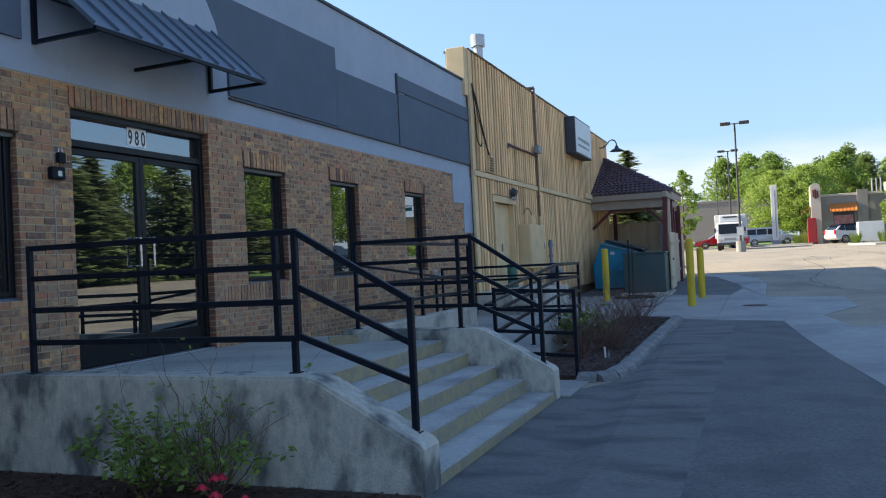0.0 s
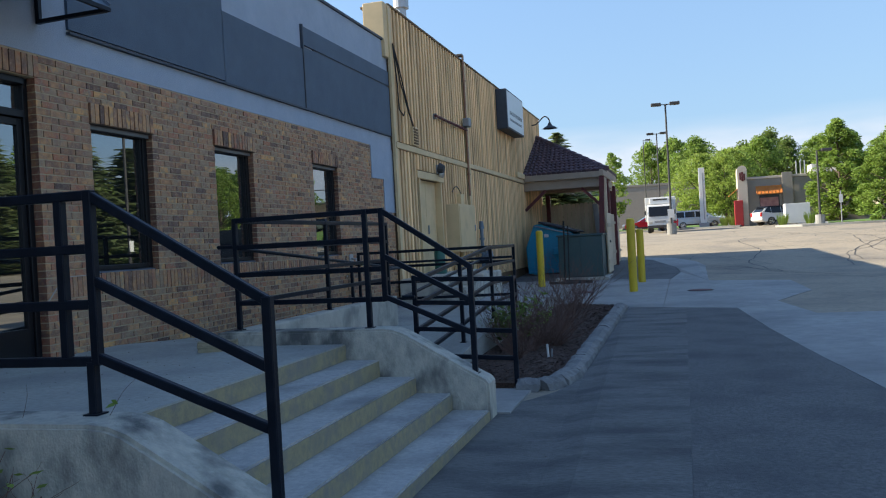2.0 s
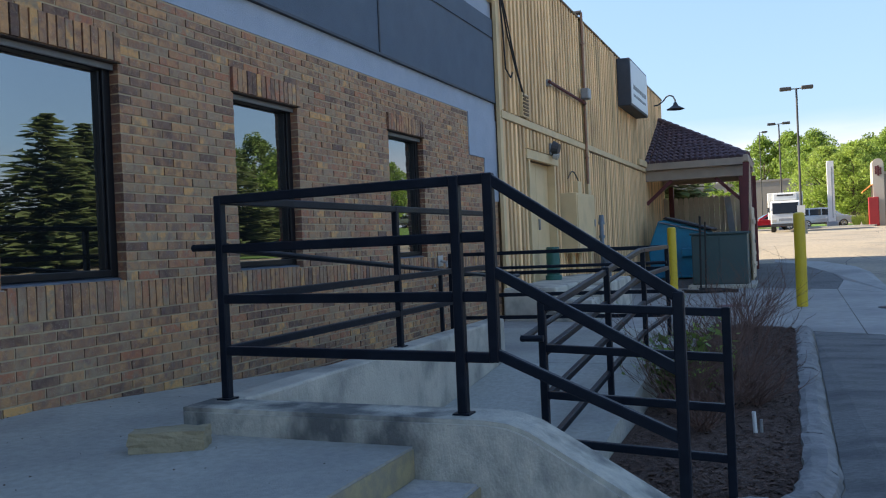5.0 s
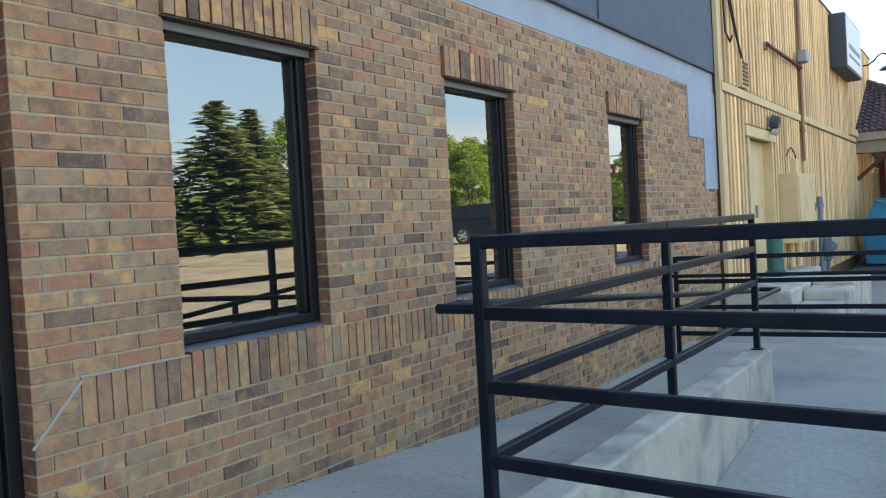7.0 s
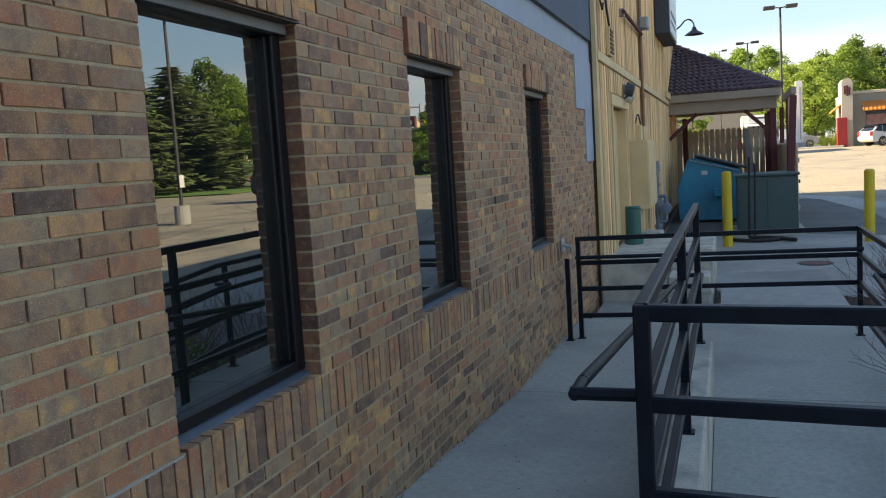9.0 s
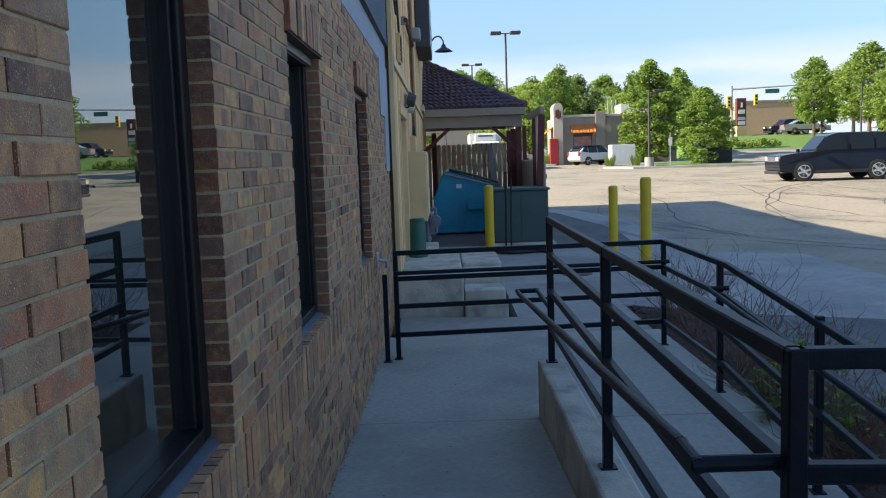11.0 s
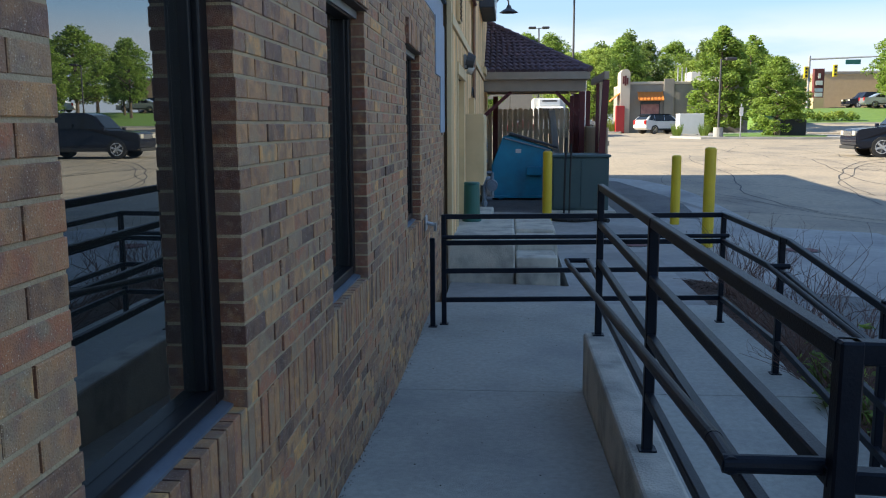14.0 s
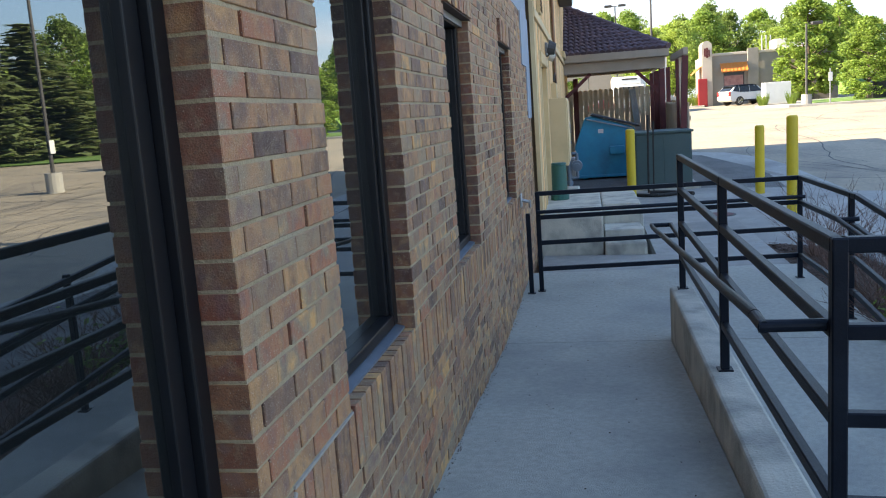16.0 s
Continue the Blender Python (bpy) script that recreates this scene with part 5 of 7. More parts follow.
def lockbox():
    t = thing("key_lock_box", (WX + 0.05, 5.83, 2.5), "black key lock box hung on the brick", "lock box")
    boxed("box_body", M_BLACK, t, (WX + 0.003, WX + 0.07, 5.74, 5.90, 2.5, 2.62), 0.015)
    boxed("dial_face", M_CHROME, t, (WX + 0.071, WX + 0.075, 5.80, 5.85, 2.53, 2.58))
    boxed("shackle_block", M_BLACK, t, (WX + 0.01, WX + 0.06, 5.84, 5.92, 2.66, 2.76), 0.01)
    bm = bmesh.new()
    pts = [(WX + 0.03, 5.88 + 0.025 * math.cos(a), 2.76 + 0.05 * math.sin(a)) for a in np.linspace(0, math.pi, 7)]
    for a, b in zip(pts, pts[1:]):
        cyl(bm, a, b, 0.006, seg=6)
    part("shackle", bm, M_CHROME, t)


lockbox()

t = thing("sandstone_block", (-4.35, 8.5, LAND), "rough tan sandstone block lying on the landing", "stone")
bm = bmesh.new()
bmesh.ops.create_cube(bm, size=1)
bmesh.ops.subdivide_edges(bm, edges=bm.edges, cuts=5, use_grid_fill=True)
for v in bm.verts:
    v.co = Vector((v.co.x * 0.34, v.co.y * 0.15, v.co.z * 0.09)) + noise.noise_vector(v.co * 4.0) * 0.012
    v.co = Matrix.Rotation(0.5, 4, 'Z') @ v.co + Vector((-4.32, 8.48, LAND + 0.045))
part("stone", bm, M_STONE, t)

t = thing("door_mat_stone", (-4.6, 5.9, LAND), "small dark stone lying on the landing", "stone")
bm = bmesh.new()
bmesh.ops.create_icosphere(bm, subdivisions=2, radius=0.5)
for v in bm.verts:
    v.co = Vector((v.co.x * 0.25, v.co.y * 0.16, v.co.z * 0.05)) + Vector((-4.7, 5.7, LAND + 0.018))
part("stone", bm, M_RUBBER, t)


# ---- planting beds ----
def mulch_bed(name, pts, label, z):
    rng = random.Random(len(name))
    tagged(flat(name, pts, M_MULCH, z, 0.12), label, "mulch", kind="structure")
    x0, x1 = min(p[0] for p in pts), max(p[0] for p in pts)
    y0, y1 = min(p[1] for p in pts), max(p[1] for p in pts)
    n = min(9000, int(900 * (x1 - x0) * (y1 - y0)))
    verts, faces = [], []
    for _ in range(n):
        x, y = rng.uniform(x0 + 0.05, x1 - 0.05), rng.uniform(y0 + 0.05, y1 - 0.05)
        inside = False
        for (ax, ay), (bx, by) in zip(pts, pts[1:] + pts[:1]):
            if (ay > y) != (by > y) and x < (bx - ax) * (y - ay) / (by - ay) + ax:
                inside = not inside
        if not inside:
            continue
        c = Vector((x, y, ground_z(y) + z + rng.uniform(0.0, 0.02)))
        a = rng.uniform(0, 6.28)
        d = Vector((math.cos(a), math.sin(a), rng.uniform(-0.4, 0.4))) * rng.uniform(0.012, 0.035)
        s = Vector((-math.sin(a), math.cos(a), rng.uniform(-0.4, 0.4))) * rng.uniform(0.005, 0.012)
        i = len(verts)
        verts += [c - d - s, c + d - s * 0.6, c + d * 0.9 + s, c - d + s * 0.7]
        faces.append((i, i + 1, i + 2, i + 3))
    tagged(arrays("bark_chips", verts, faces, M_CHIP), "loose shredded brown bark chips", "mulch", kind="stuff")


mulch_bed("mulch_bed_side", [(-2.84, 10.32), (-2.0, 10.32), (-1.7, 10.5), (-1.62, 11.0), (-1.62, 18.55), (-1.9, 18.75), (-2.84, 19.2)], "brown bark mulch bed with bare shrubs", 0.05)
mulch_bed("mulch_bed_front", [(-5.83, 2.0), (-2.6, 2.0), (-1.95, 4.7), (-1.95, 5.03), (-5.83, 5.03)], "brown bark mulch bed before the low wall", 0.02)


def bed_curb():
    t = tagged(new("bed_curb"), "rough weathered concrete curb round the planting bed", "curb", kind="structure")
    rng = random.Random(8)
    pts = [(-1.98, 10.22), (-1.74, 10.22), (-1.6, 10.45), (-1.53, 11.0)] + [(-1.53, 11.0 + k * 0.94) for k in range(1, 9)]
    for (ax, ay), (bx, by) in zip(pts, pts[1:]):
        bm = bmesh.new()
        d = Vector((bx - ax, by - ay, 0)).normalized()
        s = Vector((d.y, -d.x, 0))
        n = 6
        rows = []
        for k in range(n + 1):
            p = Vector((ax, ay, 0)).lerp(Vector((bx, by, 0)), k / n)
            z = ground_z(p.y)
            rows.append([bm.verts.new(p + s * u + Vector((rng.uniform(-0.015, 0.015), 0, z + w + rng.uniform(-0.012, 0.012))))
                         for u, w in ((-0.11, 0.0), (-0.10, 0.085), (-0.05, 0.105), (0.04, 0.10), (0.10, 0.06), (0.125, -0.02))])
        for r0, r1 in zip(rows, rows[1:]):
            for c in range(5):
                bm.faces.new((r0[c], r0[c + 1], r1[c + 1], r1[c]))
        bm.faces.new(rows[0])
        bm.faces.new(rows[-1][::-1])
        part("curb_stone", bm, M_CURB, t)


bed_curb()


def shrub(loc, height, spread, twigs, leaves, label, leaf=None, flowers=0, seed=1, leaf_size=0.03):
    rng = random.Random(seed)
    t = thing("shrub", loc, label, "shrub")
    base = Vector(loc)
    tv, tf, tips = [], [], []

    def stem(a, b, r):
        d = (b - a).normalized()
        s = d.cross(Vector((0.3, 0.7, 0.2))).normalized()
        u = s.cross(d)
        i = len(tv)
        for p, rr in ((a, r), (b, r * 0.7)):
            for k in range(4):
                tv.append(p + (s * math.cos(k * 1.571) + u * math.sin(k * 1.571)) * rr)
        for k in range(4):
            tf.append((i + k, i + (k + 1) % 4, i + 4 + (k + 1) % 4, i + 4 + k))

    def grow(p, d, length, r, depth):
        n = 4
        for k in range(n):
            d = (d + Vector((rng.uniform(-0.3, 0.3), rng.uniform(-0.3, 0.3), rng.uniform(-0.12, 0.2)))).normalized()
            q = p + d * length / n
            stem(p, q, r * (1 - 0.15 * k))
            p = q
            tips.append((p.copy(), d.copy()))
            if depth > 0 and rng.random() < 0.65:
                e = (d + Vector((rng.uniform(-0.9, 0.9), rng.uniform(-0.9, 0.9), rng.uniform(-0.2, 0.5)))).normalized()
                grow(p, e, length * rng.uniform(0.35, 0.6), r * 0.55, depth - 1)
    for _ in range(twigs):
        a = rng.uniform(0, 6.28)
        d = Vector((math.cos(a) * spread, math.sin(a) * spread, 1)).normalized()
        grow(base + Vector((rng.uniform(-0.06, 0.06), rng.uniform(-0.06, 0.06), 0)), d, height * rng.uniform(0.6, 1.0), 0.006, 2)
    arrays("stem_work", tv, tf, M_TWIG, t, "thin bare brown stems")
    if leaves:
        lv, lf = [], []
        for _ in range(leaves):
            p, d = rng.choice(tips)
            if flowers and p.z > base.z + height * 0.42 and rng.random() < 0.93:
                continue
            c = p + Vector((rng.gauss(0, 0.035), rng.gauss(0, 0.035), rng.gauss(0, 0.03)))
            a = Vector((rng.uniform(-1, 1), rng.uniform(-1, 1), rng.uniform(-0.3, 0.6))).normalized() * leaf_size * rng.uniform(0.6, 1.2)
            b = a.cross(Vector((rng.uniform(-1, 1), rng.uniform(-1, 1), 1))).normalized() * a.length * 0.55
            i = len(lv)
            lv += [c - a, c + b, c + a, c - b]
            lf.append((i, i + 1, i + 2, i + 3))
        arrays("foliage", lv, lf, leaf, t, "small green leaves")["kind"] = "stuff"
    for _ in range(flowers):
        p = base + Vector((rng.uniform(-0.05, 0.35), rng.uniform(-0.3, 0.05), rng.uniform(0.05, 0.3)))
        bm = bmesh.new()
        for k in range(9):
            a, r = k * 2.4, 0.012 + 0.003 * k
            q = p + Vector((math.cos(a) * r, math.sin(a) * r, 0.01 - 0.002 * k))
            n = Vector((math.cos(a), math.sin(a), 0.8)).normalized()
            s = n.cross(Vector((0, 0, 1))).normalized() * 0.016
            u = s.cross(n).normalized() * 0.016
            bm.faces.new([bm.verts.new(q + w) for w in (-s - u, s - u, s * 0.8 + u, -s * 0.8 + u)])
        part("rose", bm, M_ROSE, t, "red rose bloom")
    return t


shrub((-3.35, 4.7, 0.03), 0.85, 1.0, 24, 2300, "straggly rose bush with red blooms in the front bed", M_LEAF1, 6, 4, 0.032)
shrub((-3.85, 4.6, 0.03), 0.55, 0.95, 12, 900, "low straggly plant in the front bed", M_LEAF1, 0, 9, 0.032)
shrub((-5.5, 4.5, 0.03), 0.25, 1.2, 8, 250, "low straggly plant by the wall", M_LEAF2, 0, 19)
for k, (x, y, h, lv) in enumerate([(-2.5, 13.6, 0.95, 0), (-2.35, 15.2, 1.0, 0), (-2.3, 16.8, 0.95, 0), (-2.2, 18.0, 0.85, 0), (-2.6, 12.6, 0.8, 60), (-2.1, 14.4, 0.7, 0)]):
    shrub((x, y, ground_z(y) + 0.05), h, 0.75, 26, lv, "bare leafless twiggy shrub in the mulch", M_LEAF1, 0, 30 + k)
shrub((-2.6, 13.0, 0.07), 0.5, 0.6, 12, 260, "broad-leaved green plant in the mulch", M_LEAF2, 0, 77, 0.06)
for k, (x, y, h) in enumerate([(-2.25, 12.6, 0.5), (-2.2, 13.2, 0.6), (-2.0, 13.0, 0.45), (-2.3, 12.0, 0.4)]):
    shrub((x, y, ground_z(y) + 0.05), h, 1.1, 34, 0, "low tangle of dry grey-brown stems in the mulch", M_LEAF1, 0, 60 + k)
shrub((-2.53, 13.9, ground_z(13.9) + 0.05), 0.5, 0.7, 10, 220, "broad-leaved green plant in the mulch", M_LEAF1, 0, 78, 0.055)
t = thing("bed_stake", (-1.94, 12.0, 0.06), "small white pipe stub in the mulch", "pipe")
bm = bmesh.new()
cyl(bm, (-1.94, 12.0, 0.04), (-1.95, 12.0, 0.22), 0.015, seg=8)
part("pipe", bm, M_WHITE, t)
bm = bmesh.new()
cyl(bm, (-1.90, 12.03, 0.04), (-1.90, 12.03, 0.16), 0.012, seg=8)
part("pipe", bm, M_GREY, t)


# ---- trees ----
def leaf_cloud(rng, centres, per, leaf, verts, faces):
    for c, r in centres:
        for _ in range(per):
            d = Vector((rng.gauss(0, 1), rng.gauss(0, 1), rng.gauss(0, 1))).normalized() * r * rng.uniform(0.35, 1.0) ** 0.5
            p = c + Vector((d.x, d.y, d.z * 0.75))
            a = Vector((rng.uniform(-1, 1), rng.uniform(-1, 1), rng.uniform(-0.6, 0.6))).normalized() * leaf * rng.uniform(0.6, 1.3)
            b = a.cross(Vector((rng.uniform(-1, 1), rng.uniform(-1, 1), rng.uniform(0.2, 1)))).normalized() * a.length * 0.6
            i = len(verts)
            verts.extend((p - a, p + b, p + a, p - b))
            faces.append((i, i + 1, i + 2, i + 3))


def broad_tree(seed, height, width, material, label, clear=0.18, shape=1.0, clumps=120, per=135, leaf=0.125):
    """A tapered trunk with forking limbs and a crown of leaf clumps; built at the origin."""
    rng = random.Random(seed)
    t = thing("tree", (0, 0, 0), label, "tree")
    bm = bmesh.new()
    cyl(bm, (0, 0, -0.1), (0.05, 0, height * 0.3), 0.035 * height * 0.6, 0.02 * height * 0.6, 8)
    cyl(bm, (0.05, 0, height * 0.3), (0, 0.08, height * 0.75), 0.02 * height * 0.6, 0.05, 8)
    part("trunk", bm, M_BARK, t)
    centres = []
    bm = bmesh.new()
    for k in range(clumps):
        u = (k + rng.random()) / clumps
        z = height * (clear + (0.93 - clear) * u)
        prof = (math.sin(math.pi * min(1, (u * 0.92 + 0.1)) ** shape)) ** 0.7
        r = width / 2 * prof * rng.uniform(0.45, 1.0)
        a = rng.uniform(0, 6.283)
        c = Vector((math.cos(a) * r, math.sin(a) * r, z + rng.uniform(-0.3, 0.3)))
        centres.append((c, rng.uniform(0.07, 0.14) * width))
        if k % 4 == 0:
            z0 = max(height * 0.2, z - r * 0.7)
            cyl(bm, (0, 0, z0), c, 0.012 * height * 0.5, 0.02, 5, caps=False)
    part("limb_work", bm, M_BARK, t)["kind"] = "stuff"
    verts, faces = [], []
    leaf_cloud(rng, centres, per, leaf, verts, faces)
    arrays("crown", verts, faces, material, t, "uneven leafy crown")["kind"] = "stuff"
    return t


def spruce(seed, height, width, label):
    rng = random.Random(seed)
    t = thing("tree", (0, 0, 0), label, "tree")
    bm = bmesh.new()
    cyl(bm, (0, 0, -0.1), (0, 0, height * 0.97), 0.02 * height, 0.02, 8)
    part("trunk", bm, M_BARK, t)
    verts, faces = [], []
    n = int(height * 4.6)
    for k in range(n):
        u = k / n
        z = height * (0.05 + 0.95 * u)
        L = width / 2 * (1 - u) ** 0.85 + 0.12
        m = max(6, int(18 * (1 - u)) + 5)
        for j in range(m):
            a = rng.uniform(0, 6.283)
            ln = L * rng.uniform(0.7, 1.1)
            steps = max(4, int(ln / 0.17))
            for s in range(steps):
                f = (s + 0.6) / steps
                p = Vector((math.cos(a) * ln * f, math.sin(a) * ln * f, z - ln * 0.28 * f + 0.22 * ln * f * f + rng.uniform(-0.06, 0.06)))
                d = Vector((math.cos(a + rng.uniform(-0.8, 0.8)), math.sin(a + rng.uniform(-0.8, 0.8)), rng.uniform(-0.5, 0.1))).normalized() * rng.uniform(0.22, 0.42)
                b = d.cross(Vector((rng.uniform(-0.5, 0.5), rng.uniform(-0.5, 0.5), 1))).normalized() * 0.19
                i = len(verts)
                verts.extend((p - d * 0.4 - b, p + d, p - d * 0.4 + b))
                faces.append((i, i + 1, i + 2))
    arrays("crown", verts, faces, M_NEEDLE, t, "drooping tiers of spruce needles")["kind"] = "stuff"
    return t


PROTO = {
    "fresh": broad_tree(1, 10, 7.5, M_LEAF1, "leafy green broadleaf tree beyond the lot"),
    "deep": broad_tree(2, 10, 7.0, M_LEAF2, "dense dark green broadleaf tree", clear=0.05),
    "lime": broad_tree(3, 10, 8.5, M_LEAF3, "bright yellow-green broadleaf tree"),
    "tall": broad_tree(4, 10, 5.6, M_LEAF1, "tall oval green street tree", clear=0.06, shape=0.8, clumps=150),
    "thin": broad_tree(6, 10, 5.0, M_LEAF1, "open airy young green tree", clear=0.2, clumps=60, per=110),
    "street": broad_tree(8, 10, 6.2, M_LEAF1, "open-crowned green street tree with a clear stem", clear=0.27, clumps=95, per=120),
    "spruce": spruce(7, 10, 5.4, "blue-green spruce tree by the lot"),
}
used = set()


def plant(kind, x, y, height, turn=0.0, wide=1.0, lift=0.0):
    m = Matrix.Translation((x, y, ground_z(y) - 0.02 + lift)) @ Matrix.Rotation(turn, 4, 'Z') @ Matrix.Diagonal((height / 10 * wide, height / 10 * wide, height / 10, 1))
    if kind in used:
        copy_thing(PROTO[kind], m)
    else:
        PROTO[kind].matrix_basis = m
        used.add(kind)


TREES = [
    # before and beside the far restaurant
    ("tall", 12.9, 80.5, 9.2, 0.3, 1.1), ("tall", 13.3, 66.6, 6.2, 1.2, 1.15),
    # behind it
    ("fresh", 10.5, 126, 12.3, 0.5, 1.0), ("deep", 14.6, 130, 12.2, 1.5, 0.9), ("lime", 6.0, 118, 10.4, 2.5, 1.0), ("lime", 2.0, 105, 8.6, 3.1, 1.0),
    ("fresh", 19.5, 135, 10.2, 4, 1.0), ("deep", 22.5, 129, 10.0, 5, 1.0), ("fresh", -1.5, 186, 15.7, 0.9, 0.9), ("lime", 5.5, 122, 10.0, 1.9, 1.1), ("deep", 13.5, 140, 12.0, 2.9, 1.0),
    ("fresh", -6.3, 186, 15.3, 0.2, 0.8), ("fresh", 2.6, 168, 14.0, 2.6, 0.9), ("lime", 27, 132, 9.4, 1.2, 1.3), ("fresh", 32, 140, 9.4, 2.2, 1.3), ("deep", 10, 150, 11.3, 0.1, 1.2), ("lime", 17.5, 112, 8.0, 5.2, 1.2),
    ("lime", 4.6, 103, 8.1, 4.2, 1.0), ("thin", 27.4, 120, 10.5, 2.0, 1.1), ("lime", 28.6, 114, 8.1, 0.6, 0.9), ("fresh", 24.8, 118, 8.7, 3.6, 1.0),
    # bare-limbed tree by the road
    ("thin", -7.4, 93, 8.4, 0.4, 0.9), ("thin", 23.5, 110, 10.5, 0.4, 1.0),
    # right of the lot
    ("street", 32.3, 92, 8.7, 0.8, 1.05, 1.25), ("street", 34.9, 86, 11.1, 3.3, 1.1, 0.95), ("street", 34.4, 95, 8.6, 5.0, 1.0, 1.3), ("street", 30, 66, 10.0, 1.1, 1.0), ("street", 40, 88, 11.0, 4.4, 1.1, 0.9),
    ("lime", 50, 120, 9.5, 0.4, 1.2, 2.2), ("fresh", 60, 112, 10.5, 1.4, 1.2, 2.2),
    # mirrored in the windows
    ("street", 27.3, 66.5, 8.8, 0.3, 1.0), ("spruce", 32.4, 55.6, 10.4, 1.0, 1.5), ("spruce", 32.6, 61.2, 9.4, 2.0, 1.6), ("deep", 33.5, 67, 9.0, 3.0, 1.1), ("fresh", 38, 58, 9.0, 0.7, 1.2),
    ("spruce", 34.0, 45.2, 9.9, 0.0, 1.4), ("spruce", 35.6, 49.8, 9.9, 1.5, 1.15), ("spruce", 38.5, 40.0, 11.0, 2.2, 1.3), ("spruce", 39.5, 54, 10.0, 3.2, 1.1), ("spruce", 43.0, 36.0, 11.5, 4.2, 1.2),
    ("spruce", -11.7, 83, 9.9, 1.0, 1.15), ("deep", 46, 30, 9, 1, 1.2), ("fresh", 47, 22, 9, 2, 1.2), ("deep", 48, 12, 9, 3, 1.2), ("fresh", 45, 44, 9.5, 5, 1.2),
]
for tr in TREES:
    plant(*tr)


def hedge_row():
    rng = random.Random(12)
    for i in range(9):
        x = 22.3 + i * 0.5
        y = 87.2 - i * 0.08
        gz = 2.5
        t = thing("hedge_bush", (x, y, gz), "low clipped green bush on the verge", "bush", "verge bushes")
        cs = [(Vector((x + rng.uniform(-0.3, 0.3), y + rng.uniform(-0.3, 0.3), gz + rng.uniform(0.2, 0.75))), 0.33) for _ in range(7)]
        verts, faces = [], []
        leaf_cloud(rng, cs, 40, 0.09, verts, faces)
        arrays("foliage", verts, faces, M_LEAF3, t)["kind"] = "stuff"
    for x, y, h in ((6.75, 67.4, 1.1), (8.6, 67.2, 1.1), (3.4, 82.4, 1.2), (4.1, 82.3, 1.3)):
        t = thing("bush", (x, y, ground_z(y)), "pale green ornamental grass clump", "bush")
        verts, faces = [], []
        for _ in range(160):
            a = rng.uniform(0, 6.283)
            r = rng.uniform(0, 0.22)
            p = Vector((x + math.cos(a) * r, y + math.sin(a) * r, ground_z(y)))
            q = p + Vector((math.cos(a) * 0.3, math.sin(a) * 0.3, h * rng.uniform(0.6, 1.0)))
            i = len(verts)
            verts.extend((p + Vector((0.03, 0, 0)), p - Vector((0.03, 0, 0)), q))
            faces.append((i, i + 1, i + 2))
        arrays("foliage", verts, faces, M_LEAF3, t)["kind"] = "stuff"


hedge_row()


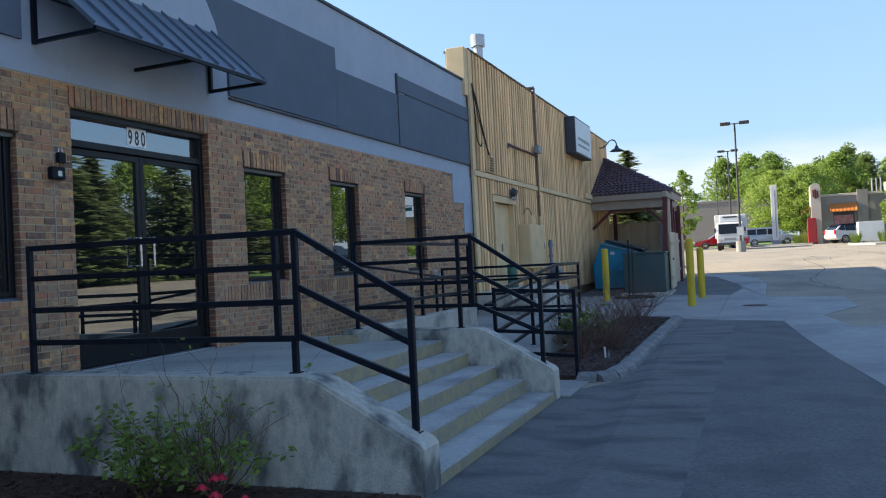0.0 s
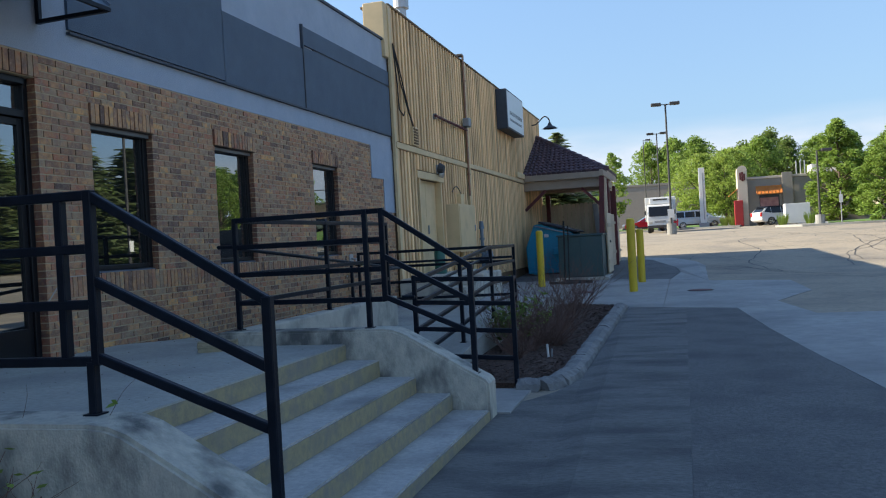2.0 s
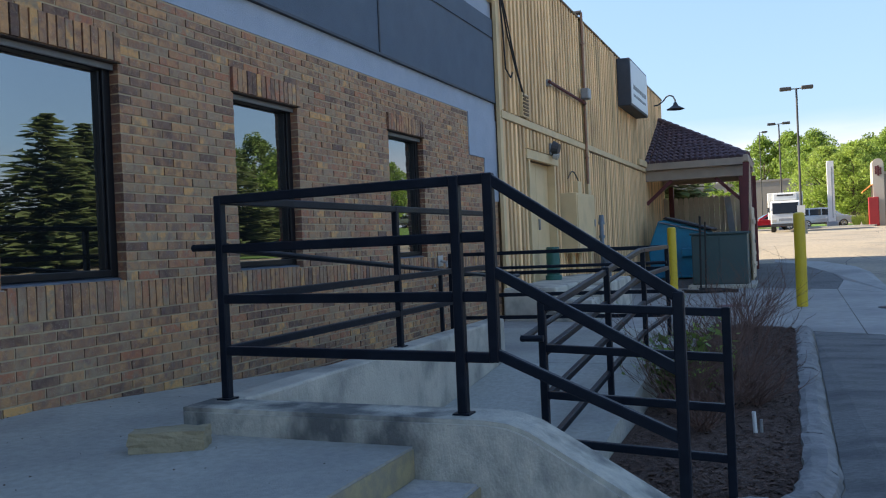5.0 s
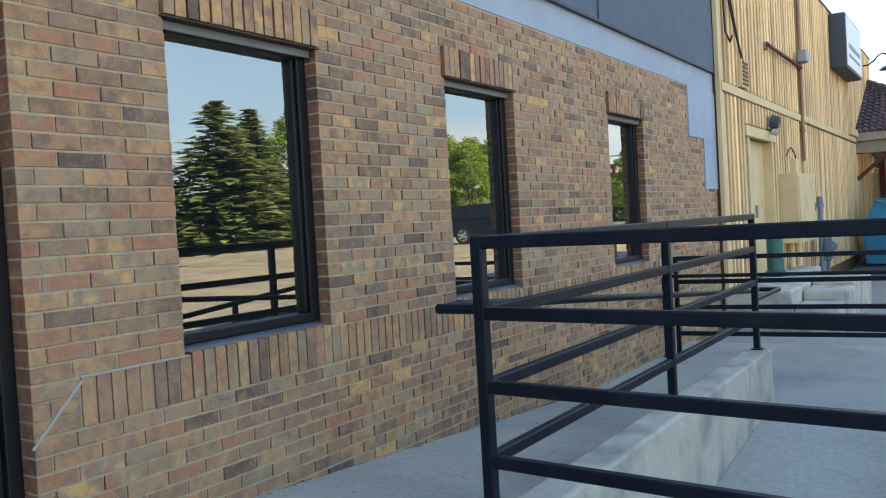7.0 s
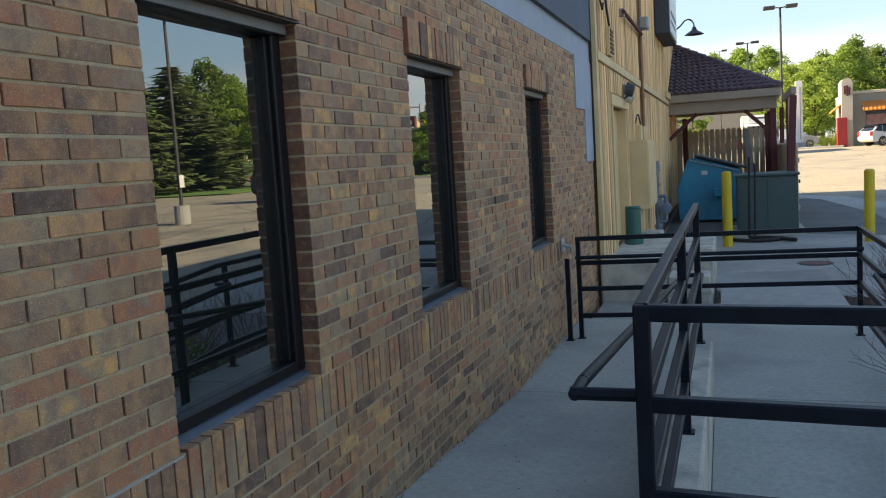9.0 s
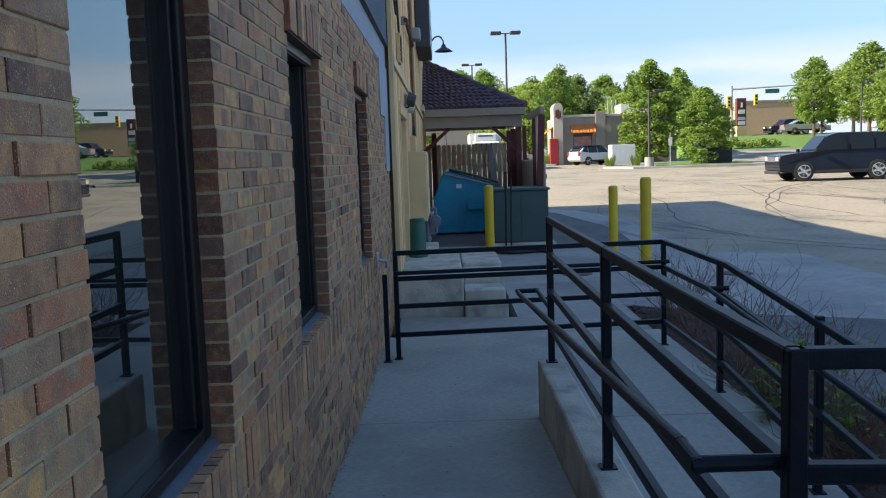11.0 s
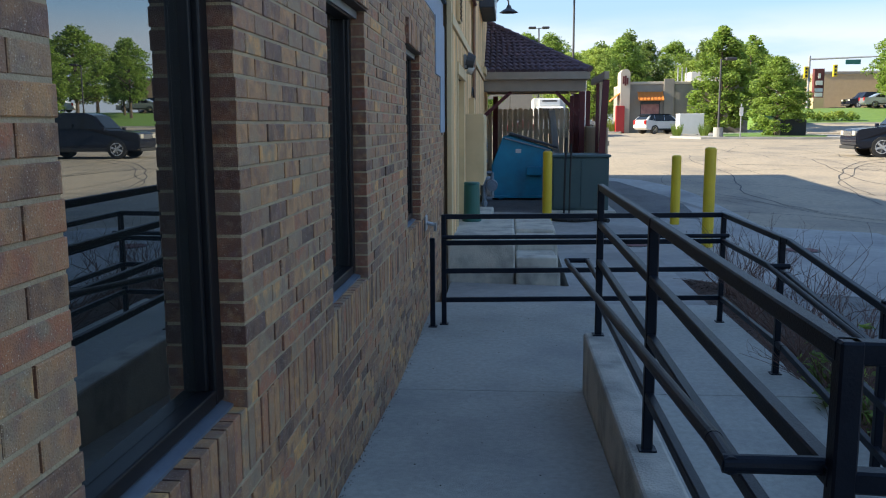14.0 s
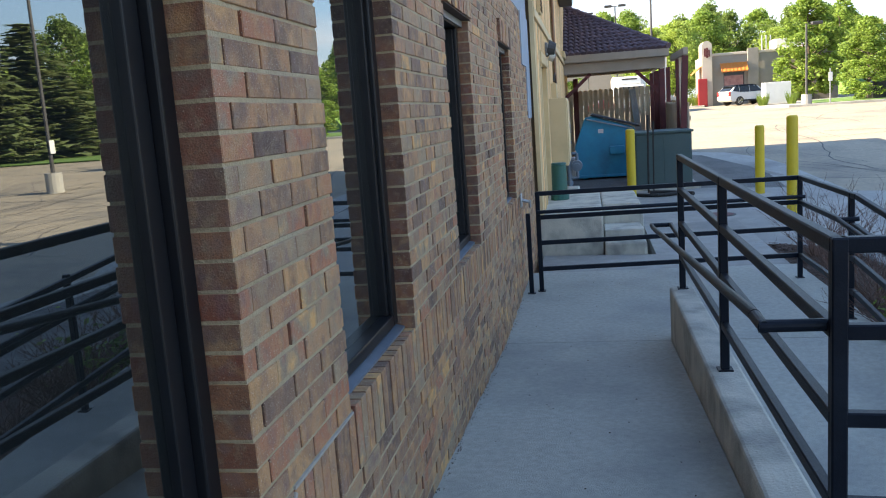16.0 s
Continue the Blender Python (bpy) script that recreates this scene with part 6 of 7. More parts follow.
# ---- vehicles ----
def vehicle(name, label, category, m, paint, L, H, W, profile, glass_side, wheel_x, wheel_r, heads=True, glass_front=None, roof=None):
    """profile: side outline (x along the length, nose at 0, z); glass_side: windows as outlines."""
    t = thing(name, (0, 0, 0), label, category)
    bm = bmesh.new()
    prism(bm, profile, "y", -W / 2, W / 2)
    for v in bm.verts:
        k = max(0.0, (v.co.z - H * 0.55) / (H * 0.45))
        v.co.y *= 1 - 0.2 * k
    bmesh.ops.bevel(bm, geom=list(bm.edges), offset=0.045, segments=2, affect='EDGES')
    body = part("body", bm, paint, t)

    def inset(z):
        return W / 2 * (1 - 0.2 * max(0.0, (z - H * 0.55) / (H * 0.45)))
    for g in glass_side:
        for s in (-1, 1):
            bm = bmesh.new()
            lo = [bm.verts.new((x, s * (inset(z) - 0.02), z)) for x, z in g]
            hi = [bm.verts.new((x, s * (inset(z) + 0.006), z)) for x, z in g]
            bm.faces.new(lo)
            bm.faces.new(hi)
            for i in range(len(g)):
                bm.faces.new((lo[i], lo[(i + 1) % len(g)], hi[(i + 1) % len(g)], hi[i]))
            part("side_window", bm, M_CARGLASS, body)
    if glass_front:
        for (xa, za), (xb, zb) in glass_front:
            bm = bmesh.new()
            n = Vector((-(zb - za), 0, xb - xa)).normalized()
            if n.x > 0 and xa < L / 2 or n.x < 0 and xa > L / 2:
                n = -n
            vs = []
            for d in (-0.01, 0.012):
                for x, z in ((xa, za), (xb, zb)):
                    w = inset(z) - 0.12
                    vs += [bm.verts.new(Vector((x, -w, z)) + n * d), bm.verts.new(Vector((x, w, z)) + n * d)]
            for f in ((0, 1, 3, 2), (4, 6, 7, 5), (0, 4, 5, 1), (2, 3, 7, 6), (0, 2, 6, 4), (1, 5, 7, 3)):
                bm.faces.new([vs[i] for i in f])
            part("windscreen", bm, M_CARGLASS, body)
    if roof:
        bm = bmesh.new()
        prism(bm, roof, "y", -inset(H) - 0.05, inset(H) + 0.05)
        bevel(bm, 0.02)
        part("roof", bm, M_CARBLK, body, "gloss black roof panel")
    # dark cladding low on the doors
    boxed("side_cladding", M_RUBBER, t, (wheel_x[0] + wheel_r, wheel_x[1] - wheel_r, -W / 2 - 0.012, W / 2 + 0.012, 0.3, 0.44), 0.01)
    for x in wheel_x:
        for s in (-1, 1):
            bm = bmesh.new()
            cyl(bm, (x, s * (W / 2 - 0.23), wheel_r), (x, s * (W / 2 + 0.012), wheel_r), wheel_r, seg=22)
            wh = part("wheel", bm, M_RUBBER, t, "black rubber tyre")
            bm = bmesh.new()
            cyl(bm, (x, s * (W / 2 + 0.0125), wheel_r), (x, s * (W / 2 + 0.015), wheel_r), wheel_r * 0.66, seg=20)
            part("dish", bm, M_POLE, wh, "dark wheel dish")
            bm = bmesh.new()
            cyl(bm, (x, s * (W / 2 + 0.0152), wheel_r), (x, s * (W / 2 + 0.03), wheel_r), wheel_r * 0.2, seg=12)
            for k in range(6):
                a = k * math.pi / 3 + 0.3
                beam(bm, (x + math.cos(a) * wheel_r * 0.1, s * (W / 2 + 0.022), wheel_r + math.sin(a) * wheel_r * 0.1),
                     (x + math.cos(a) * wheel_r * 0.66, s * (W / 2 + 0.022), wheel_r + math.sin(a) * wheel_r * 0.66), 0.012, wheel_r * 0.22)
            for k in range(20):
                a, c = k * math.pi / 10, (k + 1) * math.pi / 10
                beam(bm, (x + math.cos(a) * wheel_r * 0.64, s * (W / 2 + 0.022), wheel_r + math.sin(a) * wheel_r * 0.64),
                     (x + math.cos(c) * wheel_r * 0.64, s * (W / 2 + 0.022), wheel_r + math.sin(c) * wheel_r * 0.64), 0.016, wheel_r * 0.08)
            part("rim", bm, M_CHROME, wh, "bright alloy rim")
    zl = H * 0.5
    for s in (-1, 1):
        if heads:
            bm = bmesh.new()
            box(bm, -0.015, 0.16, s * (W / 2 - 0.3) - 0.16, s * (W / 2 - 0.3) + 0.16, zl - 0.12, zl + 0.06)
            part("headlight", bm, M_HEADL, t)
        bm = bmesh.new()
        box(bm, L - 0.1, L + 0.012, s * (W / 2 - 0.17) - 0.1, s * (W / 2 - 0.17) + 0.1, zl - 0.05, zl + 0.3)
        part("tail_light", bm, M_TAILL, t)
    boxed("bumper", M_RUBBER, t, (-0.03, 0.06, -W / 2 + 0.1, W / 2 - 0.1, wheel_r * 0.75, wheel_r * 1.1), 0.02)
    bm = bmesh.new()
    box(bm, -0.012, 0.02, -W * 0.24, W * 0.24, zl - 0.14, zl + 0.05)
    part("grille", bm, M_CHROME, t)
    for s in (-1, 1):
        bm = bmesh.new()
        box(bm, L * 0.27, L * 0.27 + 0.12, s * (W / 2 + 0.02), s * (W / 2 + 0.2), H * 0.6, H * 0.6 + 0.16)
        bevel(bm, 0.02)
        part("wing_mirror", bm, paint, t)
    t.matrix_basis = m
    return t


SUV = [(0.05, 0.42), (0.0, 0.62), (0.02, 0.98), (0.14, 1.08), (0.6, 1.14), (1.45, 1.2), (1.74, 1.55), (1.98, 1.82), (2.35, 1.92), (4.6, 1.9), (4.85, 1.82), (5.08, 1.25), (5.14, 0.9), (5.12, 0.5), (4.9, 0.36), (0.2, 0.34)]
SUVG = [[(1.68, 1.25), (2.05, 1.75), (2.75, 1.8), (2.75, 1.25)], [(2.85, 1.25), (2.85, 1.8), (3.75, 1.8), (3.75, 1.25)], [(3.85, 1.25), (3.85, 1.79), (4.7, 1.76), (4.88, 1.3)]]
suv = vehicle("suv", "black full-size SUV with alloy wheels in the lot", "car", pose(8.62, 42.37, ground_z(41.3), 0, 0, -4), M_CARBLK, 5.14, 1.93, 2.0, SUV, SUVG, (0.98, 3.92), 0.4,
              glass_front=[((1.47, 1.27), (1.92, 1.79)), ((4.82, 1.8), (5.06, 1.35))])
CROSS = [(0.02, 0.4), (0.0, 0.85), (0.95, 1.02), (1.55, 1.5), (1.9, 1.62), (3.6, 1.62), (4.2, 1.1), (4.24, 0.5), (4.0, 0.32), (0.2, 0.3)]
CROSSG = [[(1.22, 1.05), (1.66, 1.5), (2.36, 1.55), (2.36, 1.03)], [(2.4, 1.03), (2.4, 1.55), (3.3, 1.55), (3.3, 1.05)], [(3.34, 1.06), (3.34, 1.55), (3.62, 1.53), (3.95, 1.16)]]
vehicle("suv", "white compact SUV with a black roof beside the restaurant", "car", pose(9.6, 79.9, ground_z(79), 0, 0, 206), M_CARWHT, 4.24, 1.64, 1.85, CROSS, CROSSG, (0.85, 3.35), 0.36,
        glass_front=[((1.0, 1.08), (1.5, 1.47)), ((3.7, 1.55), (4.14, 1.15))], roof=[(1.58, 1.515), (1.9, 1.64), (3.6, 1.645), (3.9, 1.5), (3.6, 1.525), (1.9, 1.525)])
SEDAN = [(0.02, 0.35), (0.0, 0.7), (1.25, 0.92), (2.05, 1.38), (2.4, 1.45), (3.3, 1.42), (4.0, 1.05), (4.8, 0.98), (4.85, 0.45), (4.6, 0.28), (0.2, 0.27)]
SEDANG = [[(1.7, 0.97), (2.2, 1.33), (2.7, 1.37), (2.7, 0.97)], [(2.8, 0.97), (2.8, 1.37), (3.3, 1.34), (3.8, 1.02)]]
vehicle("car", "red sedan parked behind the box truck", "car", pose(-5.6, 81.0, ground_z(81), 0, 0, 12), M_CARRED, 4.85, 1.46, 1.82, SEDAN, SEDANG, (0.9, 3.75), 0.33,
        glass_front=[((1.35, 0.97), (2.0, 1.35))])
VAN = [(0.02, 0.4), (0.0, 0.85), (1.0, 1.05), (1.9, 1.72), (2.4, 1.8), (4.8, 1.75), (5.1, 1.1), (5.1, 0.5), (4.9, 0.34), (0.2, 0.32)]
VANG = [[(1.5, 1.1), (2.0, 1.6), (2.7, 1.66), (2.7, 1.1)], [(2.8, 1.1), (2.8, 1.66), (3.7, 1.65), (3.7, 1.1)], [(3.8, 1.1), (3.8, 1.65), (4.65, 1.62), (4.85, 1.12)]]
vehicle("van", "silver-blue minivan parked near the white pylon", "car", pose(3.6, 88.5, ground_z(88), 0, 0, 184), M_CARSIL, 5.1, 1.8, 1.95, VAN, VANG, (0.95, 3.95), 0.34)
PICK = [(0.02, 0.5), (0.0, 1.0), (1.4, 1.15), (2.0, 1.8), (3.6, 1.82), (3.9, 1.15), (5.6, 1.15), (5.6, 0.55), (0.2, 0.42)]
PICKG = [[(1.7, 1.2), (2.15, 1.7), (3.5, 1.72), (3.6, 1.2)]]
for k, (x, y, p, lab) in enumerate(((36.5, 98, M_CARSIL, "silver car parked beyond the verge"), (33.0, 106, M_CARBLK, "dark pickup parked beyond the verge"), (46, 97, M_CARWHT, "white car parked beyond the verge"))):
    if k == 1:
        vehicle("pickup", lab, "car", pose(x, y, 3.97, 0, 0, 10), p, 5.6, 1.85, 1.95, PICK, PICKG, (1.0, 4.4), 0.38)
    else:
        vehicle("car", lab, "car", pose(x, y, 3.93, 0, 0, 175), p, 4.85, 1.46, 1.82, SEDAN, SEDANG, (0.9, 3.75), 0.33)


def box_truck():
    y, x = 69.5, -1.98
    z = ground_z(y)
    t = thing("box_truck", (x, y, z), "white box truck with a refrigeration unit parked in the lot", "truck")
    boxed("cargo_box", M_WHITE, t, (x - 1.2, x + 1.2, y + 1.9, y + 7.5, z + 0.95, z + 2.9), 0.04)
    boxed("refrigeration_unit", M_WHITE, t, (x - 0.8, x + 0.8, y + 1.35, y + 1.898, z + 2.3, z + 2.82), 0.05)
    boxed("vent_grille", M_POLE, t, (x - 0.55, x + 0.55, y + 1.33, y + 1.349, z + 2.62, z + 2.74))
    bm = bmesh.new()
    prism(bm, [(y, z + 0.55), (y, z + 1.25), (y + 0.35, z + 2.2), (y + 1.7, z + 2.3), (y + 1.7, z + 0.55)], "x", x - 0.98, x + 0.98)
    bevel(bm, 0.06, 2)
    cab = part("cab", bm, M_WHITE, t)
    bm = bmesh.new()
    prism(bm, [(y + 0.01, z + 1.32), (y + 0.31, z + 2.1), (y + 0.28, z + 2.1), (y - 0.03, z + 1.32)], "x", x - 0.85, x + 0.85)
    part("windscreen", bm, M_CARGLASS, cab)
    boxed("bumper", M_POLE, t, (x - 0.98, x + 0.98, y - 0.06, y + 0.05, z + 0.4, z + 0.62), 0.03)
    boxed("grille", M_GREY, t, (x - 0.45, x + 0.45, y - 0.02, y + 0.02, z + 0.8, z + 0.98))
    for s in (-1, 1):
        boxed("headlight", M_HEADL, t, (x + s * 0.75 - 0.16, x + s * 0.75 + 0.16, y - 0.025, y + 0.02, z + 0.72, z + 0.92), 0.02)
        boxed("wing_mirror", M_POLE, t, (x + s * 1.12 - 0.08, x + s * 1.12 + 0.08, y + 0.1, y + 0.16, z + 1.45, z + 1.8), 0.02)
        for yy in (y + 0.9, y + 5.6):
            bm = bmesh.new()
            cyl(bm, (x + s * 0.72, yy, z + 0.4), (x + s * 0.99, yy, z + 0.4), 0.4, seg=18)
            part("wheel", bm, M_RUBBER, t)
    boxed("chassis", M_RUBBER, t, (x - 0.5, x + 0.5, y + 0.3, y + 7.3, z + 0.5, z + 0.94))


box_truck()


# ---- lamp posts, signs ----
def lot_lamp(x, y, h, heads=2, base=True, r=0.08):
    z = ground_z(y)
    t = thing("lot_lamp", (x, y, z), "dark bronze parking-lot lamp post on a concrete base", "street lamp", "parking lot lamps")
    bm = bmesh.new()
    cyl(bm, (x, y, z + 0.7), (x, y, z + h), r, r * 0.75, 10)
    part("pole", bm, M_POLE, t)
    if base:
        bm = bmesh.new()
        cyl(bm, (x, y, z - 0.05), (x, y, z + 0.75), 0.32, 0.32, 16)
        part("base", bm, M_PAN, t, "pale concrete base")
    for s in ((-1, 1) if heads == 2 else (1,)):
        bm = bmesh.new()
        beam(bm, (x, y, z + h - 0.05), (x + s * 0.35, y, z + h - 0.02), 0.06)
        part("arm", bm, M_POLE, t)
        bm = bmesh.new()
        box(bm, x + s * 0.62 - 0.34, x + s * 0.62 + 0.34, y - 0.22, y + 0.22, z + h - 0.1, z + h + 0.1)
        bevel(bm, 0.04)
        part("lamp_head", bm, M_POLE, t)


lot_lamp(-1.03, 61.0, 8.95)
lot_lamp(-2.32, 86.0, 9.5)
lot_lamp(8.85, 64.3, 5.2, 1)
lot_lamp(30.6, 79.0, 6.2, 1)
lot_lamp(13.4, 35.3, 8.6)
lot_lamp(-4.9, 118, 12.0, 1, False, 0.07)
boxed("notice", M_WHITE, bpy.data.objects["lot_lamp"], (-1.25, -0.81, 60.88, 60.9, ground_z(60) + 1.15, ground_z(60) + 1.75))
boxed("notice", M_WHITE, bpy.data.objects["lot_lamp.004"], (13.27, 13.3, 35.15, 35.45, ground_z(35) + 1.5, ground_z(35) + 2.0))


def pylon():
    x, y = 1.62, 84.0
    z = ground_z(y)
    t = thing("pylon_sign", (x, y, z), "narrow white drive-through clearance pylon", "sign post")
    boxed("column", M_WHITE, t, (x - 0.28, x + 0.28, y - 0.2, y + 0.2, z + 0.5, z + 5.7), 0.03)
    boxed("base", M_GREY, t, (x - 0.4, x + 0.5, y - 0.35, y + 0.35, z, z + 0.5), 0.03)
    boxed("lamp_bar", M_GREY, t, (x + 0.05, x + 0.12, y - 0.24, y - 0.202, z + 0.8, z + 5.2))


pylon()
t = thing("utility_cabinet", (7.9, 68.7, ground_z(68)), "plain white utility box on short legs in the island", "box")
z = ground_z(68.5)
boxed("cabinet_body", M_WHITE, t, (7.05, 8.75, 68.0, 69.4, z + 0.2, z + 1.66), 0.02)
for x in (7.2, 8.6):
    for y in (68.1, 69.3):
        boxed("leg", M_GREY, t, (x - 0.04, x + 0.04, y - 0.04, y + 0.04, z, z + 0.2))
tagged(flat("kerb_island", [(6.2, 67.0), (7.6, 63.6), (16.5, 62.4), (18.0, 65.5), (16.5, 77), (9.5, 73)], M_PAN, 0.13, 0.2), "pale concrete-edged parking island", "kerb", kind="structure")
tagged(flat("grass_island", [(9.4, 64.6), (15.5, 63.4), (16.6, 66.2), (15.6, 75.5), (10.4, 71)], M_GRASS, 0.16, 0.05), "low green planting on the island", "grass", kind="structure")
tagged(flat("kerb_island_far", [(-0.6, 81.5), (4.6, 80.5), (5.2, 83.5), (-0.2, 85.2)], M_PAN, 0.13, 0.2), "pale concrete island by the pylon", "kerb", kind="structure")
t = thing("planter_box", (14.5, 66.5, ground_z(66)), "dark timber planter box beneath the island tree", "planter")
boxed("planter_body", M_RUBBER, t, (13.2, 14.9, 65.4, 66.8, ground_z(66), ground_z(66) + 1.25), 0.03)
t = thing("small_sign", (10.1, 63.6, ground_z(63)), "small pale sign on a thin post", "sign")
bm = bmesh.new()
cyl(bm, (10.1, 63.6, ground_z(63)), (10.1, 63.6, ground_z(63) + 2.3), 0.04, seg=6)
part("post", bm, M_GREY, t)
boxed("plate", M_WHITE, t, (9.98, 10.22, 63.54, 63.56, ground_z(63) + 1.5, ground_z(63) + 2.05))


def restaurant():
    z = ground_z(92)
    t = thing("restaurant_building", (9.5, 95, z), "beige rendered drive-through restaurant with orange awnings", "building")
    boxed("wall", M_TAUPE, t, (6.4, 18.0, 92.0, 104, z - 0.2, z + 4.75), 0.02)
    boxed("cornice", M_PLASTERL, t, (6.4, 18.1, 91.9, 104.1, z + 4.752, z + 5.0), 0.03)
    boxed("pilaster", M_TAUPE, t, (9.75, 10.75, 91.7, 91.89, z - 0.2, z + 5.25), 0.02)
    tower = boxed("tower", M_PLASTERL, t, (5.45, 6.398, 91.2, 93.4, z - 0.2, z + 5.7), 0.02, "pale rendered entrance tower")
    bm = bmesh.new()
    pts = [(5.924 + 0.474 * math.cos(a), z + 5.702 + 0.5 * math.sin(a)) for a in np.linspace(math.pi, 0, 11)]
    prism(bm, pts, "y", 91.2, 93.4)
    part("arched_top", bm, M_PLASTERL, t)
    for x0, x1, za, zb in ((5.65, 5.82, 4.75, 5.5), (5.85, 6.02, 4.6, 5.55), (6.05, 6.2, 4.7, 5.35)):
        boxed("emblem_bar", M_MAROON, tower, (x0, x1, 91.12, 91.199, z + za, z + zb), 0.01, "dark red emblem")
    boxed("red_panel", M_RED, t, (5.0, 5.85, 90.6, 91.18, z, z + 2.65), 0.05, "red drive-through panel")
    for x0, x1, zz in ((7.25, 9.65, 3.1),):
        win = boxed("window", M_CARGLASS, t, (x0 + 0.3, x1 - 0.2, 91.96, 91.99, z + 1.0, z + zz - 0.05))
        boxed("window_frame", M_POLE, win, (x0 + 0.2, x1 - 0.1, 91.93, 91.959, z + zz - 0.04, z + zz + 0.04))
        boxed("poster", M_POSTER, win, (x0 + 0.35, x1 - 0.3, 91.93, 91.955, z + 1.05, z + zz - 0.3))
        bm = bmesh.new()
        prism(bm, [(91.99, z + 4.0), (91.0, z + 3.2), (91.0, z + 3.12), (91.99, z + 3.9)], "x", x0, x1)
        part("awning", bm, M_ORANGE, t, "orange metal awning")
        for k in range(8):
            bm = bmesh.new()
            x = x0 + (x1 - x0) * k / 7
            beam(bm, (x, 91.98, z + 4.02), (x, 90.99, z + 3.22), 0.06, 0.06)
            part("awning_rib", bm, M_ORANGE, t)
    bm = bmesh.new()
    prism(bm, [(5.449, z + 3.9), (4.6, z + 3.2), (4.6, z + 3.13), (5.449, z + 3.8)], "y", 91.3, 93.3)
    part("awning", bm, M_ORANGE, t, "orange metal awning")
    boxed("roof_unit", M_WHITE, t, (13.0, 16.0, 95, 98, z + 4.9, z + 6.1), 0.03)
    for x in (11.3, 11.7, 12.1):
        bm = bmesh.new()
        cyl(bm, (x, 93, z + 4.9), (x, 93, z + 6.4), 0.06, seg=8)
        part("flue", bm, M_GALV, t)

    t.matrix_basis = Matrix.Translation((-0.178, 0.8, 0.05)) @ Matrix.Scale(0.8915, 4) @ t.matrix_basis


restaurant()


def far_building(name, x0, x1, y0, y1, h, wall_m, label, rows):
    z = ground_z(y0)
    t = thing(name, ((x0 + x1) / 2, y0, z), label, "building")
    boxed("wall", wall_m, t, (x0, x1, y0, y1, z - 0.5, z + h), 0.02)
    boxed("parapet", M_TAUPE, t, (x0 - 0.1, x1 + 0.1, y0 - 0.1, y1 + 0.1, z + h + 0.002, z + h + 0.35), 0.02)
    n = max(2, int((x1 - x0) / 4))
    for r_ in range(rows):
        for k in range(n):
            xa = x0 + (x1 - x0) * (k + 0.25) / n
            w = boxed("window", M_CARGLASS, t, (xa, xa + (x1 - x0) / n * 0.5, y0 - 0.03, y0 - 0.004, z + 1.0 + r_ * 3.0, z + 2.4 + r_ * 3.0))
            boxed("window_frame", M_WHITE, w, (xa - 0.08, xa + (x1 - x0) / n * 0.5 + 0.08, y0 - 0.05, y0 - 0.031, z + 0.9 + r_ * 3.0, z + 0.999 + r_ * 3.0))


far_building("grey_store_building", -24, 2, 152, 172, 7.2, M_TAUPE, "long grey store building behind the trees", 0)
far_building("tan_store_building", 38.5, 48, 129, 142, 7.0, M_PLASTER, "tan shop building across the road", 1)
far_building("pale_store_building", 60, 86, 110, 126, 5.0, M_PLASTERL, "pale shop building far across the road", 1)
far_building("shop_building", 62, 80, 10, 48, 5.0, M_PLASTER, "low tan building beyond the lawn", 1)


def traffic_signal():
    x, y = 28.8, 106
    z = ground_z(y)
    t = thing("traffic_signal", (x, y, z), "grey traffic signal mast with yellow signal heads", "traffic light")
    bm = bmesh.new()
    cyl(bm, (x, y, z), (x, y, z + 8.0), 0.16, 0.12, 10)
    part("mast", bm, M_GREY, t)
    bm = bmesh.new()
    cyl(bm, (x, y, z + 7.6), (x + 8.5, y - 3, z + 7.7), 0.11, 0.07, 8)
    part("arm", bm, M_GREY, t)
    for k, (dx, zz) in enumerate(((-0.4, 5.5), (2.4, 5.6))):
        q = boxed("signal_head", M_YELLOW, t, (x + dx - 0.22, x + dx + 0.22, y - dx * 0.357 - 0.5, y - dx * 0.357 - 0.2, z + zz, z + zz + 1.3), 0.03)
        for j in range(3):
            bm = bmesh.new()
            cyl(bm, (x + dx, y - dx * 0.357 - 0.53, z + zz + 0.25 + j * 0.4), (x + dx, y - dx * 0.357 - 0.501, z + zz + 0.25 + j * 0.4), 0.13, seg=10)
            part("lens", bm, M_RUBBER, q)
    boxed("street_sign", M_TEAL, t, (x + 3.3, x + 4.9, y - 1.75, y - 1.65, z + 6.9, z + 7.4))


traffic_signal()
t = thing("red_pylon_sign", (27.6, 99.6, 3.8), "dull red roadside shop sign on a pale brick base", "sign")
boxed("base", M_PLASTER, t, (27.05, 28.15, 99.2, 100.0, 3.5, 4.98), 0.03)
boxed("sign_box", M_MAROON, t, (27.08, 28.12, 99.3, 99.9, 4.982, 8.0), 0.03)
boxed("sign_panel", M_WHITE, t, (27.2, 28.0, 99.25, 99.299, 5.1, 5.5))
boxed("sign_panel", M_STUCCO, t, (27.2, 28.0, 99.25, 99.299, 5.6, 5.95))
boxed("sign_panel", M_WHITE, t, (27.25, 27.95, 99.25, 99.299, 6.3, 6.75))
boxed("emblem_bar", M_WHITE, t, (27.5, 27.72, 99.25, 99.299, 7.0, 7.5))


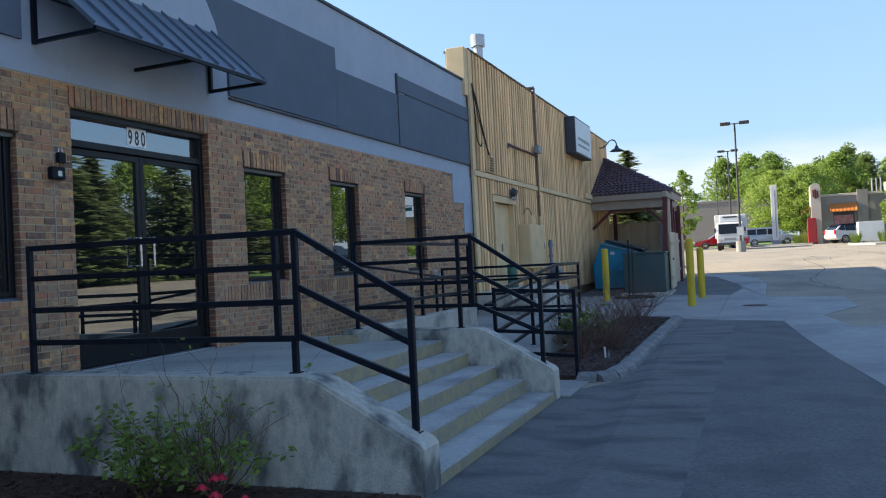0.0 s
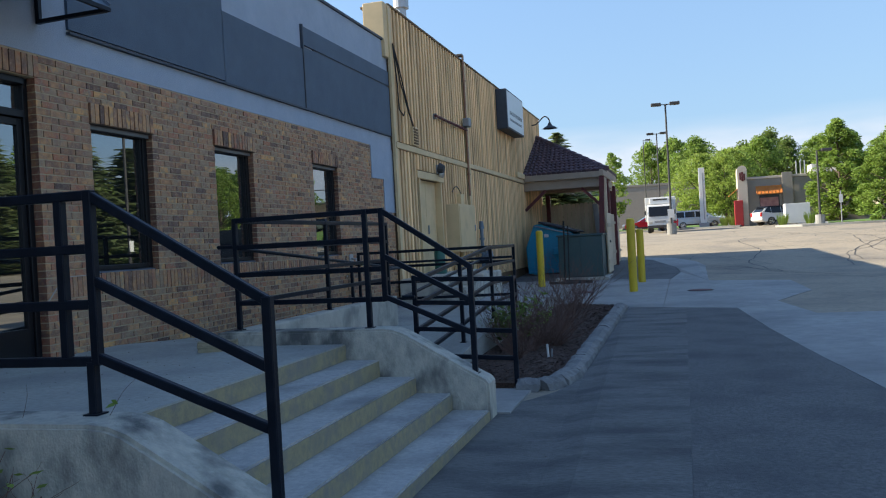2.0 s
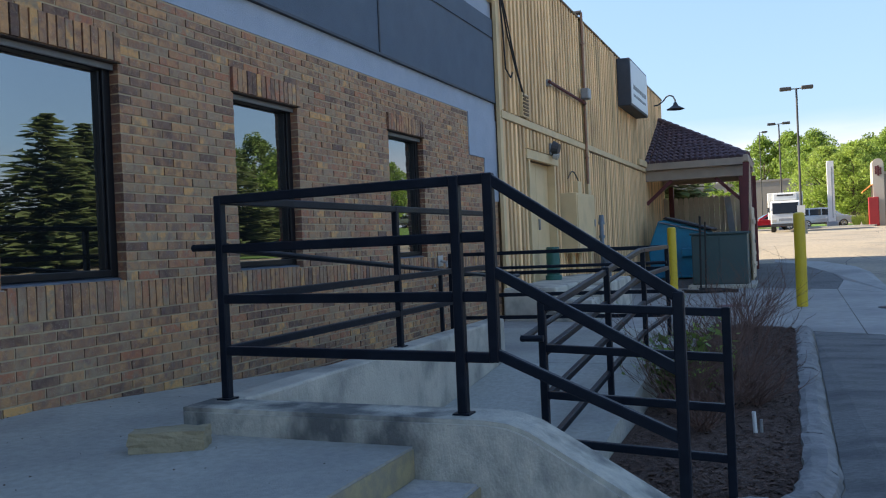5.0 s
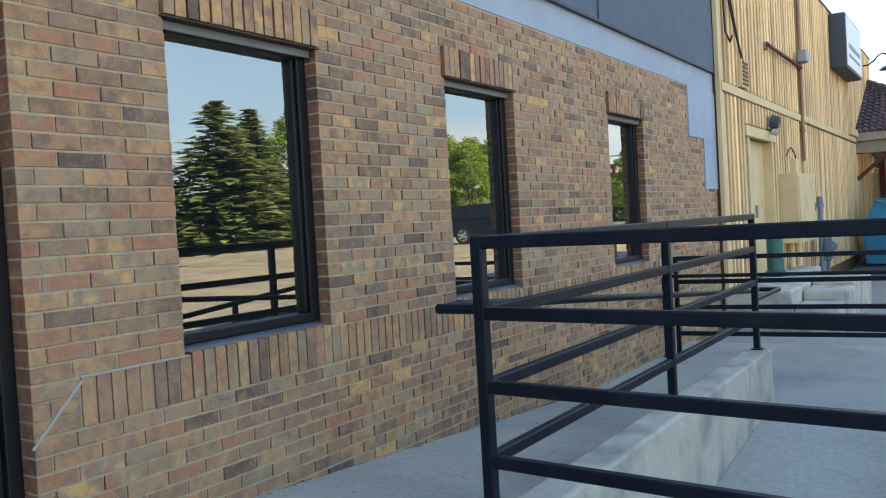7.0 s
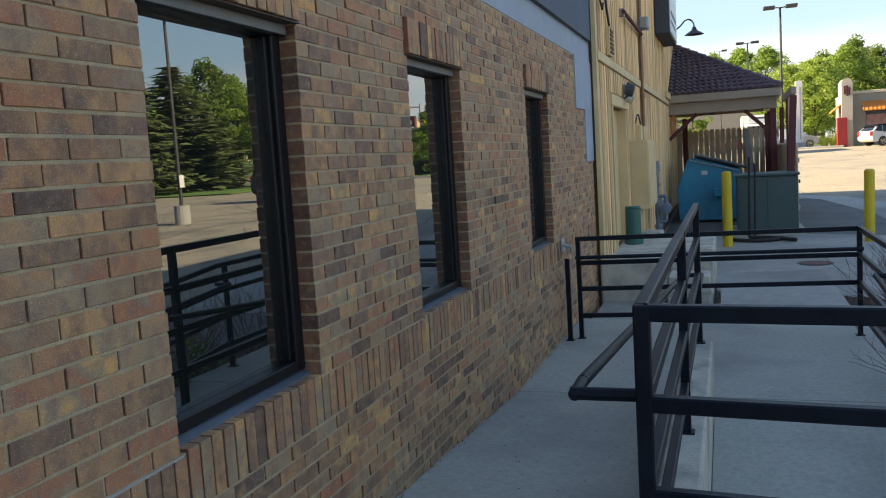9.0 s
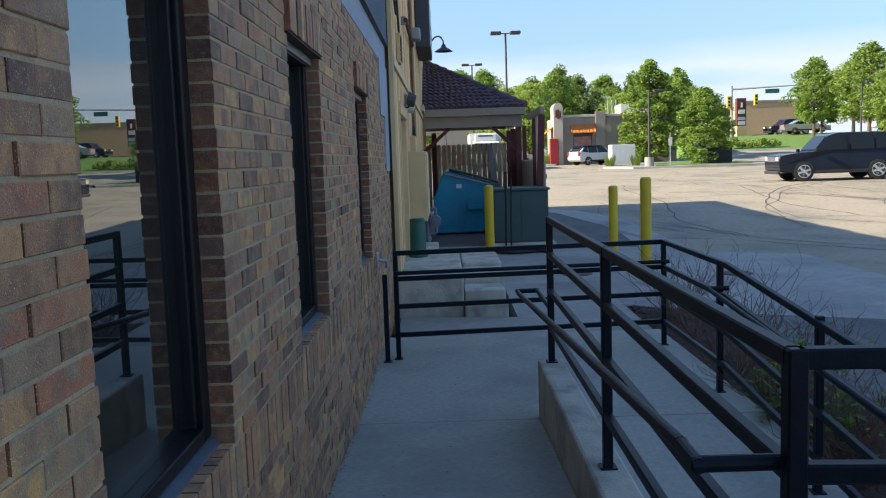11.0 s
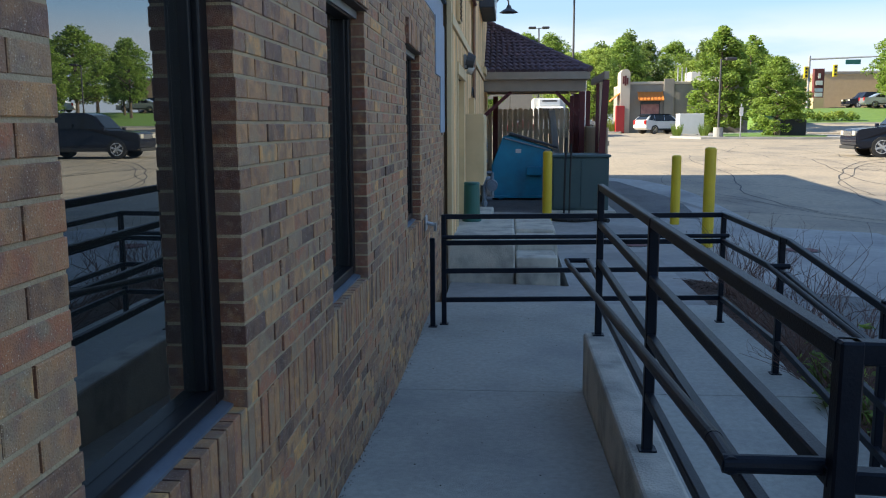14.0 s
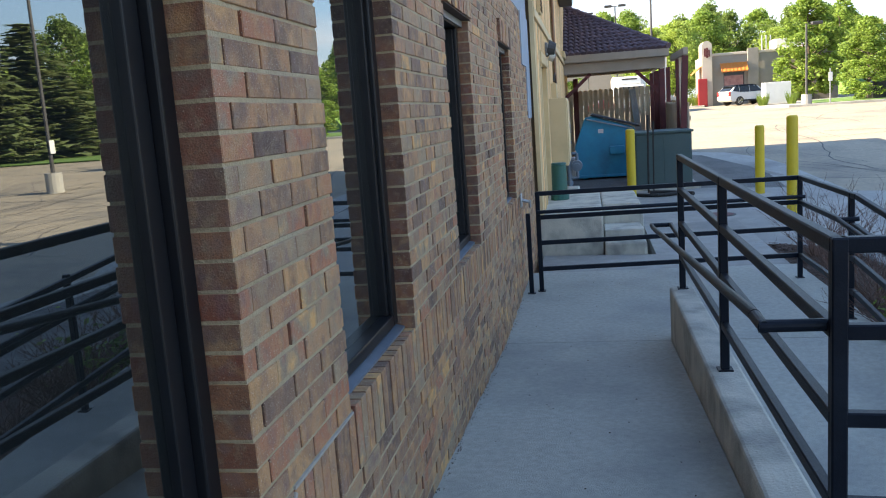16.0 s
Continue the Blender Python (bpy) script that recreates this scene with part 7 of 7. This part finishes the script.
def manhole(x, y, r):
    z = ground_z(y) + 0.004
    t = thing("manhole_cover", (x, y, z), "round rusty iron cover set in the concrete slab", "manhole cover")
    bm = bmesh.new()
    cyl(bm, (x, y, z - 0.02), (x, y, z + 0.006), r, r, 24)
    part("rim", bm, M_POLE, t)
    bm = bmesh.new()
    cyl(bm, (x, y, z - 0.02), (x, y, z + 0.012), r * 0.86, r * 0.85, 24)
    part("cover", bm, M_MAROON, t)


manhole(0.03, 22.05, 0.3)
manhole(-2.75, 22.6, 0.3)


def hose_tap():
    t = thing("hose_tap", (WX + 0.06, 15.3, 1.35), "small metal hose tap on the brick wall", "tap")
    boxed("tap_plate", M_GALV, t, (WX + 0.004, WX + 0.02, 15.22, 15.38, 1.28, 1.42), 0.004)
    bm = bmesh.new()
    cyl(bm, (WX + 0.02, 15.3, 1.35), (WX + 0.1, 15.3, 1.33), 0.018, seg=8)
    cyl(bm, (WX + 0.1, 15.3, 1.35), (WX + 0.1, 15.3, 1.27), 0.016, seg=8)
    part("spout", bm, M_GALV, t)


hose_tap()


def litter():
    """Grit and small leaves on the landing, ramp and drive."""
    rng = random.Random(44)
    verts, faces = [], []
    for _ in range(320):
        u = rng.random()
        if u < 0.35:
            y = rng.uniform(5.4, 8.7)
            x, z = rng.uniform(-5.8, -3.3), LAND
        elif u < 0.6:
            y = rng.uniform(9.3, 15.8)
            x = rng.uniform(-5.8, -4.6)
            z = float(np.interp(y, [RAMP0, RAMP1], [LAND, PLAT]))
        else:
            y = rng.uniform(2.0, 17.5)
            x, z = rng.uniform(-1.3, 1.0), 0.0
            z = ground_z(y)
        s = rng.uniform(0.002, 0.007)
        a = rng.uniform(0, 6.28)
        i = len(verts)
        c = Vector((x, y, z + 0.003))
        for k in range(3):
            verts.append(c + Vector((math.cos(a + k * 2.1) * s, math.sin(a + k * 2.1) * s, 0)))
        verts.append(c + Vector((0, 0, s * 0.8)))
        faces += [(i, i + 1, i + 3), (i + 1, i + 2, i + 3), (i + 2, i, i + 3)]
    tagged(arrays("grit", verts, faces, M_CHIP), "scattered grit and leaf crumbs on the paving", "debris", kind="stuff")


litter()


def wall_litter():
    """Dry leaf crumbs and grit gathered along the foot of the brick wall."""
    rng = random.Random(61)
    t = thing("leaf_litter", (WX + 0.05, 12, 0.45), "dry leaf crumbs along the foot of the brick wall", "litter")
    verts, faces = [], []
    for _ in range(360):
        y = rng.uniform(6.2, 16.1) if rng.random() < 0.8 else rng.uniform(9, 11.5)
        if 6.2 < y < 8.0 and rng.random() < 0.6:
            continue
        x = WX + 0.004 + abs(rng.gauss(0, 0.014))
        z = LAND if y < RAMP0 else (PLAT if y > RAMP1 else LAND + (PLAT - LAND) * (y - RAMP0) / (RAMP1 - RAMP0))
        r, a = rng.uniform(0.002, 0.0065), rng.uniform(0, 6.28)
        i = len(verts)
        for k in range(3):
            verts.append((x + math.cos(a + k * 2.1) * r, y + math.sin(a + k * 2.1) * r * 1.6, z + 0.002 + rng.uniform(0, 0.005)))
        verts.append((x, y, z + 0.004 + r * 0.6))
        faces += [(i, i + 1, i + 3), (i + 1, i + 2, i + 3), (i + 2, i, i + 3)]
    arrays("crumbs", verts, faces, M_CHIP, t)["kind"] = "stuff"


wall_litter()


# ---- battens of the wooden wall ----
def battens():
    rng = random.Random(21)
    step = 0.215
    n = int((WY1 - WY0) / step)
    shapes = {}

    def batten(y, z0, z1, w):
        key = (round(z0, 2), round(z1, 2), w)
        if key not in shapes:
            bm = bmesh.new()
            box(bm, 0, 0.05, -w / 2, w / 2, z0, z1)
            es = [e for e in bm.edges if abs(e.verts[0].co.x - 0.05) < 1e-5 and abs(e.verts[1].co.x - 0.05) < 1e-5]
            bmesh.ops.bevel(bm, geom=es, offset=0.006, segments=1, affect='EDGES')
            me = bpy.data.meshes.new("batten")
            bm.to_mesh(me)
            bm.free()
            me.materials.append(M_WOODP)
            shapes[key] = me
        ob = new("batten", shapes[key])
        ob.location = (WW + rng.uniform(-0.006, 0.0), y, 0)
        ob.rotation_euler = (rng.uniform(-0.002, 0.002), 0, 0)
        ob.parent = bpy.data.objects["wall_wood"]
    for k in range(n):
        y = WY0 + 0.16 + k * step
        if 23.4 < y < 23.8:
            continue
        w = 0.10 if k % 7 else 0.125
        batten(y, 3.65, WTOP, w)
        if WDOOR[0] - 0.12 < y < WDOOR[1] + 0.12:
            batten(y, 3.16, 3.49, w)
        else:
            batten(y, 0.5, 3.49, w)


battens()


# ---- bricks ----
BRICK_DEPTH = 0.10


def brick_shape(ly, lz, depth, proud):
    """Corner points and faces of one brick with eased front edges, centred on its face."""
    c = 0.0025
    y, z = ly / 2, lz / 2
    v = [(-depth, -y, -z), (-depth, y, -z), (-depth, y, z), (-depth, -y, z),
         (proud - c, -y, -z), (proud - c, y, -z), (proud - c, y, z), (proud - c, -y, z),
         (proud, -y + c, -z + c), (proud, y - c, -z + c), (proud, y - c, z - c), (proud, -y + c, z - c)]
    f = [(8, 9, 10, 11), (4, 5, 9, 8), (5, 6, 10, 9), (6, 7, 11, 10), (7, 4, 8, 11), (0, 1, 5, 4), (1, 2, 6, 5), (2, 3, 7, 6), (3, 0, 4, 7)]
    return v, f


def brickwork():
    rng = random.Random(17)
    J = 0.0095
    pieces = []          # y, z, length, height, proud

    def spans(z):
        """Stretches of one course that are wall, by its height."""
        end = 16.54 if z > 2.83 else (17.16 if z > 2.19 else Y1)
        cuts = []
        if SILL < z < HEAD:
            cuts += WINDOWS
        if HEAD < z < HEAD + 3 * COURSE:
            cuts += [((a + b) / 2 - 7.5 * COURSE, (a + b) / 2 + 7.5 * COURSE) for a, b in WINDOWS]
        if DOOR[2] < z < DOOR[3]:
            cuts.append(DOOR[:2])
        if DOOR[3] < z < DOOR[3] + 3 * COURSE + 0.03:
            cuts.append((DOOR[0] - 0.02, DOOR[1] + 0.05))
        cuts.append((5.815, 5.825))
        y = 1.9
        out = []
        for a, b in sorted(cuts):
            if a > y:
                out.append((y, a))
            y = max(y, b)
        out.append((y, end))
        return out

    def course(z, k, y_from=None, y_to=None):
        for a, b in spans(z):
            a = a if y_from is None else max(a, y_from)
            b = b if y_to is None else min(b, y_to)
            if b - a < 0.04:
                continue
            first = math.floor(a / LONG) * LONG + (LONG / 2 if k % 2 else 0)
            y = first - LONG
            carry = False
            while y < b:
                p, q = max(y, a), min(y + LONG, b)
                edge_l, edge_r = p == a, q == b
                if q - p < 0.055 and edge_r and not edge_l and pieces:
                    o = pieces.pop()
                    lo = o[0] - o[2] / 2
                    pieces.append(((lo + b) / 2, z, b - lo, COURSE - J))
                elif q - p < 0.055 and edge_l:
                    carry = True
                elif q - p > 0.03:
                    p2 = p if edge_l else p + J / 2
                    if carry:
                        p2, carry = a, False
                    q2 = q if edge_r else q - J / 2
                    pieces.append(((p2 + q2) / 2, z, q2 - p2, COURSE - J))
                y += LONG

    def soldiers(y0, y1, z0, n, proud=0.0, h=3 * COURSE):
        w = (y1 - y0) / n
        for i in range(n):
            yc = y0 + (i + 0.5) * w
            # under a window the band's tops make the brick sill
            up = 0.016 if z0 < SILL and any(a + w / 2 < yc < b - w / 2 for a, b in WINDOWS) else 0.0
            pieces.append((yc, z0 + h / 2 + up / 2, w - J, h - J + up, proud))

    for k in range(30):
        course(SILL + (k + 0.5) * COURSE, k)
    BAND = 8.36
    for k in range(1, 4):
        course(SILL - (k - 0.5) * COURSE, k + (1 if k % 2 else 1), y_to=BAND - 0.005)
    soldiers(BAND, BAND + 138 * COURSE, SILL - 3 * COURSE, 138)
    for k in range(4, 20):
        z = SILL - (k - 0.5) * COURSE
        course(z, k)
    for a, b in WINDOWS:
        m = (a + b) / 2
        soldiers(m - 7.5 * COURSE, m + 7.5 * COURSE, HEAD + 0.006, 15, 0.024)
    soldiers(DOOR[0] - 0.02, DOOR[1] + 0.05, DOOR[3] + 0.006, 31, 0.012)

    # bed joints: pale mortar set just behind the faces; the upright joints stay open and dark
    bm = bmesh.new()
    for k in range(-19, 31):
        zb = SILL + k * COURSE
        if -3 < k < 0:
            continue
        for a, b in spans(zb + 0.5 * COURSE if k < 30 else zb - 0.5 * COURSE):
            if b - a > 0.05:
                box(bm, WX - 0.05, WX - 0.0045, a + 0.003, b - 0.003, zb - J / 2 - 0.001, zb + J / 2 + 0.001)
    part("bed_joint", bm, M_MORTAR, wall, "pale mortar bed joints")["kind"] = "stuff"

    shapes = {}
    jv, jf = [], []
    single = 0
    for p in pieces:
        y, z, ly, lz = p[:4]
        base_proud = p[4] if len(p) > 4 else 0.0
        near = 9.86 < y < 11.12 and 0.6 < z < HEAD and single < 300
        if near:
            single += 1
            key = (round(ly, 3), round(lz, 3), base_proud)
            if key not in shapes:
                v, f = brick_shape(ly, lz, BRICK_DEPTH, base_proud)
                me = bpy.data.meshes.new("brick")
                me.from_pydata(v, [], f)
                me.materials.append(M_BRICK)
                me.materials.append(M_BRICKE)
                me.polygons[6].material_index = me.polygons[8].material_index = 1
                shapes[key] = me
            ob = new("brick", shapes[key])
            ob.location = (WX + rng.uniform(-0.004, 0.003), y, z + rng.uniform(-0.0008, 0.0008))
            ob.parent = wall
        else:
            v, f = brick_shape(ly, lz, BRICK_DEPTH, base_proud)
            i = len(jv)
            dx, dz = WX + rng.uniform(-0.004, 0.003), z + rng.uniform(-0.0008, 0.0008)
            jv.extend((a + dx, b + y, c + dz) for a, b, c in v)
            jf.extend(tuple(q + i for q in g) for g in f)
    rest = arrays("bricks", jv, jf, M_BRICKS, wall, "mixed brown bricks with shade-darkened ends")
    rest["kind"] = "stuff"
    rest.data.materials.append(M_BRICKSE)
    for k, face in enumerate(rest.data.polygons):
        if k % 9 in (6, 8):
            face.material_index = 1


brickwork()

# repaired crack beside the soldier band
bm = bmesh.new()
prism(bm, [(8.36, 1.395), (8.37, 1.385), (8.155, 1.168), (8.148, 1.174)], "x", WX - 0.004, WX + 0.003)
prism(bm, [(8.36, 1.400), (8.88, 1.401), (8.88, 1.408), (8.36, 1.409)], "x", WX - 0.004, WX + 0.003)
part("cement_repair", bm, M_CEMENTPATCH, wall, "pale cement repair of a crack")
# cable and joint left of the entrance
bm = bmesh.new()
box(bm, WX - 0.004, WX + 0.004, 5.816, 5.824, 0.9, TOP)
part("control_joint", bm, M_CEMENTPATCH, wall, "vertical sealant joint")
bm = bmesh.new()
box(bm, WX + 0.0015, WX + 0.0035, 15.1, 15.13, 1.03, 1.06)
part("paint_fleck", bm, M_WHITE, wall)
